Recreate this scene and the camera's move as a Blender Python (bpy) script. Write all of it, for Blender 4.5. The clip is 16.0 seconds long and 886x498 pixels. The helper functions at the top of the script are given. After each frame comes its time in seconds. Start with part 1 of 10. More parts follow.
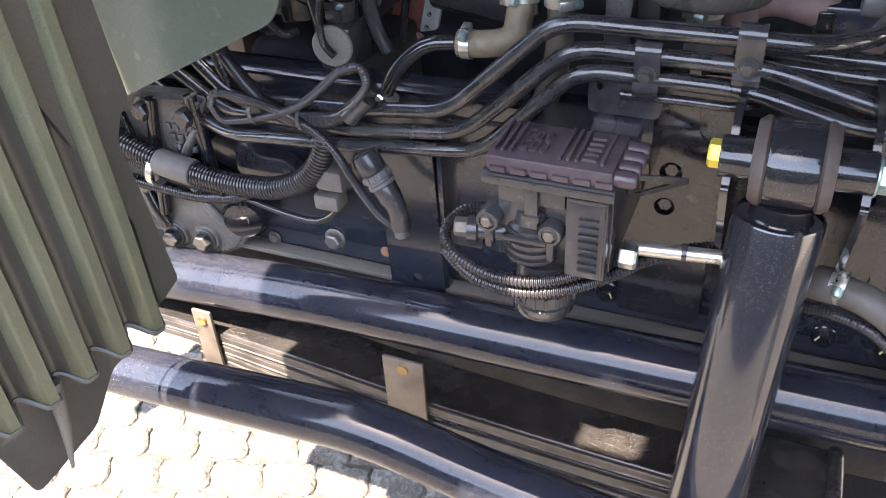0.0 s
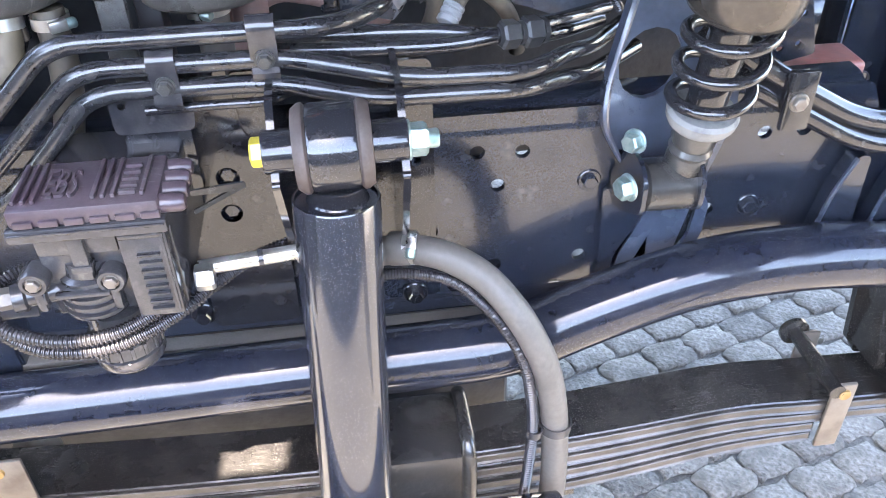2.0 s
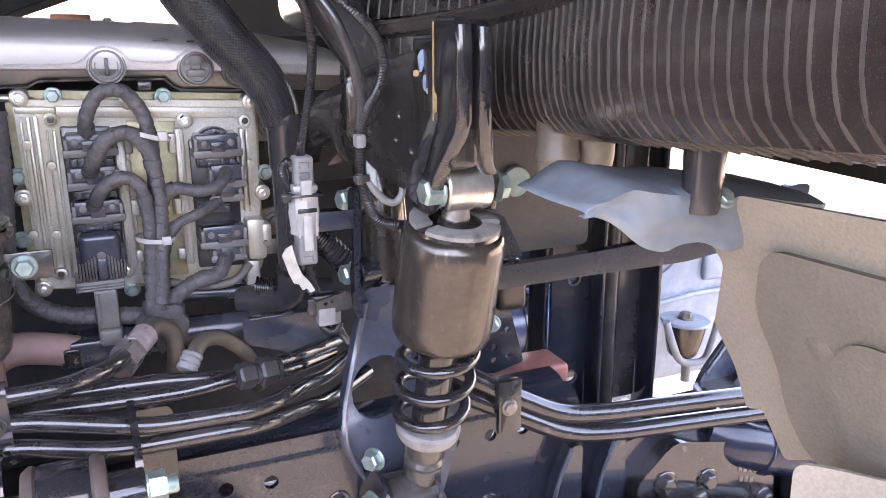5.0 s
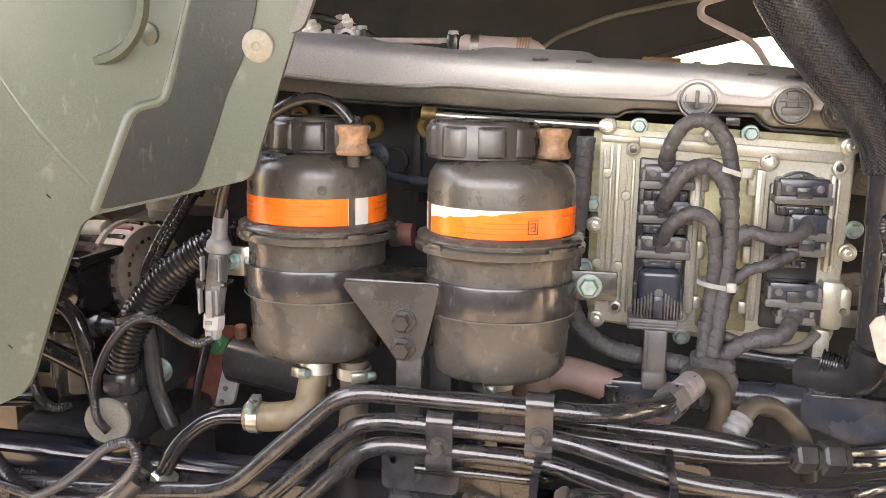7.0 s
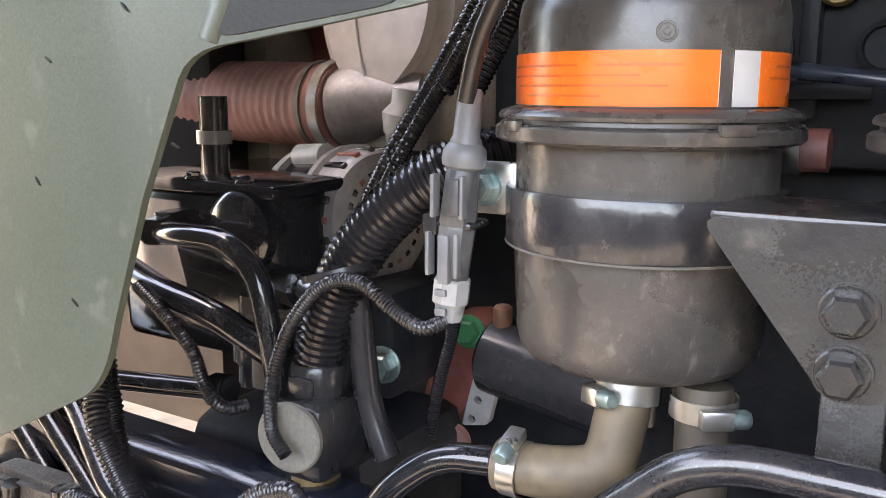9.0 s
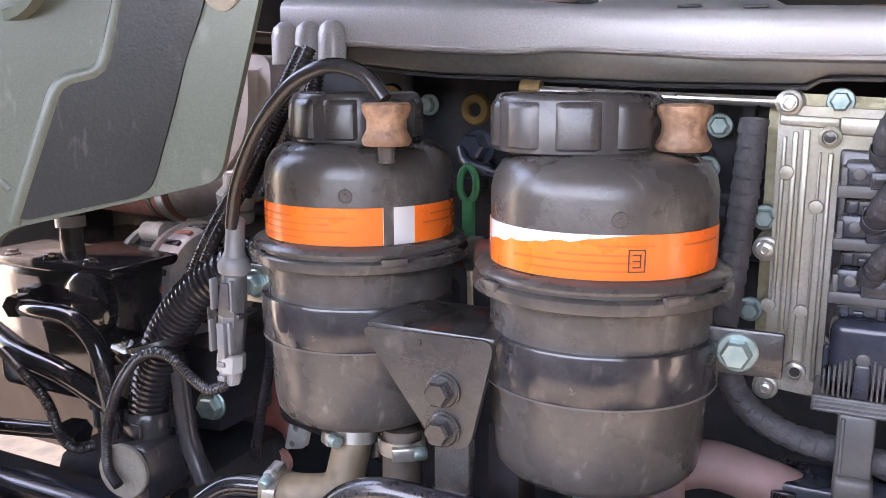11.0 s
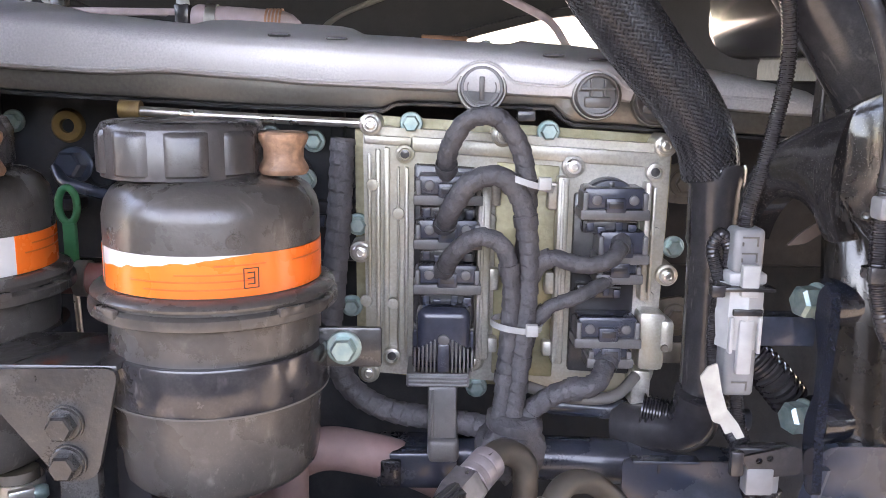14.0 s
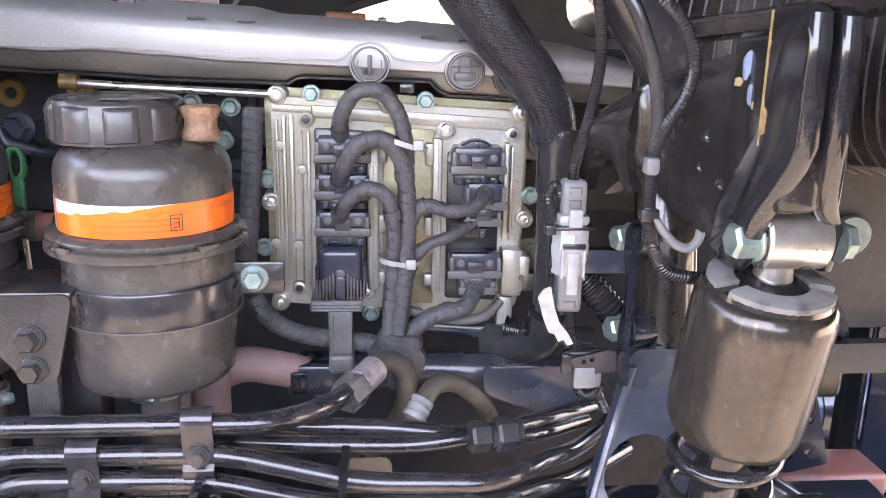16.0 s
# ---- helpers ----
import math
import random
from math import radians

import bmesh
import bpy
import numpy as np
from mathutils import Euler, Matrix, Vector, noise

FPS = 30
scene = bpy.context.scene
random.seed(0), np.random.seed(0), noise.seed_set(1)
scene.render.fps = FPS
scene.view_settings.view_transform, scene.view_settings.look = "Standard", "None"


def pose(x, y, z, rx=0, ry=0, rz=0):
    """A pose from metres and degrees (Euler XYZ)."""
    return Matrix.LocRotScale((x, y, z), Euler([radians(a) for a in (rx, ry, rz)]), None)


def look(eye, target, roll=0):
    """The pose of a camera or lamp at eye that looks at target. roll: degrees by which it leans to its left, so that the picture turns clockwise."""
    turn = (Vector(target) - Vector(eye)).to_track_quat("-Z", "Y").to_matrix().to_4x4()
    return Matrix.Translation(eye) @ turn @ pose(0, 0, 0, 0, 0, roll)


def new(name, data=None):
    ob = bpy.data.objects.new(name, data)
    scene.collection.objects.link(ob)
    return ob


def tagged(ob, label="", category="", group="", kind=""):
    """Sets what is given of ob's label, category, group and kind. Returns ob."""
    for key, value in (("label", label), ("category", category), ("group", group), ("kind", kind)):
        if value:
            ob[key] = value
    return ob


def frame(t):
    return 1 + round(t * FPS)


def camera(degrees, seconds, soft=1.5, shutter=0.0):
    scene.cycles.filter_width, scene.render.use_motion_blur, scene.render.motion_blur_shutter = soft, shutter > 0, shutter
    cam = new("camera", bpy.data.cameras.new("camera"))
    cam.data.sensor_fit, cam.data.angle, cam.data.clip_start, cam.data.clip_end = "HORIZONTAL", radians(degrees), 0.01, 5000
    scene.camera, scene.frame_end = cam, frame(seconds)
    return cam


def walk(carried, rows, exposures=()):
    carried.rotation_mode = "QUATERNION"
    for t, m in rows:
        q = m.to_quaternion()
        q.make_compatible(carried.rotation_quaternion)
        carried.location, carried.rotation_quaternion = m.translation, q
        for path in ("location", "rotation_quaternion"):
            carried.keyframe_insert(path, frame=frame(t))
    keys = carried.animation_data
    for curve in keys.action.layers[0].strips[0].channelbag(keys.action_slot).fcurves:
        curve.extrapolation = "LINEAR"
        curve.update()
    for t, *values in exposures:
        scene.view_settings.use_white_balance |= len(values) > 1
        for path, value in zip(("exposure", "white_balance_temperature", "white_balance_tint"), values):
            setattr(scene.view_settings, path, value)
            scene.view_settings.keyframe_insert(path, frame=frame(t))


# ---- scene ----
cam = camera(55.7, 16.0, 0.9)
EXPOSURE = 3.0
# the clip's camera opens up as it leaves the sunlit ground, and its white balance drifts
TONES = [(0.0, EXPOSURE + 0.60, 7700, 16), (1.0, EXPOSURE + 1.20, 7500, 13), (2.0, EXPOSURE + 1.72, 7200, 14), (2.7, EXPOSURE + 1.27, 7400, 16), (3.7, EXPOSURE + 0.78, 7900, 19),
         (5.8, EXPOSURE + 1.57, 8500, 31), (7.0, EXPOSURE + 1.44, 11800, 21), (8.2, EXPOSURE + 1.46, 10200, 15), (10.3, EXPOSURE + 1.26, 8300, 25), (13.5, EXPOSURE + 1.27, 8300, 28),
         (14.6, EXPOSURE + 1.40, 8200, 19), (15.4, EXPOSURE + 1.50, 8300, 19), (16.0, EXPOSURE + 1.51, 8300, 26)]
PATH = [
    (0, (0.063, 0.117, 1.574), (-0.617, 1.59, 0.404), -3.7),
    (0.5, (0.057, 0.127, 1.569), (-0.47, 1.65, 0.384), -3.7),
    (1, (0.045, 0.122, 1.572), (-0.235, 1.702, 0.378), -2.5),
    (1.5, (0.056, 0.137, 1.57), (0.009, 1.732, 0.364), -1.9),
    (2, (0.101, 0.168, 1.563), (0.288, 1.746, 0.348), -1.3),
    (2.5, (0.086, 0.186, 1.572), (0.504, 1.715, 0.353), -0.6),
    (3, (0.077, 0.18, 1.566), (0.735, 1.624, 0.347), -0.2),
    (3.5, (0.086, 0.173, 1.56), (0.92, 1.676, 0.538), 0.9),
    (3.7, (0.079, 0.168, 1.563), (0.934, 1.69, 0.587), 1.0),
    (5.8, (0.186, 0.006, 1.639), (0.63, 1.92, 1.264), 1.3),
    (6, (0.197, -0.011, 1.641), (0.505, 1.93, 1.269), 1.4),
    (6.5, (0.207, 0.033, 1.617), (0.144, 1.998, 1.248), 1.3),
    (7, (0.088, 0.173, 1.544), (-0.318, 2.098, 1.183), 1.0),
    (7.5, (-0.002, 0.307, 1.457), (-0.762, 2.126, 1.122), 0.7),
    (8, (-0.117, 0.51, 1.409), (-1.104, 2.211, 1.047), 1.1),
    (8.2, (-0.13, 0.551, 1.394), (-1.132, 2.243, 1.028), 1.0),
    (10.3, (0.077, 0.483, 1.501), (-0.969, 2.146, 1.125), -0.5),
    (10.5, (0.089, 0.466, 1.508), (-0.895, 2.166, 1.129), -0.3),
    (11, (0.124, 0.462, 1.526), (-0.756, 2.216, 1.141), -0.1),
    (11.5, (0.148, 0.512, 1.591), (-0.7, 2.284, 1.212), -0.3),
    (12, (0.149, 0.517, 1.606), (-0.678, 2.298, 1.226), -0.4),
    (12.5, (0.146, 0.477, 1.61), (-0.535, 2.318, 1.225), 0.1),
    (13, (0.13, 0.45, 1.601), (-0.175, 2.389, 1.22), 1.1),
    (13.5, (0.126, 0.433, 1.583), (0.095, 2.396, 1.199), 1.2),
    (14, (0.129, 0.418, 1.549), (0.143, 2.379, 1.158), 0.8),
    (14.5, (0.133, 0.407, 1.486), (0.158, 2.366, 1.083), 0.8),
    (15, (0.139, 0.39, 1.451), (0.168, 2.34, 1.009), 0.6),
    (15.5, (0.156, 0.321, 1.5), (0.222, 2.262, 1.022), 0.8),
    (16, (0.171, 0.26, 1.58), (0.334, 2.189, 1.076), 1.2),
]
walk(cam, [(t, look(eye, target, roll)) for t, eye, target, roll in PATH], TONES)

# ---- light ----
SUN_UP, SUN_TURN = 64.0, 20.0
world = bpy.data.worlds.new("sky")
scene.world = world
world.use_nodes = True
wn = world.node_tree
sky = wn.nodes.new("ShaderNodeTexSky")
sky.sky_type, sky.sun_disc = "NISHITA", False
sky.sun_elevation, sky.sun_rotation = radians(SUN_UP), radians(180 + SUN_TURN)
wn.nodes["Background"].inputs["Strength"].default_value = 0.15
wn.links.new(sky.outputs[0], wn.nodes["Background"].inputs[0])
lamp = bpy.data.lights.new("sun", "SUN")
lamp.energy, lamp.angle, lamp.color = 4.6, radians(0.6), (1.0, 0.95, 0.88)
sun = new("sun", lamp)
s_el, s_az = radians(SUN_UP), radians(SUN_TURN)
sun_from = Vector((-math.sin(s_az) * math.cos(s_el), -math.cos(s_az) * math.cos(s_el), math.sin(s_el)))
sun.matrix_world = look(sun_from * 10, (0, 0, 0))


# ---- materials ----
def mat(name, color, rough=0.5, metal=0.0, grain=0.15, scale=60.0, bump=0.15, dust=0.0, dust_color=(0.30, 0.27, 0.23), coat=0.0,
        second=None, second_scale=9.0, spread=0.0, sheen_rough=0.15, specks=0.0, weave=0.0, scuffs=0.0, scuff_color=(0.26, 0.24, 0.21), depth=0.002, shine=0.5):
    """A surface with grain and stains at two scales; dust lies as a pale film in uneven patches."""
    m = bpy.data.materials.new(name)
    m.use_nodes = True
    nt = m.node_tree
    b = nt.nodes["Principled BSDF"]
    tc = nt.nodes.new("ShaderNodeTexCoord")

    def noise_node(sc, detail=5.0):
        n = nt.nodes.new("ShaderNodeTexNoise")
        n.inputs["Scale"].default_value, n.inputs["Detail"].default_value = sc, detail
        nt.links.new(tc.outputs["Object"], n.inputs["Vector"])
        return n

    def mix(a, c, f):
        x = nt.nodes.new("ShaderNodeMix")
        x.data_type = "RGBA"
        for sock, v in ((x.inputs[0], f), (x.inputs[6], a), (x.inputs[7], c)):
            if isinstance(v, (tuple, list)):
                sock.default_value = (*v[:3], 1)
            elif isinstance(v, float):
                sock.default_value = v
            else:
                nt.links.new(v, sock)
        return x.outputs[2]

    def ramp(sock, lo, hi, a=0.0, c=1.0):
        r = nt.nodes.new("ShaderNodeMapRange")
        for i, v in enumerate((lo, hi, a, c)):
            r.inputs[i + 1].default_value = v
        nt.links.new(sock, r.inputs[0])
        return r.outputs[0]

    fine, broad = noise_node(scale), noise_node(second_scale, 6.0)
    dark = tuple(c * (1 - grain) for c in color)
    light = tuple(min(1, c * (1 + grain)) for c in color)
    col = mix(dark, light, ramp(fine.outputs[0], 0.3, 0.7))
    if second:
        col = mix(col, second, ramp(broad.outputs[0], 0.45, 0.7))
    if spread:
        info = nt.nodes.new("ShaderNodeObjectInfo")
        h = nt.nodes.new("ShaderNodeHueSaturation")
        nt.links.new(ramp(info.outputs["Random"], 0, 1, 1 - spread, 1 + spread), h.inputs["Value"])
        nt.links.new(col, h.inputs["Color"])
        col = h.outputs[0]
    rsock = ramp(broad.outputs[0], 0.3, 0.7, max(0.03, rough - sheen_rough * rough), min(1, rough + sheen_rough * rough))
    if dust:
        patch = noise_node(second_scale * 1.7, 8.0)
        speck = noise_node(scale * 6, 2.0)
        mul = nt.nodes.new("ShaderNodeMath")
        mul.operation = "MULTIPLY"
        nt.links.new(ramp(patch.outputs[0], 0.35, 0.75, 0.0, dust), mul.inputs[0])
        nt.links.new(ramp(speck.outputs[0], 0.3, 0.7, 0.4, 1.0), mul.inputs[1])
        col = mix(col, dust_color, mul.outputs[0])
        add = nt.nodes.new("ShaderNodeMath")
        add.operation = "ADD"
        add.use_clamp = True
        nt.links.new(rsock, add.inputs[0])
        nt.links.new(ramp(mul.outputs[0], 0.0, 1.0, 0.0, 0.55), add.inputs[1])
        rsock = add.outputs[0]
    if specks:
        sp = noise_node(900.0, 1.0)
        big = noise_node(6.0, 3.0)
        m2 = nt.nodes.new("ShaderNodeMath")
        m2.operation = "MULTIPLY"
        nt.links.new(ramp(sp.outputs[0], 0.66, 0.72, 0.0, specks), m2.inputs[0])
        nt.links.new(ramp(big.outputs[0], 0.4, 0.6, 0.2, 1.0), m2.inputs[1])
        col = mix(col, (0.45, 0.42, 0.38), m2.outputs[0])
    if scuffs:
        mp = nt.nodes.new("ShaderNodeMapping")
        mp.inputs["Rotation"].default_value, mp.inputs["Scale"].default_value = (0.5, 0.8, 0.3), (1.0, 6.0, 1.0)
        nt.links.new(tc.outputs["Object"], mp.inputs[0])
        long, where = noise_node(55.0, 3.0), noise_node(16.0, 4.0)
        nt.links.new(mp.outputs[0], long.inputs["Vector"])
        m3 = nt.nodes.new("ShaderNodeMath")
        m3.operation = "MULTIPLY"
        nt.links.new(ramp(long.outputs[0], 0.60, 0.72, 0.0, scuffs), m3.inputs[0])
        nt.links.new(ramp(where.outputs[0], 0.45, 0.62), m3.inputs[1])
        col = mix(col, scuff_color, m3.outputs[0])
    nt.links.new(col, b.inputs["Base Color"])
    nt.links.new(rsock, b.inputs["Roughness"])
    b.inputs["Metallic"].default_value = metal
    b.inputs["Coat Weight"].default_value = coat
    b.inputs["Specular IOR Level"].default_value = shine
    b.inputs["Coat Roughness"].default_value = 0.08
    if bump:
        bp = nt.nodes.new("ShaderNodeBump")
        bp.inputs["Strength"].default_value, bp.inputs["Distance"].default_value = bump, depth
        height = fine.outputs[0]
        if weave:
            waves = []
            for turned in (0.6, -0.6):
                mp = nt.nodes.new("ShaderNodeMapping")
                mp.inputs["Rotation"].default_value = (turned, 0, 0)
                nt.links.new(tc.outputs["Object"], mp.inputs[0])
                w = nt.nodes.new("ShaderNodeTexWave")
                w.bands_direction = "Z"
                w.inputs["Scale"].default_value = weave
                nt.links.new(mp.outputs[0], w.inputs["Vector"])
                waves.append(w)
            mm = nt.nodes.new("ShaderNodeMath")
            mm.operation = "MULTIPLY"
            nt.links.new(waves[0].outputs["Fac"], mm.inputs[0])
            nt.links.new(waves[1].outputs["Fac"], mm.inputs[1])
            height = mm.outputs[0]
        nt.links.new(height, bp.inputs["Height"])
        nt.links.new(bp.outputs[0], b.inputs["Normal"])
    return m


M_GLOSS = mat("black_gloss_paint", (0.011, 0.011, 0.014), 0.12, coat=0.35, dust=0.05, bump=0.10, scale=75, second_scale=20, specks=0.14, scuffs=0.12, sheen_rough=0.6, depth=0.001, shine=0.42)
M_PIPE = mat("dusty_pipe_paint", (0.012, 0.012, 0.015), 0.17, coat=0.25, dust=0.10, bump=0.12, scale=60, second_scale=22, specks=0.15, scuffs=0.12, sheen_rough=0.5, depth=0.001)
M_CASTING = mat("chipped_cast_paint", (0.012, 0.011, 0.012), 0.19, coat=0.3, dust=0.05, bump=0.35, scale=38, second_scale=20, specks=0.12, scuffs=0.12, depth=0.003, sheen_rough=0.5, shine=0.4)
M_BAR = mat("flecked_black_tube_paint", (0.010, 0.012, 0.020), 0.13, coat=0.2, dust=0.03, bump=0.03, scale=90, second_scale=14, specks=0.3, sheen_rough=0.7, shine=0.38)
M_RAIL = mat("black_frame_paint", (0.011, 0.014, 0.022), 0.15, coat=0.45, dust=0.03, bump=0.10, scale=420, second_scale=8, specks=0.10, scuffs=0.10, shine=0.4)
M_DUSTY = mat("dusty_black_paint", (0.020, 0.019, 0.019), 0.26, coat=0.2, dust=0.16, specks=0.07, bump=0.3, scale=150, second_scale=7, scuffs=0.22)
M_STRAP = mat("worn_black_strap", (0.019, 0.018, 0.021), 0.18, coat=0.3, dust=0.10, bump=0.25, scale=90, second_scale=30, scuffs=0.40, scuff_color=(0.20, 0.18, 0.18), sheen_rough=0.5, shine=0.4)
M_SPRING = mat("flecked_spring_steel", (0.013, 0.012, 0.012), 0.24, coat=0.15, dust=0.07, specks=0.5, bump=0.2, scale=120, second_scale=9, scuffs=0.22, shine=0.42)
M_EDGE = mat("rubbed_spring_edge", (0.052, 0.046, 0.043), 0.36, metal=0.3, dust=0.2, bump=0.3, scale=160, second=(0.018, 0.016, 0.015), second_scale=16)
M_TANK = mat("black_nylon", (0.052, 0.045, 0.040), 0.26, dust=0.16, bump=0.12, scale=200, second_scale=19, dust_color=(0.21, 0.175, 0.155), scuffs=0.36, sheen_rough=0.4, specks=0.10)
M_CAN = mat("satin_black_can", (0.062, 0.054, 0.048), 0.20, metal=0.6, dust=0.08, bump=0.05, scale=150, second=(0.042, 0.037, 0.033), second_scale=15, scuffs=0.3, sheen_rough=0.3)
M_PLASTIC = mat("black_plastic", (0.024, 0.023, 0.026), 0.20, dust=0.10, bump=0.06, scale=130, scuffs=0.2)
M_CAP = mat("faded_brown_black_cap", (0.042, 0.037, 0.035), 0.25, dust=0.2, bump=0.10, scale=200, dust_color=(0.15, 0.125, 0.12), scuffs=0.4)
M_LID = mat("faded_purple_plastic", (0.046, 0.029, 0.036), 0.30, dust=0.14, bump=0.1, scale=150, scuffs=0.35)
M_PLUG = mat("blue_black_plug_plastic", (0.024, 0.028, 0.043), 0.24, dust=0.10, bump=0.04, scale=150, scuffs=0.2)
M_LEVER = mat("dusty_grey_lever_plastic", (0.070, 0.068, 0.070), 0.36, dust=0.3, bump=0.08, scale=150, scuffs=0.3)
M_CONDUIT = mat("black_conduit", (0.017, 0.016, 0.019), 0.18, dust=0.07, bump=0.0)
M_TAPE = mat("fabric_tape", (0.050, 0.047, 0.052), 0.55, dust=0.4, bump=0.6, scale=260, second_scale=40, dust_color=(0.17, 0.155, 0.15), scuffs=0.2)
M_RUBBER = mat("grey_rubber", (0.098, 0.089, 0.082), 0.55, dust=0.35, bump=0.2, second_scale=14, dust_color=(0.22, 0.195, 0.17))
M_BROWNHOSE = mat("brown_rubber_hose", (0.16, 0.118, 0.072), 0.6, second=(0.06, 0.047, 0.036), second_scale=30, bump=0.4, grain=0.4)
M_DARKHOSE = mat("dark_brown_hose", (0.055, 0.045, 0.036), 0.5, second=(0.10, 0.08, 0.06), second_scale=40, bump=0.3)
M_SHOULDER = mat("brown_grey_shoulder", (0.11, 0.10, 0.082), 0.55, dust=0.4, bump=0.4, scale=260, second_scale=12, dust_color=(0.2, 0.185, 0.155))
M_PLATE = mat("blue_black_plate", (0.034, 0.043, 0.064), 0.27, coat=0.3, dust=0.05, bump=0.08, scale=120, second_scale=10, scuffs=0.16)
M_PALEPINK = mat("faded_pink_plastic", (0.36, 0.27, 0.265), 0.45, bump=0.1, dust=0.2)
M_PINKHOSE = mat("pale_red_hose", (0.38, 0.175, 0.15), 0.55, second=(0.25, 0.115, 0.10), bump=0.3, second_scale=18, dust=0.15)
M_ALU = mat("cast_aluminium", (0.43, 0.41, 0.37), 0.33, metal=0.5, second=(0.34, 0.305, 0.22), second_scale=16, bump=0.10, scale=420, grain=0.16, dust=0.2, dust_color=(0.24, 0.205, 0.14), scuffs=0.25, scuff_color=(0.55, 0.53, 0.49))
M_ALUDIM = mat("yellowed_aluminium", (0.31, 0.28, 0.185), 0.40, metal=0.55, second=(0.22, 0.19, 0.10), bump=0.3, scale=220, second_scale=24)
M_COVER = mat("pale_grey_cover", (0.45, 0.425, 0.42), 0.34, metal=0.15, bump=0.06, scale=500, second=(0.385, 0.36, 0.355), dust=0.12, second_scale=7, scuffs=0.14)
M_COVERPLUG = mat("dull_grey_plug", (0.085, 0.076, 0.072), 0.36, dust=0.15, bump=0.1, scale=300)
M_BANDALU = mat("brown_grey_aluminium", (0.15, 0.135, 0.118), 0.36, metal=0.6, bump=0.1, scale=300, second=(0.11, 0.10, 0.088), second_scale=9, dust=0.12)
M_ZINC = mat("zinc_steel", (0.30, 0.38, 0.36), 0.33, metal=0.7, second=(0.17, 0.27, 0.26), second_scale=90, bump=0.2, dust=0.2)
M_STEEL = mat("bright_steel", (0.62, 0.60, 0.56), 0.3, metal=0.9, second=(0.40, 0.37, 0.33), bump=0.12, second_scale=40)
M_DULL = mat("dull_steel", (0.20, 0.185, 0.17), 0.42, metal=0.7, second=(0.12, 0.09, 0.07), bump=0.2, dust=0.25, second_scale=30)
M_CLAMPTAN = mat("bare_tan_steel", (0.15, 0.128, 0.108), 0.42, metal=0.5, second=(0.085, 0.068, 0.056), bump=0.2, dust=0.25, second_scale=30)
M_BRASS = mat("brass", (0.30, 0.19, 0.07), 0.4, metal=0.6, bump=0.2, second=(0.16, 0.095, 0.04), second_scale=60, dust=0.2)
M_YELLOW = mat("yellow_zinc", (0.75, 0.58, 0.08), 0.35, metal=0.6, bump=0.1)
M_PRIMER = mat("tan_primer", (0.36, 0.24, 0.11), 0.55, bump=0.3, scale=200, second=(0.22, 0.14, 0.07), second_scale=120)
M_BARE = mat("bare_bluish_metal", (0.15, 0.19, 0.29), 0.45, metal=0.2, bump=0.1, second=(0.09, 0.12, 0.20), second_scale=90)
M_FITTING = mat("whitish_cast_fitting", (0.60, 0.565, 0.53), 0.4, bump=0.25, scale=120, second=(0.42, 0.37, 0.34), second_scale=50, dust=0.15)
M_AIRTUBE = mat("blue_black_tube_paint", (0.010, 0.013, 0.026), 0.22, bump=0.03, second_scale=12, shine=0.35)
M_FERRULE = mat("grey_pink_crimped_steel", (0.29, 0.245, 0.25), 0.36, metal=0.35, bump=0.2, second=(0.20, 0.165, 0.17), second_scale=60, dust=0.2)
M_SHOCK = mat("bright_black_tube_paint", (0.012, 0.013, 0.019), 0.17, coat=0.7, dust=0.04, bump=0.03, scale=90, second_scale=14, specks=0.25, sheen_rough=0.5, shine=0.55)
M_HOSE = mat("dusty_grey_brown_hose", (0.080, 0.071, 0.063), 0.5, dust=0.25, bump=0.2, scale=150, second=(0.060, 0.053, 0.047), second_scale=14, dust_color=(0.17, 0.15, 0.13))
M_ROSE = mat("dusty_rose_hose", (0.27, 0.165, 0.15), 0.6, second=(0.19, 0.12, 0.11), bump=0.3, second_scale=18, dust=0.35, dust_color=(0.24, 0.20, 0.18))
M_NUT = mat("smeared_chrome_nut", (0.26, 0.235, 0.24), 0.28, metal=0.75, bump=0.15, second=(0.12, 0.10, 0.11), second_scale=40, dust=0.2)
M_UNION = mat("satin_black_union", (0.026, 0.026, 0.029), 0.38, metal=0.2, bump=0.2, dust=0.12, scuffs=0.2, shine=0.35)
M_BLUEDARK = mat("blue_black_painted_steel", (0.016, 0.021, 0.033), 0.26, coat=0.25, dust=0.12, bump=0.15, scale=60, second_scale=12, scuffs=0.3, scuff_color=(0.10, 0.11, 0.13))
M_RUST = mat("rusty_copper", (0.34, 0.16, 0.09), 0.55, metal=0.3, second=(0.18, 0.09, 0.06), bump=0.3, second_scale=40)
M_BUSH = mat("dusty_brown_rubber", (0.050, 0.036, 0.032), 0.55, bump=0.2, dust=0.25, shine=0.3)
M_ORANGE = mat("orange_label", (0.90, 0.155, 0.022), 0.28, bump=0.0, grain=0.05, second=(0.82, 0.12, 0.015), second_scale=20)
M_WHITE = mat("white_label", (0.52, 0.495, 0.47), 0.4, bump=0.0, grain=0.05)
M_PAPER = mat("creased_paper", (0.40, 0.385, 0.34), 0.6, bump=0.6, scale=90, grain=0.1, second=(0.30, 0.285, 0.25), second_scale=50)
M_STRUT = mat("dark_satin_strut", (0.035, 0.031, 0.029), 0.20, metal=0.5, coat=0.3, dust=0.05, bump=0.03, second_scale=14, scuffs=0.15)
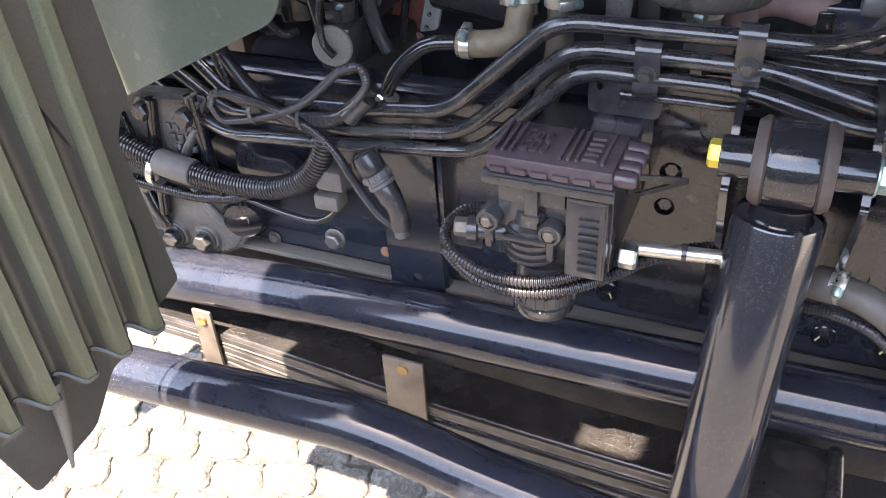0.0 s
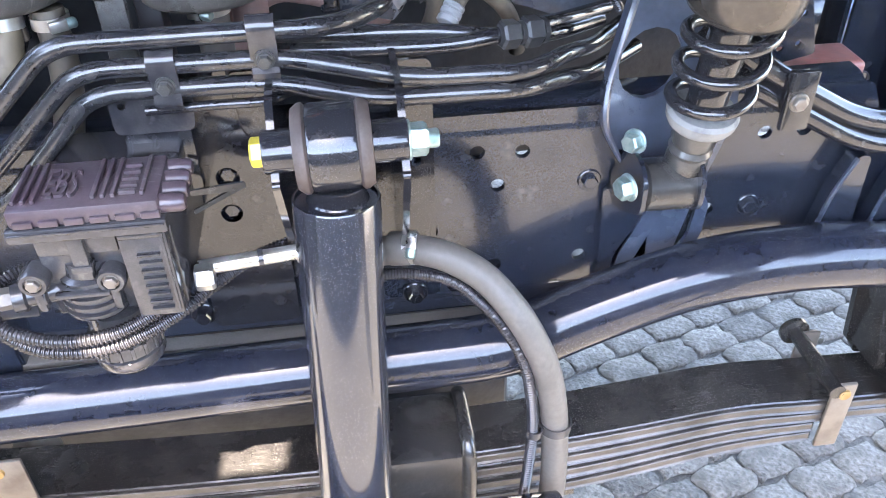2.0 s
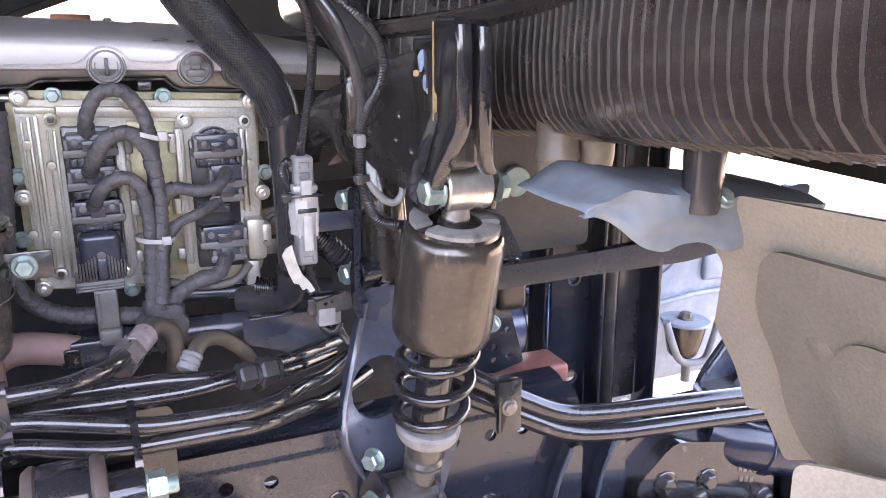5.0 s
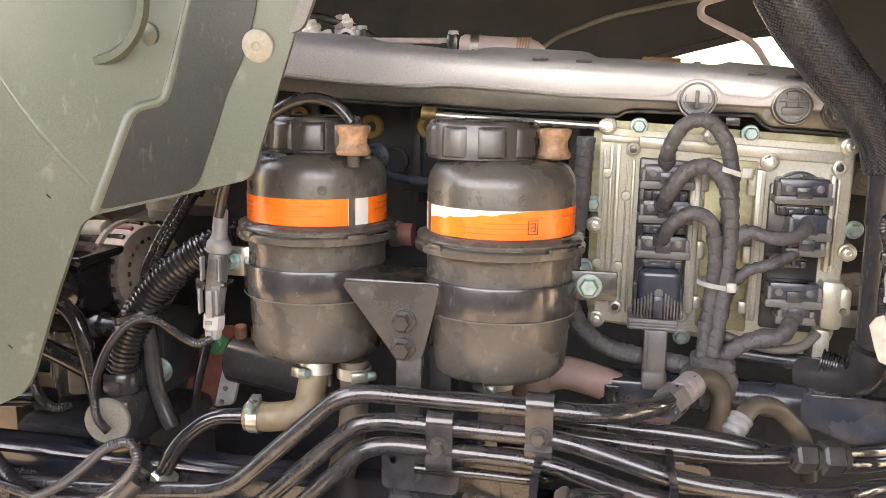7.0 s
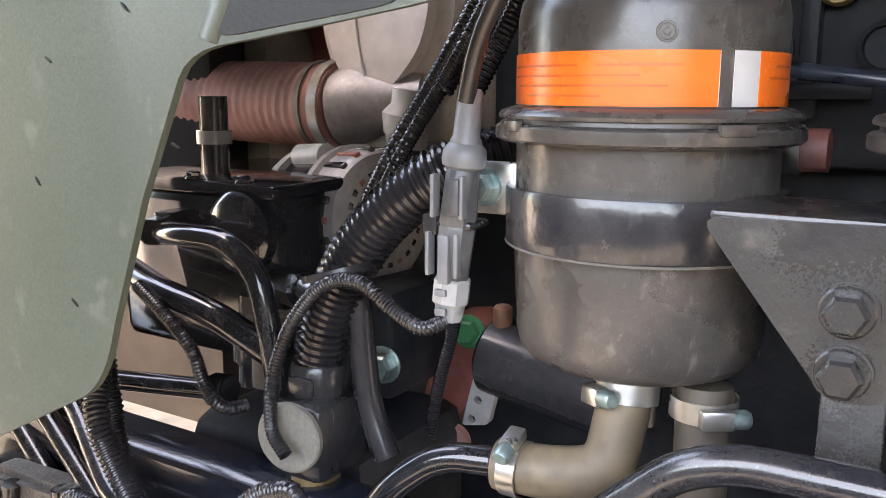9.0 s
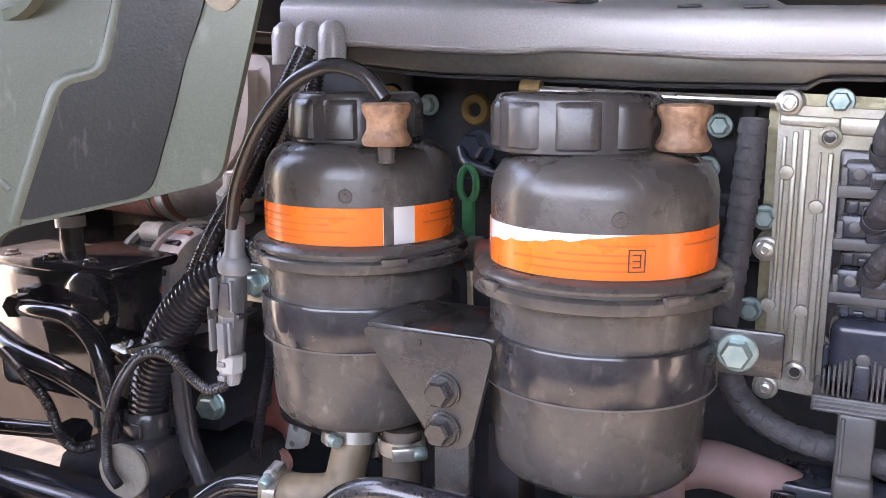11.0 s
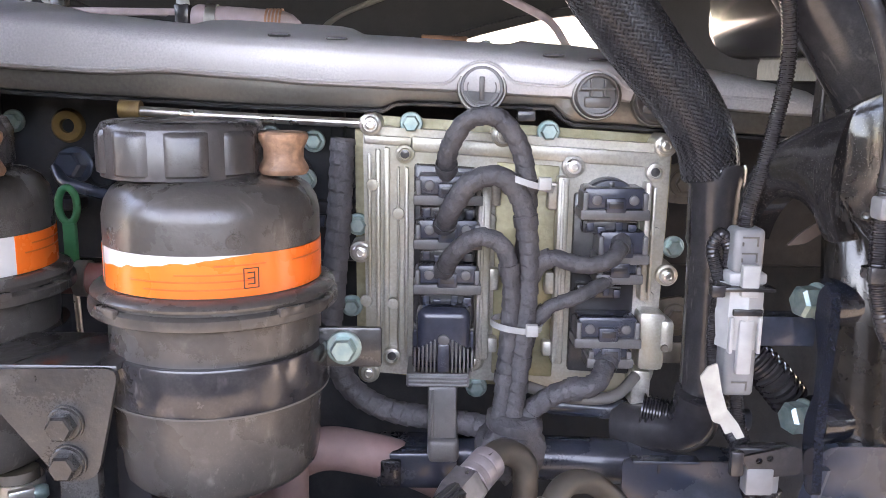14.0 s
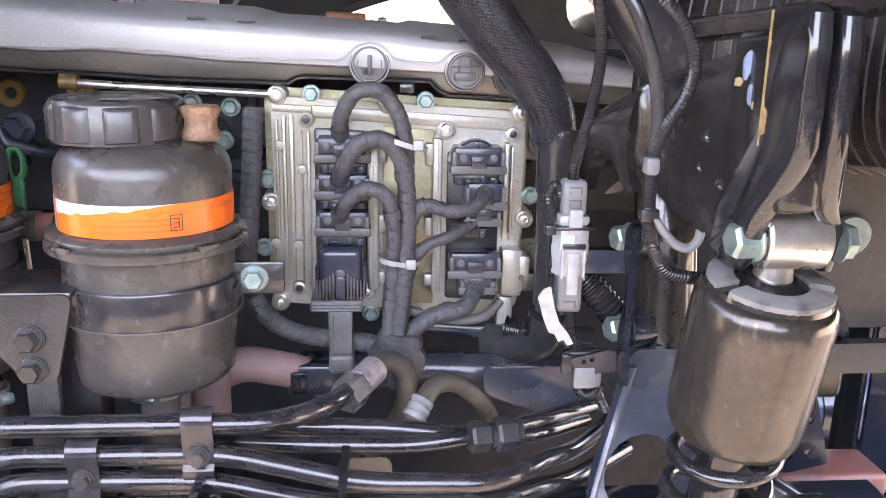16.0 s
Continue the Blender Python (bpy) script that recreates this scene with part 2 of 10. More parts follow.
M_BRAID = mat("black_braided_sleeve", (0.012, 0.012, 0.015), 0.26, dust=0.05, bump=0.0, shine=0.35)
M_STRAND = mat("worn_grey_strand", (0.026, 0.026, 0.030), 0.34, dust=0.06, bump=0.0, shine=0.35)
M_PALEBLUE = mat("pale_blue_tank_plastic", (0.25, 0.285, 0.33), 0.42, dust=0.35, bump=0.15, second=(0.17, 0.20, 0.235), second_scale=12, dust_color=(0.26, 0.255, 0.24))
M_INK = mat("label_ink", (0.55, 0.085, 0.012), 0.4, bump=0.0)
M_WOOD = mat("worn_wood", (0.27, 0.145, 0.085), 0.6, second=(0.13, 0.068, 0.042), second_scale=45, bump=0.7, grain=0.45, scale=150)
M_OLIVE = mat("olive_plastic", (0.064, 0.073, 0.056), 0.30, dust=0.12, bump=0.05, scale=700, second=(0.050, 0.058, 0.044), second_scale=5, dust_color=(0.14, 0.14, 0.12), scuffs=0.3, scuff_color=(0.19, 0.19, 0.165), shine=0.34)
# crest olive against M_GUARD's dark grooves: paint tone plus rib shading put into colour
M_RIB = mat("rib_crest_olive", (0.088, 0.094, 0.058), 0.36, dust=0.25, bump=0.12, scale=400, second=(0.066, 0.070, 0.044), second_scale=8, dust_color=(0.17, 0.16, 0.12), scuffs=0.2)
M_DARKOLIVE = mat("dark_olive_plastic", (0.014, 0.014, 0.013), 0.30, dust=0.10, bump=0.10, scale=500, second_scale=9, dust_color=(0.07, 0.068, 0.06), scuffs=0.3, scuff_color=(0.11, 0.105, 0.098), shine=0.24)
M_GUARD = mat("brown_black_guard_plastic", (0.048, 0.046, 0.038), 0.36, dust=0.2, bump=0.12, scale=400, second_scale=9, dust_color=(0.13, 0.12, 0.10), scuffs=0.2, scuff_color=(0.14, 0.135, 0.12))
M_FLAP = mat("brown_grey_plastic", (0.085, 0.078, 0.070), 0.5, dust=0.3, bump=0.15, scale=400, second_scale=6)
M_BEIGE = mat("grey_liner", (0.20, 0.178, 0.145), 0.6, dust=0.35, bump=0.3, scale=300, dust_color=(0.30, 0.275, 0.23))
M_MESH = mat("grey_woven_mat", (0.115, 0.112, 0.108), 0.6, dust=0.25, bump=0.4, scale=300, dust_color=(0.22, 0.21, 0.19), second=(0.085, 0.083, 0.08), second_scale=20)
M_BLUE = mat("dusty_blue_plastic", (0.14, 0.168, 0.20), 0.45, dust=0.5, bump=0.15, second=(0.09, 0.11, 0.13), second_scale=12, dust_color=(0.18, 0.175, 0.16))
M_BELLOWS = mat("black_air_box", (0.020, 0.016, 0.016), 0.24, coat=0.2, dust=0.10, specks=0.12, bump=0.10, scale=90, dust_color=(0.22, 0.17, 0.145), scuffs=0.15)
M_RIBLINE = mat("rubbed_rib_plastic", (0.034, 0.028, 0.026), 0.38, dust=0.14, bump=0.05, scale=200, second=(0.018, 0.015, 0.015), second_scale=25)
M_HEAD = mat("smooth_black_moulding", (0.026, 0.023, 0.025), 0.20, coat=0.3, dust=0.10, bump=0.04, scale=200, second_scale=12, scuffs=0.15)
M_SPOUT = mat("brown_rubber_spout", (0.10, 0.082, 0.064), 0.42, dust=0.2, bump=0.1, scale=160, second=(0.06, 0.05, 0.042), second_scale=30)
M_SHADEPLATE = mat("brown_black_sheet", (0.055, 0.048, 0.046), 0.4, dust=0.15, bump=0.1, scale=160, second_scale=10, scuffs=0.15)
M_TANKBLUE = mat("dark_blue_tank_paint", (0.035, 0.055, 0.12), 0.25, coat=0.3, dust=0.15, bump=0.05, scale=150, second_scale=10)
M_CAB = mat("dark_cab_underside", (0.011, 0.010, 0.011), 0.5, dust=0.10, bump=0.25, scale=40, second_scale=4, dust_color=(0.14, 0.11, 0.09), shine=0.18)
M_BLOCK = mat("oily_dark_engine_block", (0.023, 0.025, 0.030), 0.45, dust=0.14, bump=0.5, scale=90, second=(0.013, 0.015, 0.019), second_scale=20, dust_color=(0.15, 0.13, 0.12), shine=0.2)
M_GEARCAST = mat("rough_cast_iron", (0.12, 0.115, 0.11), 0.40, metal=0.4, bump=1.0, scale=230, dust=0.35, second=(0.06, 0.058, 0.056), second_scale=18)
M_GREEN = mat("green_plastic", (0.03, 0.22, 0.09), 0.45, bump=0.05)
M_RED = mat("dull_red_paint", (0.24, 0.065, 0.05), 0.45, bump=0.2, second=(0.14, 0.05, 0.045), second_scale=20, dust=0.3)
M_LAMPWHITE = mat("white_plastic", (0.33, 0.325, 0.315), 0.38, bump=0.05, dust=0.25)
M_SEAT = mat("chalky_grey_rubber", (0.17, 0.166, 0.162), 0.7, bump=0.4, dust=0.4, second=(0.07, 0.07, 0.07), second_scale=60)
M_GREYPLUG = mat("grey_plug_plastic", (0.17, 0.17, 0.175), 0.36, bump=0.05, dust=0.2)
M_DULLPLUG = mat("dusty_dark_plug", (0.075, 0.068, 0.062), 0.42, bump=0.1, dust=0.3)
M_DARKWALL = mat("dark_plaster", (0.10, 0.098, 0.096), 0.8, bump=0.4, scale=60, second=(0.075, 0.073, 0.072), second_scale=1.5)
M_BOTTLE = mat("cloudy_white_plastic", (0.50, 0.455, 0.425), 0.4, bump=0.1, scale=40, dust=0.2, second=(0.38, 0.335, 0.30), second_scale=16, dust_color=(0.28, 0.24, 0.20))
M_ALT = mat("dull_pale_alloy", (0.30, 0.275, 0.27), 0.42, metal=0.3, bump=0.15, scale=160, dust=0.25, second=(0.22, 0.20, 0.20), second_scale=25)
M_STONE = mat("paving_stone", (0.102, 0.094, 0.083), 0.8, bump=1.0, scale=85, grain=0.5, second=(0.070, 0.064, 0.056), second_scale=18, spread=0.22, depth=0.010, shine=0.25)
M_JOINT = mat("sandy_joint_soil", (0.075, 0.069, 0.060), 0.95, bump=1.0, scale=160, second=(0.035, 0.032, 0.028), second_scale=22, depth=0.006)
M_SAND = mat("dry_yard_ground", (0.26, 0.235, 0.205), 0.95, bump=0.8, scale=150, second=(0.20, 0.18, 0.16), second_scale=3)


# ---- builders ----
BASE = {}


def thing(name, base, label, category, group="", kind=""):
    ob = tagged(new(name), label, category, group, kind)
    ob.location = base
    BASE[ob.name] = Vector(base)
    return ob


def finish(bm, smooth, sharp=40):
    bmesh.ops.recalc_face_normals(bm, faces=bm.faces)
    if smooth:
        for f in bm.faces:
            f.smooth = True
        for e in bm.edges:
            if len(e.link_faces) == 2 and e.calc_face_angle(0) > radians(sharp):
                e.smooth = False


def part(name, bm, material, parent, label="", smooth=True, sharp=40):
    """Links a bmesh, given in world metres, as one mesh under a thing or a part."""
    base = BASE[parent.name]
    bmesh.ops.translate(bm, verts=bm.verts, vec=-base)
    finish(bm, smooth, sharp)
    me = bpy.data.meshes.new(name)
    bm.to_mesh(me)
    bm.free()
    me.materials.append(material)
    ob = new(name, me)
    ob.parent = parent
    BASE[ob.name] = base
    return tagged(ob, label)


def single(name, bm, material, base, label, category, group="", kind="", smooth=True, sharp=40):
    """A thing of one mesh."""
    base = Vector(base)
    bmesh.ops.translate(bm, verts=bm.verts, vec=-base)
    finish(bm, smooth, sharp)
    me = bpy.data.meshes.new(name)
    bm.to_mesh(me)
    bm.free()
    me.materials.append(material)
    ob = new(name, me)
    ob.location = base
    BASE[ob.name] = base
    return tagged(ob, label, category, group, kind)


def join(*bms):
    out = bms[0]
    for b in bms[1:]:
        me = bpy.data.meshes.new("tmp")
        b.to_mesh(me)
        b.free()
        out.from_mesh(me)
        bpy.data.meshes.remove(me)
    return out


def block(x0, x1, y0, y1, z0, z1, bevel=0.002, m=None, segs=2):
    bm = bmesh.new()
    bmesh.ops.create_cube(bm, size=1)
    bmesh.ops.scale(bm, verts=bm.verts, vec=(abs(x1 - x0), abs(y1 - y0), abs(z1 - z0)))
    bmesh.ops.translate(bm, verts=bm.verts, vec=((x0 + x1) / 2, (y0 + y1) / 2, (z0 + z1) / 2))
    if bevel:
        bmesh.ops.bevel(bm, geom=bm.edges[:], offset=bevel, segments=segs, affect="EDGES", profile=0.5)
    if m:
        bmesh.ops.transform(bm, matrix=m, verts=bm.verts)
    return bm


def turn_to(axis):
    return Vector(axis).to_track_quat("Z", "Y").to_matrix().to_4x4()


def lathe(profile, at, axis=(0, 0, 1), sides=32, caps=True):
    """Turns a profile of (radius, height) about an axis through at."""
    bm = bmesh.new()
    rings = []
    for r, h in profile:
        rings.append([bm.verts.new((r * math.cos(2 * math.pi * i / sides), r * math.sin(2 * math.pi * i / sides), h)) for i in range(sides)])
    for a, b in zip(rings, rings[1:]):
        for i in range(sides):
            j = (i + 1) % sides
            bm.faces.new((a[i], a[j], b[j], b[i]))
    if caps:
        bm.faces.new(rings[0][::-1])
        bm.faces.new(rings[-1])
    bmesh.ops.transform(bm, matrix=Matrix.Translation(at) @ turn_to(axis), verts=bm.verts)
    return bm


def rounded(pts, radius, steps=7):
    """A polyline with its corners rounded."""
    pts = [Vector(p) for p in pts]
    out = [pts[0]]
    for a, b, c in zip(pts, pts[1:], pts[2:]):
        u, v = a - b, c - b
        d = min(radius, u.length * 0.48, v.length * 0.48)
        p, q = b + u.normalized() * d, b + v.normalized() * d
        for i in range(steps + 1):
            t = i / steps
            out.append(p * (1 - t) ** 2 + b * 2 * t * (1 - t) + q * t * t)
    out.append(pts[-1])
    return out


def resample(pts, step):
    """Even steps along a polyline."""
    pts = [Vector(p) for p in pts]
    dist = [0.0]
    for a, b in zip(pts, pts[1:]):
        dist.append(dist[-1] + (b - a).length)
    n = max(2, int(dist[-1] / step))
    out, k = [], 0
    for i in range(n + 1):
        s = dist[-1] * i / n
        while k < len(dist) - 2 and dist[k + 1] < s:
            k += 1
        f = (s - dist[k]) / max(1e-9, dist[k + 1] - dist[k])
        out.append(pts[k].lerp(pts[k + 1], f))
    return out


def sweep(pts, radius, sides=12, caps=True, flat=1.0):
    """A round (or flattened) section along a path. radius: one number or one for each point."""
    bm = bmesh.new()
    pts = [Vector(p) for p in pts]
    rs = radius if isinstance(radius, list) else [radius] * len(pts)
    tang = [(pts[min(i + 1, len(pts) - 1)] - pts[max(i - 1, 0)]).normalized() for i in range(len(pts))]
    n = tang[0].orthogonal().normalized()
    rings = []
    for p, t, r in zip(pts, tang, rs):
        n = (n - t * n.dot(t)).normalized()
        b = t.cross(n)
        rings.append([bm.verts.new(p + (n * math.cos(a) + b * math.sin(a) * flat) * r) for a in (2 * math.pi * i / sides for i in range(sides))])
    for a, b in zip(rings, rings[1:]):
        for i in range(sides):
            j = (i + 1) % sides
            bm.faces.new((a[i], a[j], b[j], b[i]))
    if caps:
        bm.faces.new(rings[0][::-1])
        bm.faces.new(rings[-1])
    return bm


def pipe(pts, r, bend=0.03, sides=14):
    return sweep(rounded(pts, bend), r, sides)


def corrugated(pts, r, pitch=0.0035, depth=0.12, sides=12, bend=0.05):
    """Ribbed conduit: rounded rings along a path."""
    path = resample(rounded(pts, bend), pitch / 4)
    wave = (1.0, 1.0, 1.0 - depth, 1.0 - depth)
    return sweep(path, [r * wave[i % 4] for i in range(len(path))], sides)


def plate(outline, holes, thick, at, xdir, ydir, bevel=0.0):
    """A sheet: outline and round holes (u, v, r) in its plane, at + u * xdir + v * ydir, thick along the normal."""
    bm = bmesh.new()
    x, y = Vector(xdir).normalized(), Vector(ydir).normalized()
    nrm = x.cross(y).normalized()

    def loop(pts2):
        vs = [bm.verts.new(Vector(at) + x * u + y * v) for u, v in pts2]
        return [bm.edges.new((vs[i], vs[(i + 1) % len(vs)])) for i in range(len(vs))]

    edges = loop(outline)
    for u, v, r in holes:
        edges += loop([(u + r * math.cos(2 * math.pi * i / 16), v + r * math.sin(2 * math.pi * i / 16)) for i in range(16)])
    bmesh.ops.triangle_fill(bm, use_beauty=True, use_dissolve=False, edges=edges)
    got = bmesh.ops.extrude_face_region(bm, geom=bm.faces[:])
    bmesh.ops.translate(bm, verts=[g for g in got["geom"] if isinstance(g, bmesh.types.BMVert)], vec=nrm * thick)
    return bm


def soften(pts2, radius, steps=4):
    """Rounds the corners of a closed outline."""
    n, out = len(pts2), []
    for i in range(n):
        a, b, c = Vector(pts2[i - 1]), Vector(pts2[i]), Vector(pts2[(i + 1) % n])
        u, v = a - b, c - b
        d = min(radius, u.length * 0.45, v.length * 0.45)
        p, q = b + u.normalized() * d, b + v.normalized() * d
        out += [tuple(p * (1 - t) ** 2 + b * 2 * t * (1 - t) + q * t * t) for t in (k / steps for k in range(steps + 1))]
    return out


def hexbolt(at, axis, r=0.009, h=0.008, flange=1.35, washer=0.0025):
    """A flanged hexagon head with a chamfered crown."""
    f = lathe([(r * flange, 0), (r * flange, washer * 0.6), (r * flange * 0.92, washer)], at, axis, 20)
    hx = lathe([(r, washer * 0.8), (r, h * 0.85), (r * 0.82, h)], at, axis, 6)
    return join(f, hx)


def bolt(at, axis, parent, r=0.009, h=0.008, material=None, name="bolt", flange=1.35, label=""):
    return part(name, hexbolt(at, axis, r, h, flange), material or M_ZINC, parent, label, sharp=25)


def band(at, axis, r, width, thick=0.0012, sides=36):
    return lathe([(r, -width / 2), (r + thick, -width / 2), (r + thick, width / 2), (r, width / 2)], at, axis, sides, caps=False)


def worm_clamp(at, axis, r, side, label="zinc worm-drive hose clamp with a screw", name="hose_clamp"):
    """A band with notches, a screw housing and a screw head."""
    t = thing(name, at, label, "hose clamp")
    ax, sd = Vector(axis).normalized(), Vector(side).normalized()
    part("band", band(at, ax, r, 0.012), M_STEEL, t)
    c = Vector(at) + sd * (r + 0.004)
    tang = ax.cross(sd).normalized()
    m = Matrix.Translation(c) @ Matrix((tang, ax, sd)).transposed().to_4x4()
    part("housing", block(-0.009, 0.009, -0.0055, 0.0055, -0.003, 0.0045, 0.0015, m), M_STEEL, t)
    part("screw", lathe([(0.0055, 0), (0.0055, 0.008), (0.004, 0.010)], c + tang * 0.008, tang, 12), M_ZINC, t)
    return t


# ---- ground ----
def build_ground():
    bm = bmesh.new()
    bmesh.ops.create_grid(bm, x_segments=2, y_segments=2, size=400)
    bmesh.ops.translate(bm, verts=bm.verts, vec=(0, 0, -0.02))
    single("ground", bm, M_SAND, (0, 0, -0.020), "pale dry ground of the yard round the paving", "ground", kind="structure")


build_ground()


def add_dark_wall():
    """A plain dark wall added out of view to darken reflections and block low sky."""
    t = thing("unseen_wall", (0, -3.3, 0), "plain dark wall added out of view to darken reflections", "wall", kind="structure")
    part("wall_face", block(-9.0, 9.0, -3.5, -3.3, -0.02, 2.0, 0.01), M_DARKWALL, t)
    part("coping", block(-9.0, 9.0, -3.53, -3.27, 2.0, 2.05, 0.01), M_DARKWALL, t)


add_dark_wall()


# ---- chassis ----
def frame_rail():
    t = thing("frame_rail", (0, 0.97, 0.85), "glossy black steel chassis rail with bolt holes", "chassis rail")
    holes = [(0.237, 1.077), (0.289, 1.074), (0.261, 1.031), (0.182, 0.974), (0.260, 0.915), (0.338, 0.872), (0.366, 0.918), (0.423, 0.912),
             (0.523, 0.970), (0.576, 1.072), (0.624, 1.072), (0.523, 1.074), (0.623, 0.918), (0.152, 1.08), (-0.52, 1.02), (0.70, 1.0)]
    out = soften([(-1.5, 0.85), (1.6, 0.85), (1.6, 0.98), (0.76, 0.99), (0.695, 1.125), (-1.5, 1.125)], 0.004)
    part("web", plate(out, [(x, z, 0.0088) for x, z in holes], 0.008, (0, 0.977, 0), (1, 0, 0), (0, 0, 1)), M_RAIL, t, sharp=30)
    prof = [(0.032 - 0.032 * math.cos(a * math.pi / 16), 1.098 + 0.032 * math.sin(a * math.pi / 16)) for a in range(9)] + [(0.05, 1.130), (0.05, 1.122), (0.032, 1.122), (0.012, 1.105)]
    for name, f in (("upper_flange", lambda z: z), ("lower_flange", lambda z: 1.975 - z)):
        bm = bmesh.new()
        a = [bm.verts.new((-1.5, 0.968 + y, f(z))) for y, z in prof]
        b = [bm.verts.new((0.690 if name[0] == "u" else 1.6, 0.968 + y, f(z))) for y, z in prof]
        for i in range(len(prof)):
            j = (i + 1) % len(prof)
            bm.faces.new((a[i], a[j], b[j], b[i]))
        bm.faces.new(a)
        bm.faces.new(b)
        part(name, bm, M_RAIL, t, sharp=50)
    # added ledge: the rail's dusty, sunlit lower edge put into a tan colour
    part("lower_lip", block(-1.5, 0.55, 0.944, 0.9675, 0.842, 0.850, 0.002), M_FLAP, t, "added tan lower lip, dust and sunlit tone in its colour")
    for x, z in ((-0.037, 1.08), (-0.04, 1.034), (0.370, 1.028), (0.575, 0.972), (-0.405, 0.935)):
        bolt((x, 0.969, z), (0, -1, 0), t, 0.0095, 0.009, M_RAIL, flange=1.5)
    for x in (-0.1, -0.046, 0.16, 0.23):
        bolt((x, 0.969, 0.882), (0, -1, 0), t, 0.010, 0.013, M_GLOSS, flange=1.6)
    return t


frame_rail()


def far_rail():
    t = thing("far_frame_rail", (0, 1.8, 0.85), "black far-side chassis rail in the shade", "chassis rail")
    part("web", block(-1.5, 1.6, 1.80, 1.81, 0.85, 1.13, 0.002), M_RAIL, t)


far_rail()


def big_tube():
    pts = [(-0.86, 0.9, 0.79), (-0.52, 0.9, 0.82), (-0.23, 0.9, 0.828), (0.02, 0.9, 0.836), (0.27, 0.9, 0.842), (0.37, 0.9, 0.888),
           (0.49, 0.9, 0.928), (0.61, 0.9, 0.938), (0.73, 0.9, 0.929), (0.86, 0.9, 0.902), (1.05, 0.9, 0.84)]
    t = thing("anti_roll_bar", (0, 0.9, 0.79), "thick glossy black bent steel tube, dusty on top", "stabilizer bar")
    part("tube", pipe(pts, 0.041, 0.09, 36), M_BAR, t)
    ax = (0.95, 0, -0.31)
    part("bush", lathe([(0.040, -0.012), (0.046, -0.011), (0.047, 0.0), (0.046, 0.011), (0.040, 0.012)], (1.035, 0.9, 0.846), ax, 32), M_SPRING, t, "dusty rubber bush")
    part("end_eye", lathe([(0.030, 0), (0.046, 0.003), (0.048, 0.02), (0.048, 0.05), (0.03, 0.056)], (1.05, 0.9, 0.84), ax, 32), M_DUSTY, t, "dusty black end casting")
    for k in range(4):
        part("bush_lip", lathe([(0.040, -0.003), (0.0475, -0.002), (0.0475, 0.002), (0.040, 0.003)], (1.000 + 0.011 * k, 0.9, 0.857 - 0.0036 * k), ax, 32), M_SPRING, t, "ribbed rubber bush")
    b = plate(soften([(1.058, 0.93), (1.17, 0.90), (1.245, 0.64), (1.20, 0.60), (1.10, 0.66), (1.075, 0.78)], 0.02), [], 0.05, (0, 0.945, 0), (1, 0, 0), (0, 0, 1))
    bmesh.ops.bevel(b, geom=[e for e in b.edges if len(e.link_faces) == 2 and e.calc_face_angle(0) > 1.0], offset=0.010, segments=3, affect="EDGES")
    part("end_casting", b, M_GLOSS, t, "glossy black cast bracket at the bar's end")
    part("casting_rib", pipe([(1.075, 0.893, 0.92), (1.095, 0.890, 0.80), (1.12, 0.892, 0.70)], 0.006, 0.05, 10), M_GLOSS, t)
    part("casting_rib", pipe([(1.14, 0.893, 0.90), (1.16, 0.890, 0.78), (1.19, 0.892, 0.68)], 0.006, 0.05, 10), M_GLOSS, t)
    b = lathe([(0.016, 0.0), (0.030, 0.002), (0.033, 0.008), (0.020, 0.013)], (1.165, 0.895, 0.80), (-0.2, -1, 0), 22)
    for v in b.verts:
        v.co += Vector((0.008, 0, 0.012)) * noise.noise(v.co * 60)
    part("grease_patch", b, M_PALEBLUE, t, "pale grey dried grease")
    part("ball_joint", lathe([(0.026, 0), (0.034, 0.006), (0.030, 0.016), (0.036, 0.022), (0.031, 0.034), (0.036, 0.042), (0.028, 0.056)], (1.01, 0.90, 0.742), (1, -0.2, -0.1), 28), M_DUSTY, t, "dark ribbed joint boot")


big_tube()


def low_tube():
    pts = [(-0.80, 0.72, 0.765), (-0.612, 0.72, 0.777), (-0.357, 0.72, 0.797), (-0.295, 0.72, 0.79), (-0.2, 0.72, 0.768), (0.02, 0.72, 0.735), (0.3, 0.74, 0.70)]
    single("tie_rod", pipe(pts, 0.036, 0.09, 32), M_BAR, (-0.3, 0.72, 0.7), "glossy black bent steel steering rod", "steering rod")


low_tube()


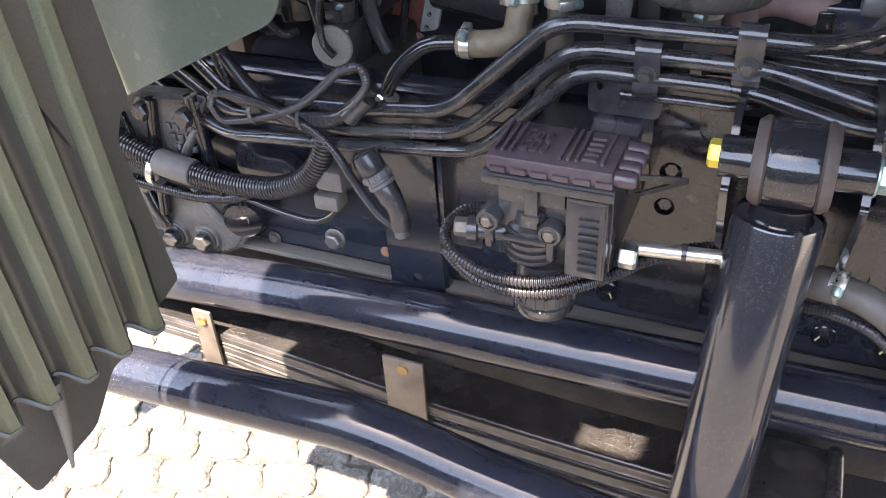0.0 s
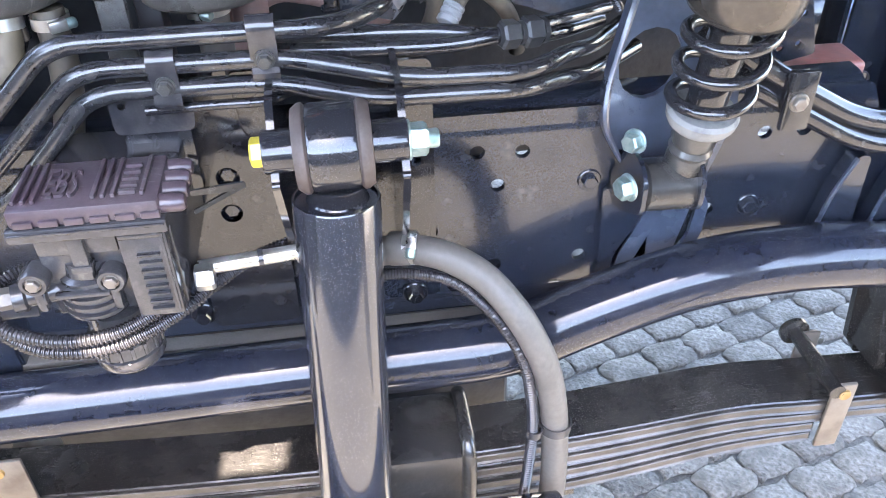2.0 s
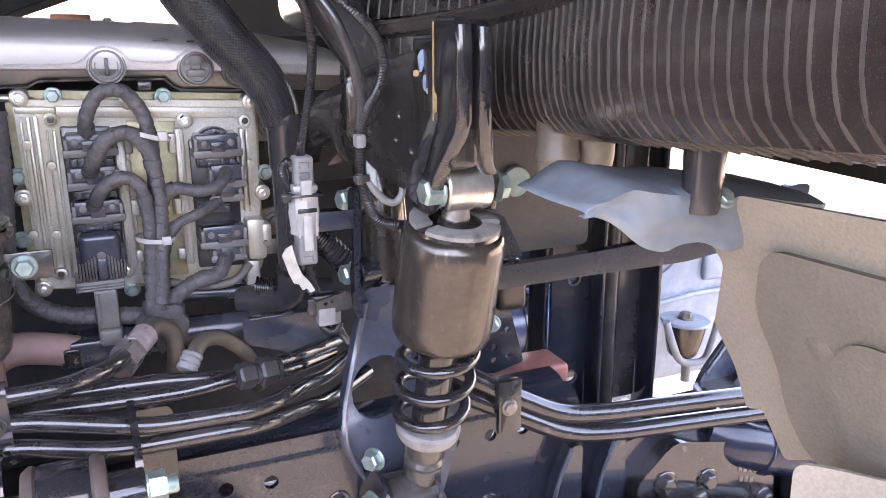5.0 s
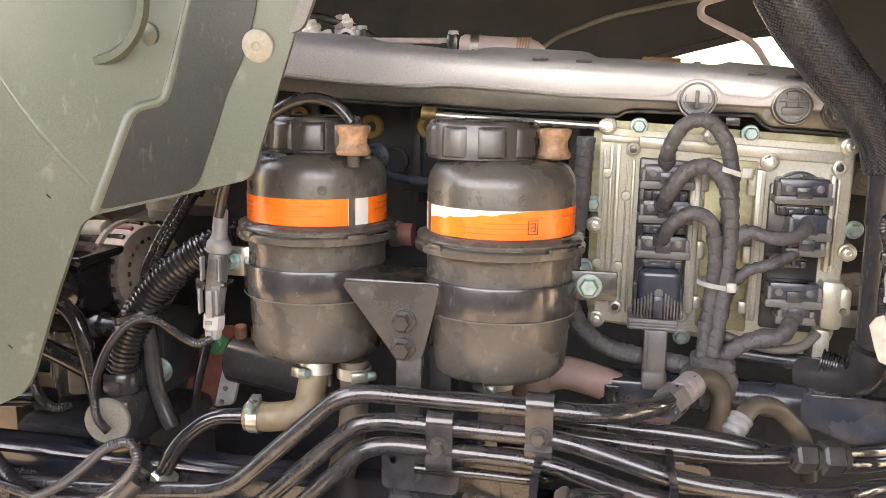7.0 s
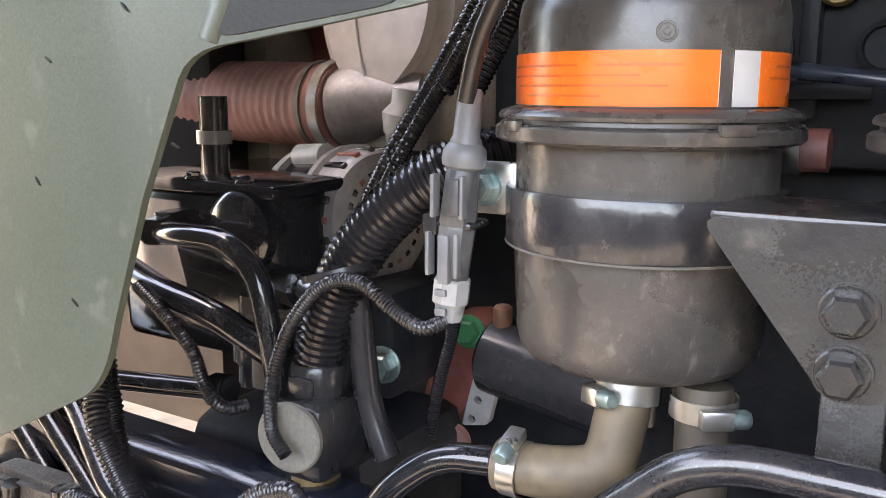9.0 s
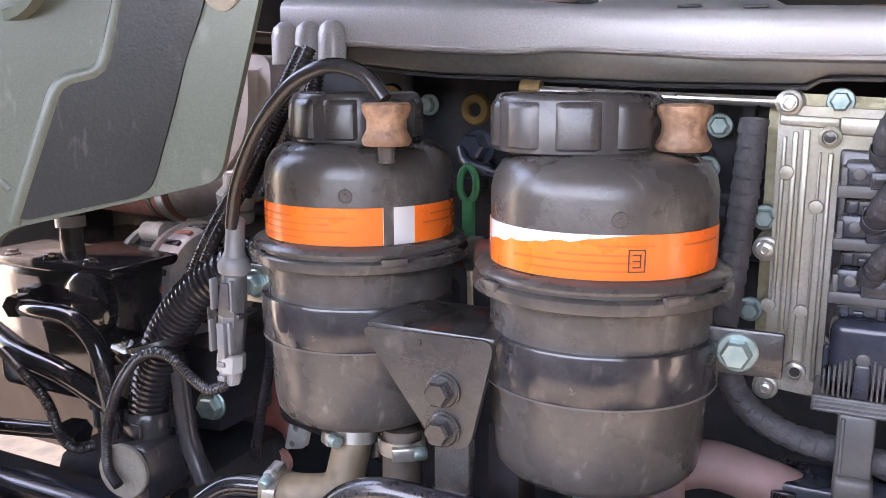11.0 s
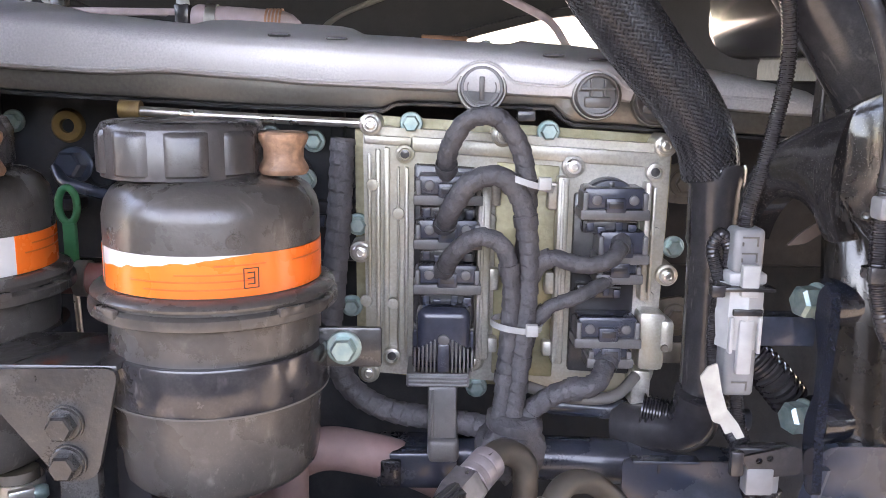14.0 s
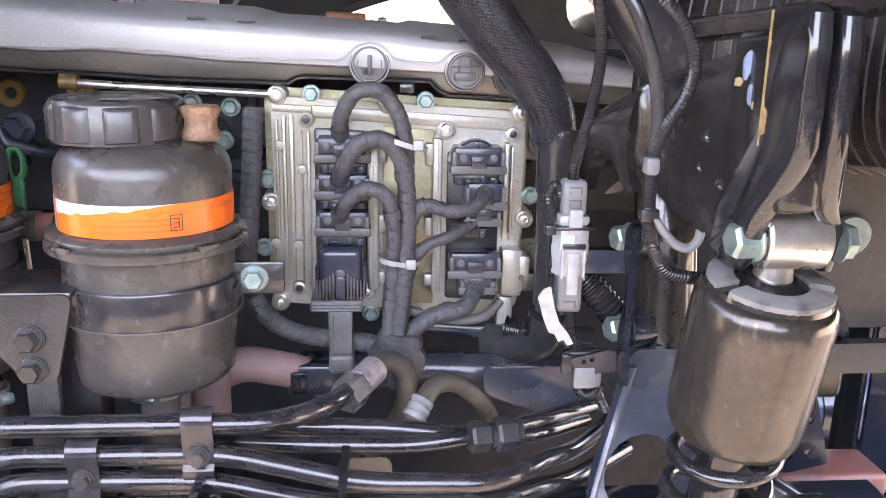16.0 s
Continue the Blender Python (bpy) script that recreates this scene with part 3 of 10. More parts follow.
def leaf_spring():
    t = thing("leaf_spring", (0, 0.9, 0.6), "dust-flecked black leaf spring pack with bare steel clamps", "leaf spring")

    def strip(pts, half, y0, y1):
        path = resample(rounded([(x, 0.0, z) for x, z in pts], 0.2), 0.03)
        bm = bmesh.new()
        rings = []
        e = min(0.004, half * 0.6)
        for i, p in enumerate(path):
            d = (path[min(i + 1, len(path) - 1)] - path[max(i - 1, 0)]).normalized()
            up = Vector((-d.z, 0, d.x))
            rings.append([bm.verts.new(p + Vector((0, s, 0)) + up * u) for s, u in
                          ((y0, -half + e), (y0, half - e), (y0 + e, half), (y1 - e, half), (y1, half - e), (y1, -half + e), (y1 - e, -half), (y0 + e, -half))])
        for a, b in zip(rings, rings[1:]):
            for i in range(8):
                j = (i + 1) % 8
                bm.faces.new((a[i], a[j], b[j], b[i]))
        bm.faces.new(rings[0])
        bm.faces.new(rings[-1])
        return bm

    # the top faces of the leaves: they meet at the clamps and part in the middle
    top = [(-0.95, 0.735), (-0.72, 0.735), (-0.5, 0.715), (-0.36, 0.70), (-0.1, 0.685), (0.15, 0.68), (0.36, 0.69), (0.58, 0.716), (0.69, 0.708), (0.78, 0.706), (0.86, 0.70)]
    for k in range(4):
        def drop(x):
            return 0.012 + k * (0.0185 + 0.0105 * max(0.0, min(1.0, (x + 0.70) / 0.25, (0.70 - x) / 0.30)))
        last = 0.86 if k < 2 else 0.715
        first = -0.95 if k < 2 else -0.74
        body = part("leaf", strip([(x, z - drop(x)) for x, z in top if first <= x <= last], 0.0095, 0.868, 0.955), M_SPRING, t)
        part("rubbed_edge", strip([(x, z - drop(x)) for x, z in top if first <= x <= last], 0.0085, 0.8655, 0.8685), M_EDGE, body, "rubbed paler front edge")
    part("centre_leaf", strip([(x, z - 0.105) for x, z in top if -0.2 <= x <= 0.4], 0.02, 0.868, 0.955), M_SPRING, t)
    for x, z0, z1, w in ((-0.69, 0.655, 0.775, 0.034), (-0.352, 0.60, 0.78, 0.062), (0.712, 0.624, 0.745, 0.032)):
        cl = part("spring_clamp", block(x - w / 2, x + w / 2, 0.857, 0.863, z0, z1, 0.002), M_CLAMPTAN, t, "bare flat steel clamp")
        part("bolt", lathe([(0.009, 0), (0.008, 0.003), (0.003, 0.0015)], (x, 0.857, z1 - 0.017), (0, -1, 0), 16), M_BRASS, cl)
        part("clamp_back", block(x - w / 2, x + w / 2, 0.958, 0.964, z0, z1, 0.002), M_CLAMPTAN, cl)
    part("clamp_pin", pipe([(0.70, 0.855, 0.735), (0.698, 0.975, 0.735)], 0.011, 0.02, 16), M_SPRING, t)
    part("pin_head", lathe([(0.021, 0), (0.021, 0.008), (0.016, 0.012)], (0.698, 0.972, 0.735), (0, 1, 0), 20), M_SPRING, t)
    part("spring_seat", block(0.05, 0.22, 0.85, 0.97, 0.58, 0.70, 0.008), M_DUSTY, t)
    for x in (0.06, 0.21):
        part("u_bolt", pipe([(x, 0.853, 0.56), (x, 0.853, 0.715), (x, 0.962, 0.715), (x, 0.962, 0.56)], 0.010, 0.03), M_DUSTY, t)
    return t


leaf_spring()


def shock_absorber():
    t = thing("shock_absorber", (0.065, 0.82, 0.3), "glossy black shock absorber bolted to the chassis rail", "shock absorber")
    top, low = Vector((0.080, 0.82, 1.128)), Vector((0.050, 0.735, 0.28))
    ax = (top - low).normalized()
    L = (top - low).length
    part("dust_tube", lathe([(0.014, L + 0.003), (0.0375, L + 0.003), (0.0385, L + 0.006), (0.0402, L + 0.006), (0.0412, L + 0.004), (0.0412, L - 0.3), (0.0415, L - 0.6)], low, ax, 96), M_SHOCK, t, sharp=35)
    part("cylinder", lathe([(0.038, 0), (0.038, L - 0.5)], low, ax, 36), M_GLOSS, t)
    c = Vector((0.083, 0.82, 1.187))
    part("eye", lathe([(0.022, -0.022), (0.0375, -0.022), (0.0395, -0.018), (0.0395, 0.018), (0.0375, 0.022), (0.022, 0.022)], c, (1, 0, 0.02), 48), M_GLOSS, t)
    for s in (-1, 1):
        part("bush", lathe([(0.016, 0.0215), (0.0375, 0.0215), (0.0405, 0.024), (0.0405, 0.028), (0.036, 0.034), (0.018, 0.035)], c, (s, 0, 0.02 * s), 36), M_BUSH, t, "dull brown rubber collar")
    part("neck", lathe([(0.036, -0.064), (0.026, -0.052), (0.030, -0.034)], c, (0.03, 0, 1), 28), M_GLOSS, t)
    part("spindle", lathe([(0.0185, -0.062), (0.0195, -0.060), (0.0195, 0.064), (0.0185, 0.066)], c, (1, 0, 0.02), 28), M_GLOSS, t)
    part("nut", hexbolt(c + Vector((-0.060, 0, 0)), (-1, 0, 0), 0.0135, 0.013, 1.05), M_YELLOW, t, "yellow zinc nut", sharp=25)
    part("nut", hexbolt(c + Vector((0.066, 0, 0)), (1, 0, 0), 0.0155, 0.018, 1.2), M_ZINC, t, "pale zinc nut", sharp=25)
    part("stud", lathe([(0.009, 0), (0.009, 0.024), (0.0075, 0.026)], c + Vector((0.068, 0, 0)), (1, 0, 0), 14), M_ZINC, t)


shock_absorber()


def shock_bracket():
    t = thing("shock_bracket", (0.08, 0.97, 0.95), "black steel bracket holding the shock absorber to the rail", "bracket")
    for x, s in ((0.026, -1), (0.142, 1)):
        out = soften([(0.805, 1.165), (0.845, 1.225), (0.97, 1.22), (0.97, 0.93), (0.94, 0.93), (0.80, 1.16)], 0.02)
        part("cheek", plate(out, [], 0.007, (x, 0, 0), (0, 1, 0), (0, 0, 1)), M_GLOSS, t)
        part("foot", plate(soften([(0, 0.97), (0.045 * s, 0.97), (0.045 * s, 1.20), (0, 1.20)], 0.01), [(0.024 * s, 1.08, 0.007)], 0.006, (x, 0.964, 0), (1, 0, 0), (0, 0, 1)), M_GLOSS, t)
    return t


shock_bracket()


def rail_bracket():
    t = thing("valve_bracket", (-0.05, 0.96, 0.9), "black steel plate bracket bolted on the rail", "bracket")
    out = soften([(-0.085, 1.215), (-0.02, 1.215), (-0.012, 1.13), (0.016, 1.11), (0.016, 0.87), (-0.085, 0.87)], 0.01)
    part("sheet", plate(out, [(-0.037, 1.08, 0.013), (-0.04, 1.034, 0.012)], 0.004, (0, 0.9595, 0), (1, 0, 0), (0, 0, 1)), M_GLOSS, t)
    part("lip", block(-0.073, -0.028, 0.90, 0.962, 1.208, 1.214, 0.002), M_GLOSS, t)
    return t


rail_bracket()


# ---- hydraulic pipes ----
def hydraulic_pipes():
    lab = "glossy black bent hydraulic steel pipe along the rail"
    runs = {
        "a": ([(-0.82, 0.99, 1.20), (-0.70, 0.965, 1.158), (-0.592, 0.92, 1.112), (-0.40, 0.902, 1.133), (-0.283, 0.9, 1.147), (-0.167, 0.9, 1.256), (-0.140, 0.9, 1.265), (0.017, 0.9, 1.265), (0.086, 0.905, 1.262), (0.130, 0.945, 1.258), (0.152, 1.0, 1.252)], 0.0092),
        "b": ([(-0.85, 0.99, 1.18), (-0.755, 0.97, 1.138), (-0.62, 0.935, 1.084), (-0.54, 0.915, 1.094), (-0.40, 0.9, 1.106), (-0.264, 0.9, 1.123), (-0.149, 0.9, 1.231), (-0.122, 0.9, 1.239), (0.045, 0.9, 1.238), (0.16, 0.9, 1.208), (0.275, 0.9, 1.205), (0.325, 0.94, 1.204), (0.37, 1.0, 1.182), (0.42, 1.06, 1.18)], 0.0090),
        "c": ([(-0.88, 0.99, 1.15), (-0.79, 0.97, 1.11), (-0.70, 0.95, 1.068), (-0.60, 0.91, 1.062), (-0.529, 0.9, 1.076), (-0.414, 0.9, 1.083), (-0.244, 0.9, 1.102), (-0.142, 0.9, 1.207), (-0.115, 0.9, 1.216), (0.033, 0.9, 1.214), (0.126, 0.9, 1.189), (0.272, 0.9, 1.187), (0.33, 0.95, 1.172), (0.37, 1.0, 1.150), (0.44, 1.06, 1.15)], 0.0090),
        "d": ([(0.02, 0.985, 1.222), (0.10, 0.975, 1.225), (0.197, 0.968, 1.224), (0.255, 0.968, 1.214), (0.32, 0.985, 1.205), (0.39, 1.05, 1.19)], 0.0088),
        "e": ([(0.01, 0.955, 1.222), (0.12, 0.95, 1.218), (0.21, 0.95, 1.216), (0.258, 0.953, 1.222), (0.325, 1.0, 1.212), (0.40, 1.06, 1.20)], 0.0085),
    }
    for pts, r in runs.values():
        single("hydraulic_pipe", pipe(pts, r, 0.03, 20), M_PIPE, pts[4], lab, "pipe", "hydraulic pipes along the rail")
    single("hydraulic_pipe", pipe([(-0.09, 0.905, 1.192), (-0.02, 0.905, 1.193), (0.03, 0.905, 1.192), (0.06, 0.93, 1.20)], 0.005, 0.02, 12), M_GLOSS, (-0.05, 0.905, 1.19),
           "thin black brake pipe under the hydraulic pipes", "pipe")
    for x, zt, zb, zs in ((0.028, 1.276, 1.226, 1.241), (-0.064, 1.250, 1.205, 1.222)):
        t = thing("pipe_clamp", (x, 0.895, zs), "black steel clamp strip bolted over two pipes", "pipe clamp", "clamps on the hydraulic pipes")
        w = 0.0125
        path = []
        for zc, sg in ((zt - 0.0065, 1), (zb + 0.0015, -1)):
            arc = [(0.90 - 0.0118 * math.cos(radians(a)), zc + sg * 0.0118 * math.sin(radians(a))) for a in (75, 55, 35, 15, -5)]
            path += arc if sg > 0 else [(0.8915, zs + 0.008), (0.8915, zs - 0.008)] + arc[::-1]
        bm = bmesh.new()
        rows = [[bm.verts.new((x + s * w, y + o, z)) for s, o in ((-1, 0), (1, 0), (1, 0.003), (-1, 0.003))] for y, z in path]
        for a, b in zip(rows, rows[1:]):
            for i in range(4):
                j = (i + 1) % 4
                bm.faces.new((a[i], a[j], b[j], b[i]))
        bm.faces.new(rows[0])
        bm.faces.new(rows[-1])
        part("strip", bm, M_STRAP, t, sharp=35)
        part("washer", lathe([(0.0095, 0), (0.0095, 0.002)], (x, 0.8915, zs), (0, -1, 0), 20), M_DUSTY, t)
        bolt((x, 0.8895, zs), (0, -1, 0), t, 0.0065, 0.008, M_DUSTY, flange=1.2)
    t = thing("pipe_bracket", (-0.09, 0.915, 1.2), "small dark steel bracket plate behind the pipes", "bracket")
    part("tab", plate(soften([(-0.125, 1.165), (-0.05, 1.165), (-0.045, 1.21), (-0.125, 1.212)], 0.008), [(-0.113, 1.195, 0.004)], 0.003, (0, 0.914, 0), (1, 0, 0), (0, 0, 1)), M_STRAP, t)
    part("leg", block(-0.12, -0.055, 0.916, 0.972, 1.09, 1.168, 0.002), M_GLOSS, t)
    # crimped hose ends
    h = thing("hydraulic_hose", (0.16, 1.02, 1.25), "rubber hydraulic hose with a crimped steel end fitting", "hose")
    d = (Vector((0.176, 1.035, 1.262)) - Vector((0.150, 0.995, 1.252))).normalized()
    part("hose", pipe([(0.168, 1.02, 1.260), (0.182, 1.04, 1.264), (0.203, 1.05, 1.25), (0.204, 1.052, 1.205), (0.175, 1.06, 1.155), (0.14, 1.08, 1.12)], 0.0105, 0.03), M_DARKHOSE, h)
    part("ferrule", lathe([(0.012, 0.010), (0.0142, 0.012), (0.0142, 0.019), (0.0132, 0.020), (0.0142, 0.022), (0.0142, 0.029), (0.0132, 0.030), (0.0142, 0.032), (0.0142, 0.040), (0.012, 0.042)], (0.150, 0.995, 1.250), d, 24), M_FERRULE, h, "pink-grey crimped ferrule")
    part("nut", lathe([(0.0165, -0.014), (0.0175, -0.012), (0.0175, 0.008), (0.0155, 0.011)], (0.150, 0.995, 1.250), d, 6), M_NUT, h, sharp=25)
    part("thread", corrugated([Vector((0.150, 0.995, 1.250)) + d * 0.006, Vector((0.150, 0.995, 1.250)) + d * 0.013], 0.0132, 0.0016, 0.06, 20), M_NUT, h)
    h = thing("hydraulic_hose", (0.22, 1.0, 1.22), "dark rubber hose with a crimped grey end", "hose")
    part("hose", pipe([(0.213, 1.0, 1.225), (0.228, 1.02, 1.245), (0.255, 1.04, 1.238), (0.29, 1.06, 1.20), (0.30, 1.07, 1.15)], 0.0095, 0.03), M_DARKHOSE, h)
    part("ferrule", lathe([(0.0105, 0), (0.0118, 0.001), (0.0118, 0.006), (0.0106, 0.007), (0.0106, 0.0085), (0.0118, 0.0095), (0.0118, 0.014), (0.0106, 0.015), (0.0106, 0.0165), (0.0118, 0.0175), (0.0118, 0.021), (0.0105, 0.022)], (0.207, 0.99, 1.222), (0.5, 0.5, 0.7), 22), M_GREYPLUG, h)
    t = thing("pipe_union", (0.27, 0.955, 1.22), "black double hexagon pipe union", "pipe fitting")
    ua = Vector((0.9, 0.30, -0.08)).normalized()
    for k, r in enumerate((0.0150, 0.0165)):
        at = Vector((0.256, 0.950, 1.2225)) + ua * (0.026 * k)
        part("hex_nut", lathe([(r - 0.003, 0), (r, 0.0025), (r, 0.0175), (r - 0.003, 0.0205)], at, ua, 6), M_UNION, t, sharp=25)
        part("collar", lathe([(r - 0.0045, 0.020), (r - 0.003, 0.0205), (r - 0.003, 0.0255), (r - 0.0045, 0.026)], at, ua, 24), M_UNION, t)


hydraulic_pipes()


# ---- brake valve module ----
def brake_module():
    t = thing("brake_valve_module", (-0.13, 0.86, 0.98), "black electronic brake valve module with a ribbed lid", "valve")
    lid = part("lid", block(-0.187, -0.064, 0.766, 0.842, 1.163, 1.181, 0.004), M_LID, t, "faded purple-black lid")
    part("lid_rim", block(-0.191, -0.060, 0.762, 0.846, 1.150, 1.164, 0.003), M_PLASTIC, t)
    part("rim_lip", block(-0.189, -0.062, 0.7605, 0.765, 1.158, 1.161, 0.001), M_STRAP, t, "rubbed edge")
    for k in range(6):
        x = -0.182 + k * 0.0205
        part("front_tab", block(x, x + 0.016, 0.763, 0.768, 1.165, 1.171, 0.001), M_LID, lid)
    for k, x in enumerate((-0.183, -0.175, -0.167, -0.119, -0.111, -0.103, -0.079)):
        part("lid_rib", block(x, x + 0.0036, 0.776, 0.836, 1.180, 1.1845, 0.0008), M_LID, lid)
    for k in range(5):
        part("lid_mark", block(-0.097, -0.083, 0.779 + 0.0105 * k, 0.784 + 0.0105 * k, 1.180, 1.184, 0.0008), M_LID, lid)
    for k in range(4):
        y = 0.772 + 0.0185 * k
        b = lathe([(0.0075, -0.016), (0.0085, -0.014), (0.0085, 0.016), (0.006, 0.020)], (-0.064, y + 0.006, 1.170), (1, 0, 0), 16)
        part("cooling_fin", b, M_LID, t)
    part("housing", block(-0.186, -0.066, 0.795, 0.95, 1.045, 1.152, 0.004), M_PLASTIC, t)
    part("front_step", block(-0.182, -0.112, 0.786, 0.80, 1.118, 1.150, 0.003), M_PLASTIC, t)
    part("rib_panel", block(-0.110, -0.068, 0.779, 0.80, 1.046, 1.146, 0.003), M_PLASTIC, t)
    part("panel_frame", block(-0.108, -0.070, 0.7765, 0.7805, 1.136, 1.141, 0.001), M_STRAP, t)
    part("panel_edge", block(-0.0735, -0.0705, 0.7765, 0.7805, 1.052, 1.139, 0.001), M_PLASTIC, t)
    for k in range(8):
        part("slot_rib", block(-0.096, -0.076, 0.7745, 0.780, 1.056 + k * 0.0088, 1.0585 + k * 0.0088, 0.0008), M_STRAP if k % 2 else M_PLASTIC, t)
    part("pillar", block(-0.152, -0.138, 0.778, 0.79, 1.095, 1.150, 0.002), M_PLASTIC, t)
    part("pillar_foot", block(-0.154, -0.136, 0.776, 0.79, 1.105, 1.112, 0.001), M_PLASTIC, t)
    for bx, bz in ((-0.192, 1.094), (-0.126, 1.090)):
        boss = part("screw_boss", lathe([(0.0135, 0), (0.0135, 0.018), (0.0115, 0.021), (0.0085, 0.021), (0.0085, 0.017)], (bx, 0.80, bz), (0, -1, 0), 22), M_PLASTIC, t)
        part("screw", hexbolt((bx, 0.783, bz), (0, -1, 0), 0.0062, 0.007, 1.2), M_DULL, boss, sharp=25)
        part("boss_web", block(bx - 0.004, bx + 0.004, 0.782, 0.80, bz - 0.034, bz - 0.010, 0.002), M_PLASTIC, boss)
    rings = [(0.024, -0.026), (0.030, -0.022)]
    for k in range(4):
        z = -0.020 + 0.0095 * k
        rings += [(0.0315, z), (0.0315, z + 0.004), (0.0275, z + 0.0048), (0.0275, z + 0.0088)]
    rings += [(0.022, 0.020), (0.020, 0.034)]
    part("valve_body", lathe(rings, (-0.150, 0.808, 1.070), (0, 0, 1), 32), M_PLASTIC, t)
    part("valve_clip", block(-0.176, -0.128, 0.776, 0.784, 1.077, 1.083, 0.002), M_PLASTIC, t)
    part("port", lathe([(0.011, 0), (0.011, 0.012), (0.015, 0.014), (0.015, 0.020), (0.011, 0.022), (0.011, 0.030), (0.0145, 0.032), (0.0145, 0.042)], (-0.176, 0.80, 1.073), (-1, -0.2, 0), 20), M_PLASTIC, t)
    part("plug", lathe([(0.0095, 0.0), (0.0105, 0.002), (0.0105, 0.014), (0.009, 0.016)], (-0.216, 0.792, 1.074), (-1, -0.2, 0), 6), M_CLAMPTAN, t, "copper-tan hexagon plug", sharp=25)
    part("side_plug", block(-0.245, -0.205, 0.80, 0.83, 1.040, 1.056, 0.004), M_PLASTIC, t)
    part("exhaust_silencer", lathe([(0.020, -0.004), (0.030, 0), (0.034, 0.006), (0.034, 0.016), (0.031, 0.018), (0.036, 0.022), (0.036, 0.036), (0.030, 0.040), (0.030, 0.07)], (-0.140, 0.815, 0.970), (0, 0, 1), 32), M_PLASTIC, t)
    for k in range(9):
        a = radians(-170 + 20 * k)
        m = Matrix.Translation((-0.140, 0.815, 0.970)) @ Matrix.Rotation(a, 4, "Z")
        part("silencer_rib", block(0.034, 0.0375, -0.002, 0.002, 0.022, 0.036, 0.0008, m), M_PLASTIC, t)
    # raised writing on the lid
    cu = bpy.data.curves.new("writing", "FONT")
    cu.body, cu.size, cu.extrude = "EBS", 0.029, 0.0022
    tmp = new("tmp", cu)
    dg = bpy.context.evaluated_depsgraph_get()
    me = bpy.data.meshes.new_from_object(tmp.evaluated_get(dg))
    bpy.data.objects.remove(tmp)
    bm = bmesh.new()
    bm.from_mesh(me)
    bpy.data.meshes.remove(me)
    bmesh.ops.transform(bm, matrix=Matrix.Translation((-0.160, 0.782, 1.182)) @ Matrix.Diagonal((0.64, 2.1, 1.0, 1.0)), verts=bm.verts)
    part("writing", bm, M_LID, lid, "raised moulded letters", smooth=False)
    br = thing("valve_stay", (-0.05, 0.88, 1.09), "thin black sheet stay between valve and rail", "bracket")
    part("sheet", plate(soften([(-0.066, 1.118), (-0.012, 1.112), (-0.012, 1.106), (-0.040, 1.098), (-0.066, 1.090), (-0.066, 1.095), (-0.030, 1.106), (-0.066, 1.112)], 0.001), [], 0.003, (0, 0.90, 0), (1, 0.35, 0), (0, 0, 1)), M_DUSTY, br)
    return t


brake_module()


def brake_pipe():
    t = thing("air_line", (-0.0, 0.8, 1.06), "bright steel pipe with a union nut at the valve", "pipe")
    part("tube", pipe([(-0.06, 0.83, 1.058), (0.08, 0.845, 1.060)], 0.0078, 0.02), M_STEEL, t)
    part("nut", lathe([(0.0125, 0), (0.0135, 0.002), (0.0135, 0.015), (0.0115, 0.018)], (-0.061, 0.815, 1.058), (1, 0.05, 0), 6), M_STEEL, t, sharp=25)
    part("grip", band((0.0, 0.837, 1.059), (1, 0.1, 0.01), 0.0078, 0.005, 0.002), M_PLASTIC, t)


brake_pipe()


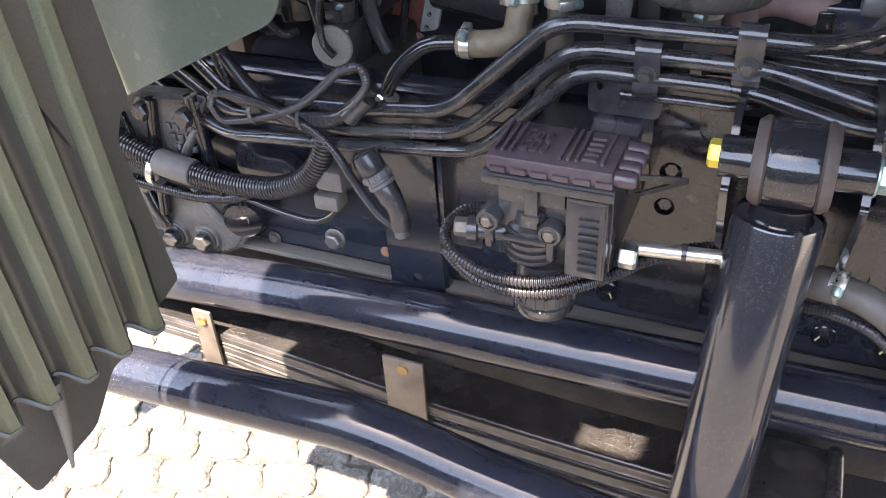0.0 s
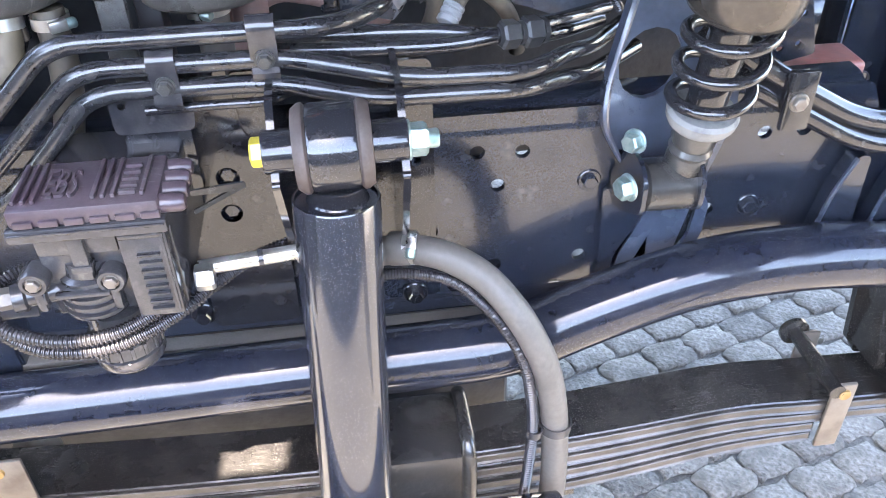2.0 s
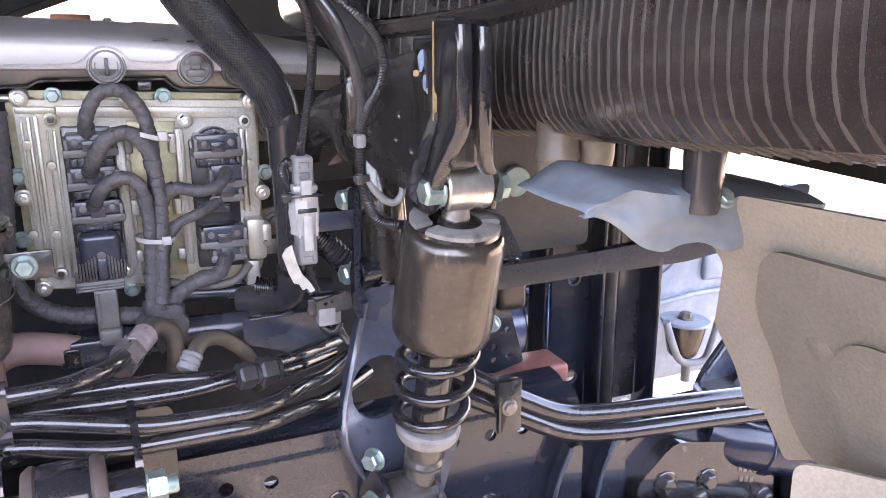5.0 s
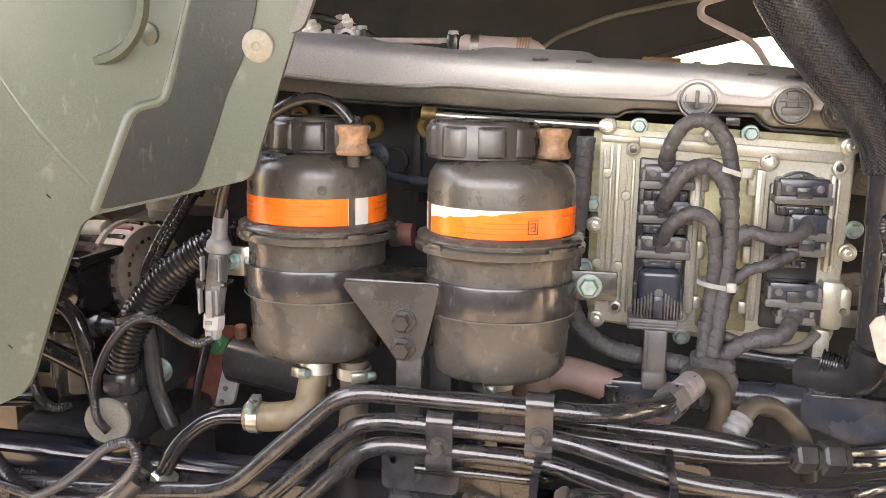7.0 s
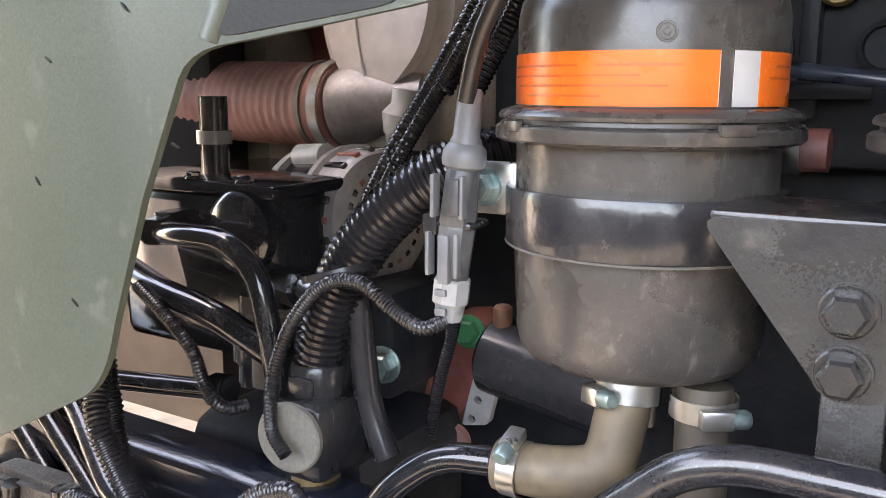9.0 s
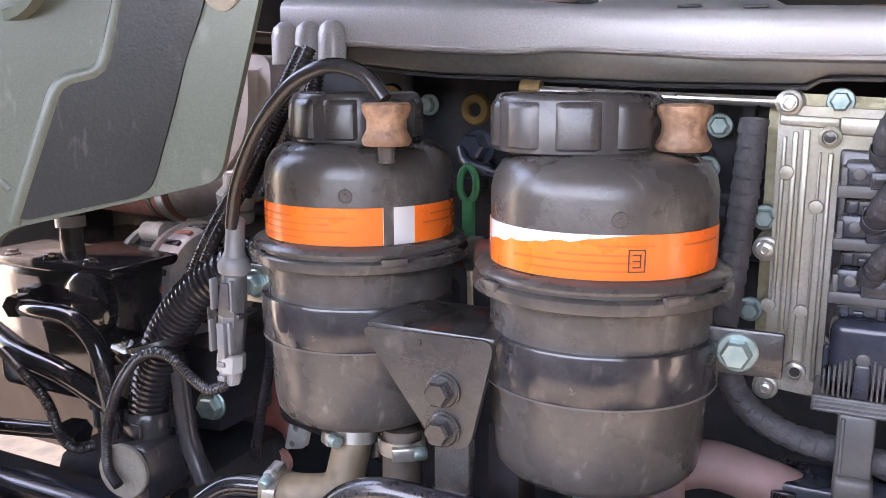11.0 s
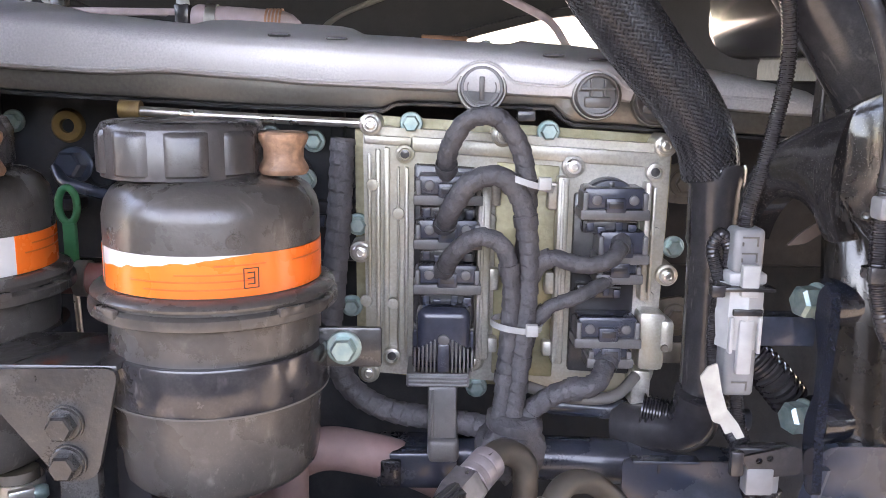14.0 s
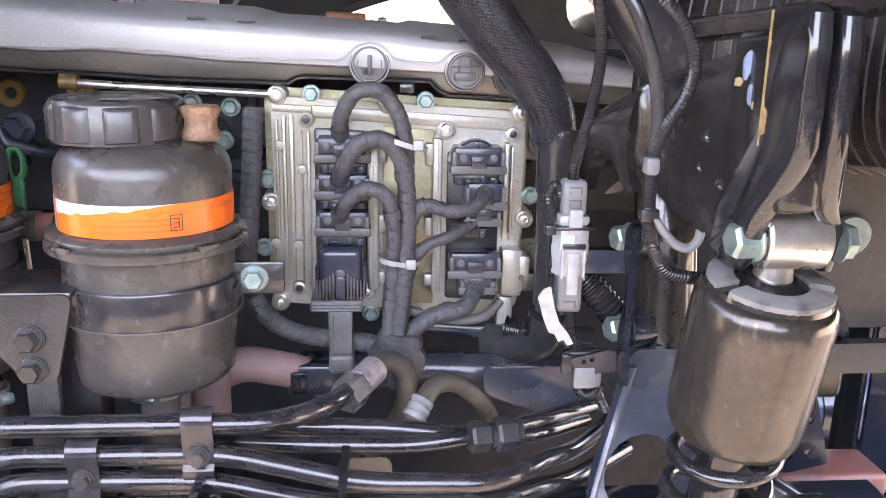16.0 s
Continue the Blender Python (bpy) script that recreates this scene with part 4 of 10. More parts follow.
def valve_conduits():
    lab = "thin black corrugated conduit looping below the valve"
    a = [(-0.075, 0.80, 1.050), (-0.13, 0.772, 1.033), (-0.19, 0.772, 1.030), (-0.235, 0.785, 1.040), (-0.252, 0.80, 1.056), (-0.240, 0.83, 1.070), (-0.205, 0.85, 1.066)]
    b = [(0.12, 0.90, 1.04), (0.02, 0.87, 1.05), (-0.03, 0.84, 1.045), (-0.09, 0.785, 1.030), (-0.15, 0.77, 1.015), (-0.21, 0.775, 1.02), (-0.245, 0.79, 1.04)]
    for p in (a, b):
        single("conduit", corrugated(p, 0.0072, 0.0042, 0.2), M_CONDUIT, p[3], lab, "cable conduit", "conduits at the brake valve")
    p = [(0.115, 0.88, 1.020), (0.149, 0.87, 1.028), (0.185, 0.85, 1.030), (0.225, 0.835, 1.008), (0.260, 0.81, 0.966), (0.290, 0.80, 0.895), (0.303, 0.80, 0.81), (0.308, 0.80, 0.687), (0.300, 0.80, 0.60)]
    h = thing("brake_hose", p[2], "thick grey rubber hose curving down past the shock absorber", "hose")
    part("hose", pipe(p, 0.0160, 0.06, 20), M_HOSE, h)
    part("end_cuff", lathe([(0.0175, -0.012), (0.0185, -0.010), (0.0185, 0.010), (0.0175, 0.012)], (0.140, 0.873, 1.0265), (0.95, -0.3, 0.15), 24), M_HOSE, h, "thicker hose end cuff")
    q = [(0.110, 0.875, 0.992), (0.145, 0.865, 0.999), (0.191, 0.848, 1.000), (0.235, 0.82, 0.964), (0.264, 0.80, 0.912), (0.276, 0.792, 0.82), (0.268, 0.788, 0.698), (0.26, 0.79, 0.60)]
    single("conduit", corrugated(q, 0.0068), M_CONDUIT, q[2], "thin black corrugated conduit tied to the grey hose", "cable conduit")
    worm_clamp((0.150, 0.870, 1.0285), (0.95, -0.3, 0.1), 0.0170, (0, -0.6, 0.8))
    t = thing("cable_tie", (0.292, 0.797, 0.805), "black cable tie round hose and conduit", "cable tie")
    part("strap", band((0.303, 0.80, 0.805), (0.05, 0, 1), 0.0172, 0.012, 0.0018), M_PLASTIC, t)
    part("loop", band((0.2765, 0.792, 0.805), (0.05, 0, 1), 0.0080, 0.010, 0.0016), M_PLASTIC, t)


valve_conduits()


# ---- steering fluid reservoirs ----
def reservoir(x, y, shift, cap_r, sleeve, labels, symbol=0, lift=0.008):
    z0, R = 1.245, 0.0735
    t = thing("fluid_reservoir", (x, y, z0), "dusty black plastic fluid reservoir with an orange band label", "reservoir", "pair of fluid reservoirs")
    part("lower_shell", lathe([(0.018, lift), (0.058, lift + 0.001), (R - 0.009, lift + 0.004), (R - 0.004, lift + 0.010), (R - 0.002, lift + 0.020), (R, 0.085), (R, 0.148)], (x, y, z0), sides=64), M_TANK, t)
    part("flange", lathe([(R, 0.147), (R + 0.009, 0.1485), (R + 0.0118, 0.150), (R + 0.0122, 0.152), (R + 0.0120, 0.1565), (R + 0.0105, 0.1578), (R + 0.0070, 0.1585), (R + 0.0068, 0.1605), (R + 0.0100, 0.1612), (R + 0.0104, 0.163), (R + 0.0090, 0.1652), (R + 0.003, 0.1672), (R, 0.168)], (x, y, z0), sides=64), M_TANK, t)
    part("upper_shell", lathe([(R, 0.167), (R, 0.215), (R - 0.002, 0.224), (R - 0.007, 0.232), (R - 0.015, 0.237), (0.035, 0.240), (0.02, 0.240)], (x, y, z0), sides=64), M_TANK, t)
    cx, cy = x + shift, y + 0.004
    k0 = cap_r / 0.056
    cap = part("cap", lathe([(0.046 * k0, 0.236), (cap_r, 0.239), (cap_r, 0.271), (0.054 * k0, 0.2745), (0.050 * k0, 0.276), (0.042 * k0, 0.2755), (0.041 * k0, 0.2745), (0.02, 0.2745)], (cx, cy, z0), sides=48), M_CAP, t)
    for k in range(9):
        bm = bmesh.new()
        rows = []
        for i in range(9):
            a = 2 * math.pi * (k + 0.36 * (i - 4) / 4) / 9 - 1.25
            d = Vector((math.cos(a), math.sin(a), 0))
            f = 0.0 if i in (0, 8) else 1.0
            rows.append([bm.verts.new(Vector((cx, cy, z0)) + d * r + Vector((0, 0, z))) for r, z in ((cap_r - 0.001, 0.2405), (cap_r + 0.0024 * f, 0.2425), (cap_r + 0.0026 * f, 0.266), (cap_r + 0.0012 * f, 0.2695), (cap_r - 0.001, 0.2712))])
        for p, q in zip(rows, rows[1:]):
            for i in range(5):
                bm.faces.new((p[i], p[(i + 1) % 5], q[(i + 1) % 5], q[i]))
        bm.faces.new(rows[0])
        bm.faces.new(rows[-1])
        part("grip", bm, M_CAP, cap)
    for k in range(3):
        part("moulded_line", block(cx - 0.004 + 0.001 * k, cx + 0.022 - 0.004 * k, cy - 0.030 + 0.006 * k, cy - 0.0275 + 0.006 * k, z0 + 0.2742, z0 + 0.2752, 0.0003), M_CAP, cap, "raised moulded line")
    sx, sy = sleeve
    sl = part("breather_sleeve", lathe([(0.0155, 0.240), (0.0172, 0.2425), (0.0172, 0.2445), (0.0138, 0.251), (0.0138, 0.257), (0.0172, 0.2645), (0.0170, 0.2675), (0.0155, 0.269), (0.006, 0.2695)], (sx, sy, z0), sides=28), M_WOOD, t, "worn brown waisted sleeve")
    part("stem", lathe([(0.006, 0.228), (0.007, 0.24)], (sx, sy, z0), sides=16), M_TANK, sl)

    def wrap(a0, a1, zlo, zhi, r, name, material, lab, ragged=False):
        bm = bmesh.new()
        n = 40
        row = []
        for i in range(n + 1):
            a = radians(a0 + (a1 - a0) * i / n)
            lift = 0.0
            if ragged:
                f = i / n
                lift = max(0.0, 0.012 * (1 - f * 1.9)) + 0.0025 * noise.noise((i * 0.9, 3.1, 0)) * (f < 0.6)
            row.append([bm.verts.new((x + rr * math.cos(a), y + rr * math.sin(a), z)) for rr, z in ((r, zlo), (r, zhi - lift), (R, zhi - lift), (R, zlo))])
        for a, b in zip(row, row[1:]):
            for i in range(4):
                j = (i + 1) % 4
                bm.faces.new((a[i], b[i], b[j], a[j]))
        bm.faces.new(row[0])
        bm.faces.new(row[-1][::-1])
        return part(name, bm, material, t, lab)

    for a0, a1, ragged, inset, bars in labels:
        wrap(a0, a1, 1.4135, 1.4405, R + 0.0004, "label_backing", M_WHITE, "torn white label paper")
        lb = wrap(a0 + inset, a1 - 0.5, 1.4135, 1.4405, R + 0.0007, "label", M_ORANGE, "orange label with fine print", ragged)
        for k, (b0, b1, z) in enumerate(bars):
            wrap(b0, b1, z, z + 0.0011, R + 0.0009, "print_line", M_INK, "unreadable fine print")
    part("strap", lathe([(R, 0.0905), (R + 0.0052, 0.0905), (R + 0.0058, 0.092), (R + 0.0056, 0.106), (R + 0.0058, 0.121), (R + 0.0052, 0.1225), (R, 0.1225)], (x, y, z0), sides=64, caps=False), M_STRAP, t, "dusty black steel strap")
    if symbol:
        for a0, a1, z0b, z1b in ((symbol - 4, symbol + 4, 1.4185, 1.4192), (symbol - 4, symbol + 4, 1.4313, 1.432), (symbol - 4, symbol - 3.4, 1.4185, 1.432), (symbol + 3.4, symbol + 4, 1.4185, 1.432),
                                 (symbol - 2, symbol + 2, 1.4285, 1.4293), (symbol - 2, symbol + 2, 1.4248, 1.4256), (symbol - 2, symbol + 2, 1.4211, 1.4219), (symbol + 1.3, symbol + 2, 1.4211, 1.4293)):
            wrap(a0, a1, z0b, z1b, R + 0.0010, "symbol_bar", M_PLASTIC, "dark printed symbol")
    for a in (-42, -128):
        part("flange_clip", block(-0.010, 0.010, -0.0022, 0.0022, 0.1545, 0.1605, 0.001, Matrix.Translation((x, y, z0)) @ Matrix.Rotation(radians(a), 4, "Z") @ Matrix.Translation((R + 0.0112, 0, 0)) @ Matrix.Rotation(radians(90), 4, "Z")), M_TANK, t)
    part("cast_mark", lathe([(0.0052, 0), (0.0050, 0.0006), (0.0040, 0.0006), (0.0038, 0.0002), (0.0018, 0.0002), (0.0016, 0.0006), (0.0003, 0.0006)], (x + R * math.cos(radians(-66)), y + R * math.sin(radians(-66)), z0 + 0.204), (math.cos(radians(-66)), math.sin(radians(-66)), 0), 20), M_TANK, t, "small round moulding mark")
    part("strap_edge", lathe([(R + 0.002, 0.0888), (R + 0.0056, 0.0892), (R + 0.0058, 0.0905), (R + 0.002, 0.091)], (x, y, z0), sides=64, caps=False), M_RUBBER, t, "pale dusty strap edge")
    part("outlet", lathe([(0.017, -0.02), (0.017, lift + 0.004)], (x, y, z0), sides=24), M_PLASTIC, t)
    return t


reservoir(-0.028, 1.0, -0.020, 0.055, (0.022, 1.0), [(-148, 20, True, 1, ((-95, -56, 1.428), (-120, -56, 1.4235), (-112, -62, 1.4185), (-76, -50, 1.4335), (-34, -5, 1.4325))), (-166, -156, False, 10, ())], symbol=-58, lift=0.022)
reservoir(-0.229, 1.02, -0.004, 0.050, (-0.170, 0.962), [(-185, -45, False, 1, ((-150, -100, 1.433), (-150, -75, 1.428), (-140, -65, 1.423), (-92, -60, 1.433), (-130, -90, 1.418))), (-39, 70, False, 13, ((-15, 20, 1.433), (-20, 20, 1.427)))], lift=0.020)


def reservoir_bracket():
    t = thing("reservoir_bracket", (-0.11, 0.93, 1.25), "black steel bracket between the two reservoirs with two bolts", "bracket")
    out = soften([(-0.172, 1.366), (-0.072, 1.368), (-0.090, 1.292), (-0.113, 1.290)], 0.010)
    part("face", plate(out, [], 0.005, (0, 0.930, 0), (1, 0, 0), (0, 0, 1)), M_DUSTY, t, sharp=30)
    part("top_fold", block(-0.168, -0.074, 0.928, 1.00, 1.364, 1.369, 0.002), M_DUSTY, t)
    for z in (1.331, 1.304):
        part("washer", lathe([(0.0125, 0), (0.0125, 0.0025)], (-0.108, 0.925, z), (0, -1, 0), 24), M_DUSTY, t)
        bolt((-0.108, 0.9235, z), (0, -1, 0), t, 0.0092, 0.011, M_DUSTY, flange=1.25)
    part("leg", block(-0.116, -0.090, 0.926, 0.937, 1.15, 1.296, 0.002), M_DUSTY, t)
    part("post", block(-0.09, -0.066, 0.955, 0.99, 1.10, 1.30, 0.003), M_CAB, t)
    s = thing("strap_tab", (0.06, 0.99, 1.36), "bent black steel strap end with a zinc bolt", "bracket")
    part("tab", block(0.040, 0.090, 0.995, 1.0, 1.346, 1.376, 0.002), M_DUSTY, s)
    bolt((0.063, 0.996, 1.361), (0, -1, 0), s, 0.0095, 0.012, M_ZINC)
    s = thing("strap_tab", (-0.34, 1.0, 1.36), "zinc-plated strap end with a bolt beside the reservoir", "bracket")
    part("tab", block(-0.345, -0.298, 1.006, 1.011, 1.345, 1.378, 0.002), M_STEEL, s)
    bolt((-0.325, 1.006, 1.362), (0, -1, 0), s, 0.009, 0.012, M_ZINC)


reservoir_bracket()


def reservoir_hoses():
    h = thing("return_hose", (-0.23, 0.98, 1.2), "dirty brown rubber hose elbow under the reservoir", "hose")
    part("hose", pipe([(-0.296, 0.975, 1.197), (-0.262, 0.977, 1.198), (-0.230, 0.985, 1.204), (-0.226, 1.0, 1.25)], 0.0158, 0.03, 20), M_BROWNHOSE, h)
    part("pipe", pipe([(-0.300, 0.975, 1.197), (-0.335, 0.97, 1.195), (-0.372, 0.96, 1.165), (-0.392, 0.955, 1.118)], 0.0095, 0.04), M_GLOSS, h, "black steel pipe")
    part("union", lathe([(0.014, 0), (0.015, 0.002), (0.015, 0.018), (0.012, 0.02)], (-0.389, 0.955, 1.11), (0.2, 0, 1), 6), M_STEEL, h, sharp=25)
    worm_clamp((-0.284, 0.975, 1.197), (1, 0, 0), 0.0162, (0, -0.3, 1))
    worm_clamp((-0.226, 1.0, 1.250), (0, 0.2, 1), 0.0175, (-0.6, -0.8, 0))
    h = thing("supply_hose", (-0.2, 0.99, 1.2), "brown rubber hose running down behind the pipes", "hose")
    part("hose", pipe([(-0.182, 1.0, 1.262), (-0.180, 0.995, 1.19), (-0.195, 0.99, 1.13)], 0.0155, 0.03, 18), M_DARKHOSE, h)
    worm_clamp((-0.182, 1.0, 1.250), (0, 0, 1), 0.0175, (0.5, -0.8, 0))
    worm_clamp((-0.028, 1.0, 1.2535), (0, 0, 1), 0.0185, (-0.5, -0.85, 0))
    single("supply_hose", pipe([(-0.028, 1.0, 1.264), (-0.028, 1.0, 1.18)], 0.0175, 0.02, 20), M_RUBBER, (-0.028, 1.0, 1.2), "black rubber hose below the reservoir", "hose")


reservoir_hoses()


# ---- engine ----
def engine_block():
    t = thing("engine_block", (-0.2, 1.4, 0.9), "dark painted engine block and cylinder head", "engine")
    part("crankcase", block(-0.75, 0.75, 1.33, 1.75, 0.85, 1.36, 0.01), M_BLOCK, t)
    part("cylinder_head", block(-0.47, 0.60, 1.285, 1.70, 1.36, 1.555, 0.008), M_BLOCK, t)
    for x in (-0.33, -0.19, -0.07, 0.02):
        part("casting_rib", block(x, x + 0.014, 1.268, 1.29, 1.40, 1.55, 0.003), M_BLOCK, t)
    for x, z, y in ((-0.249, 1.50, 1.285), (-0.165, 1.503, 1.27)):
        part("core_plug", lathe([(0.0175, 0), (0.0175, 0.006), (0.015, 0.009), (0.0075, 0.009), (0.0065, 0.002)], (x, y + 0.004, z), (0, -1, 0), 24), M_BRASS, t, "brown-yellow ring plug")
    part("core_plug", lathe([(0.0155, 0), (0.0155, 0.006), (0.013, 0.009), (0.0065, 0.009), (0.006, 0.002)], (-0.352, 1.29, 1.512), (0, -1, 0), 24), M_BRASS, t, "brown-yellow ring plug")
    for x, z in ((-0.295, 1.505), (-0.095, 1.487), (-0.04, 1.493), (0.004, 1.489), (-0.05, 1.44), (-0.005, 1.45)):
        bolt((x, 1.266, z), (0, -1, 0), t, 0.0085, 0.010, M_ZINC, label="blue-green zinc bolt")
    for k in range(9):
        part("head_flange", block(-0.40 + 0.1 * k, -0.335 + 0.1 * k, 1.262, 1.288, 1.415, 1.428, 0.003), M_BLOCK, t)
    part("gasket_rail", block(-0.42, 0.36, 1.235, 1.29, 1.548, 1.556, 0.002), M_PLASTIC, t)
    for x in (-0.215, -0.13, -0.02, 0.035):
        part("side_pocket", lathe([(0.020, 0), (0.020, 0.008), (0.016, 0.010), (0.015, 0.002)], (x, 1.283, 1.455), (0, -1, 0), 24), M_BLOCK, t)
    part("fuel_rail", pipe([(-0.137, 1.158, 1.521), (-0.045, 1.158, 1.5165), (0.060, 1.158, 1.5125)], 0.0042, 0.02), M_STEEL, t, "bright steel tube under the cover")
    part("tube_end", lathe([(0.008, 0), (0.008, 0.018)], (-0.148, 1.158, 1.5225), (1, 0, -0.06), 12), M_BRASS, t)
    part("upper_tube", pipe([(-0.33, 1.225, 1.552), (-0.155, 1.225, 1.542)], 0.010, 0.02), M_BLOCK, t)
    part("cross_tube", pipe([(-0.247, 1.245, 1.462), (-0.238, 1.235, 1.448), (-0.193, 1.223, 1.438), (-0.05, 1.22, 1.42), (0.02, 1.22, 1.415)], 0.006, 0.015), M_PLATE, t, "blue-grey steel bar")
    bolt((-0.236, 1.262, 1.462), (0, -1, 0.1), t, 0.014, 0.022, M_PLATE, label="blue-grey hexagon plug")
    return t


engine_block()


def gearbox():
    # dark block added where bright sky would show past the cab mount
    t = thing("backdrop_block", (0.85, 1.5, 0.85), "dark gearbox-like block added behind the engine to close a bright gap", "gearbox")
    part("bell", block(0.62, 0.80, 1.36, 1.78, 0.80, 1.62, 0.04), M_BLOCK, t)
    for x in (0.68, 0.73, 0.78):
        part("casting_rib", block(x, x + 0.012, 1.345, 1.365, 0.86, 1.56, 0.003), M_BLOCK, t)
    for z in (0.95, 1.1, 1.25, 1.4):
        bolt((0.66, 1.36, z), (0, -1, 0), t, 0.010, 0.010, M_DULL)


gearbox()


def valve_cover():
    t = thing("valve_cover", (-0.1, 1.3, 1.53), "pale silver-grey ribbed valve cover along the engine top", "engine cover")

    def slab(xs, prof, material, name, label=""):
        """prof(x) gives the (y, z) section, front lower edge first."""
        bm = bmesh.new()
        rows = [[bm.verts.new((x, y, z)) for y, z in prof(x)] for x in xs]
        n = len(rows[0])
        for a, b in zip(rows, rows[1:]):
            for i in range(n):
                j = (i + 1) % n
                bm.faces.new((a[i], a[j], b[j], b[i]))
        bm.faces.new(rows[0])
        bm.faces.new(rows[-1])
        return part(name, bm, material, t, label, sharp=35)

    low_line = [(-0.41, 1.567), (-0.33, 1.563), (-0.226, 1.555), (-0.16, 1.552), (-0.115, 1.554), (-0.05, 1.550), (0.024, 1.545), (0.12, 1.542), (0.24, 1.537), (0.47, 1.524)]
    crease_line = [(-0.41, 1.606), (-0.33, 1.602), (-0.224, 1.595), (-0.124, 1.586), (0.0, 1.581), (0.07, 1.577), (0.17, 1.572), (0.25, 1.565), (0.38, 1.552), (0.47, 1.536)]
    foot_line = [(-0.345, 1.546), (-0.228, 1.535), (-0.16, 1.532), (-0.025, 1.526), (0.073, 1.5245), (0.080, 1.5245), (0.092, 1.531), (0.23, 1.5285), (0.245, 1.5145), (0.47, 1.503)]

    def along(line, x):
        for (x0, z0), (x1, z1) in zip(line, line[1:]):
            if x <= x1:
                f = max(0.0, (x - x0) / (x1 - x0))
                return z0 + (z1 - z0) * (f * f * (3 - 2 * f) * 0.5 + f * 0.5)
        return line[-1][1]

    def lower(x):
        return along(low_line, x)

    def top(x):
        return along(crease_line, x) + 0.004

    xs = [-0.405 + 0.867 * i / 80 for i in range(81)]

    def upper(x):
        lo, hi = lower(x), along(crease_line, x)
        # raised pads along the crown
        pad = 0.006 * max(0.0, min(1.0, 4 * math.sin((x + 0.40) * 21)))
        return [(1.164, lo - 0.001), (1.159, lo + 0.001), (1.158, lo + 0.004), (1.158, hi - 0.006), (1.160, hi - 0.001), (1.166, hi + 0.003), (1.19, hi + 0.008), (1.24, hi + 0.013 + pad), (1.31, hi + 0.018 + pad), (1.42, hi + 0.020), (1.42, lo)]

    slab(xs, upper, M_COVER, "top_cover")
    slab([-0.345 + 0.81 * i / 90 for i in range(91)], lambda x: [(1.176, along(foot_line, x)), (1.168, along(foot_line, x) + 0.002), (1.166, along(foot_line, x) + 0.005), (1.166, lower(x) + 0.002), (1.40, lower(x) + 0.002), (1.40, along(foot_line, x))], M_BANDALU, "lower_band", "brown-grey machined lower band")
    part("gasket_line", sweep([(x, 1.172, along(foot_line, x) - 0.0015) for x in (-0.34 + 0.01 * i for i in range(80))], 0.0022, 6), M_PLASTIC, t, "black gasket edge")
    for x in (0.205,):
        part("recess_clip", block(x - 0.008, x + 0.008, 1.150, 1.172, 1.516, 1.526, 0.002), M_PLASTIC, t, "clip in the recess under the cover")
    for x in (-0.398, -0.370, -0.343):
        part("cap_tower", lathe([(0.0135, 0), (0.0140, 0.028), (0.012, 0.036), (0.006, 0.041), (0.002, 0.042)], (x, 1.155, 1.545), (0, 0.05, 1), 20), M_COVER, t)
    for k, (x, z, y) in enumerate(((0.166, 1.544, 1.162), (0.266, 1.539, 1.156), (0.318, 1.534, 1.158))):
        p = part("plug", lathe([(0.0190, -0.01), (0.0190, 0.005), (0.0180, 0.0065), (0.0162, 0.0065), (0.0154, 0.002), (0.001, 0.002)], (x, y, z), (0, -1, 0.1), 40), M_COVERPLUG, t, "round dull grey plug")
        if k == 0:
            part("inner_ring", lathe([(0.0132, 0.001), (0.0132, 0.0045), (0.0120, 0.0045), (0.0118, 0.002)], (x, y, z), (0, -1, 0.1), 32), M_COVERPLUG, p)
            part("screw_slot", block(x - 0.0022, x + 0.0022, y - 0.0065, y - 0.001, z - 0.010, z + 0.010, 0.0008), M_COVERPLUG, p)
        else:
            for dx in (-0.006, 0.006):
                part("cross_rib", block(x + dx - 0.0011, x + dx + 0.0011, y - 0.0062, y - 0.001, z - 0.001, z + 0.0140, 0.0005), M_COVERPLUG, p)
            part("cross_rib", block(x - 0.0150, x + 0.0150, y - 0.0062, y - 0.001, z + 0.0045, z + 0.0068, 0.0005), M_COVERPLUG, p)
            part("lower_pad", block(x - 0.0115, x + 0.0115, y - 0.0055, y - 0.001, z - 0.0100, z - 0.001, 0.002), M_COVERPLUG, p)
    for x in (-0.384, -0.357):
        part("tower_conduit", corrugated([(x, 1.152, 1.548), (x - 0.002, 1.145, 1.52), (x - 0.012, 1.12, 1.47), (x - 0.03, 1.10, 1.42)], 0.0085, 0.0042), M_CONDUIT, t, "black corrugated conduit")
    for x, z in ((-0.299, 1.612), (-0.161, 1.605)):
        p = part("top_post", block(x - 0.008, x + 0.008, 1.392, 1.41, z, z + 0.026, 0.002), M_PLASTIC, t, "black clip post")
        part("post_cap", lathe([(0.008, 0), (0.007, 0.006)], (x, 1.40, z + 0.025), (0, 0, 1), 14), M_LAMPWHITE, p)
    part("top_bar", block(-0.295, -0.165, 1.398, 1.412, 1.618, 1.626, 0.002), M_PALEPINK, t)
    part("top_stay", plate([(-0.20, 1.602), (-0.165, 1.602), (-0.165, 1.628)], [], 0.006, (0, 1.405, 0), (1, 0, 0), (0, 0, 1)), M_PLASTIC, t)
    part("top_cylinder", lathe([(0.012, 0), (0.0155, 0.006), (0.0155, 0.10), (0.012, 0.112), (0.004, 0.122)], (-0.150, 1.40, 1.616), (1, 0, -0.06), 28), M_PALEPINK, t, "faded pink-grey cylinder")
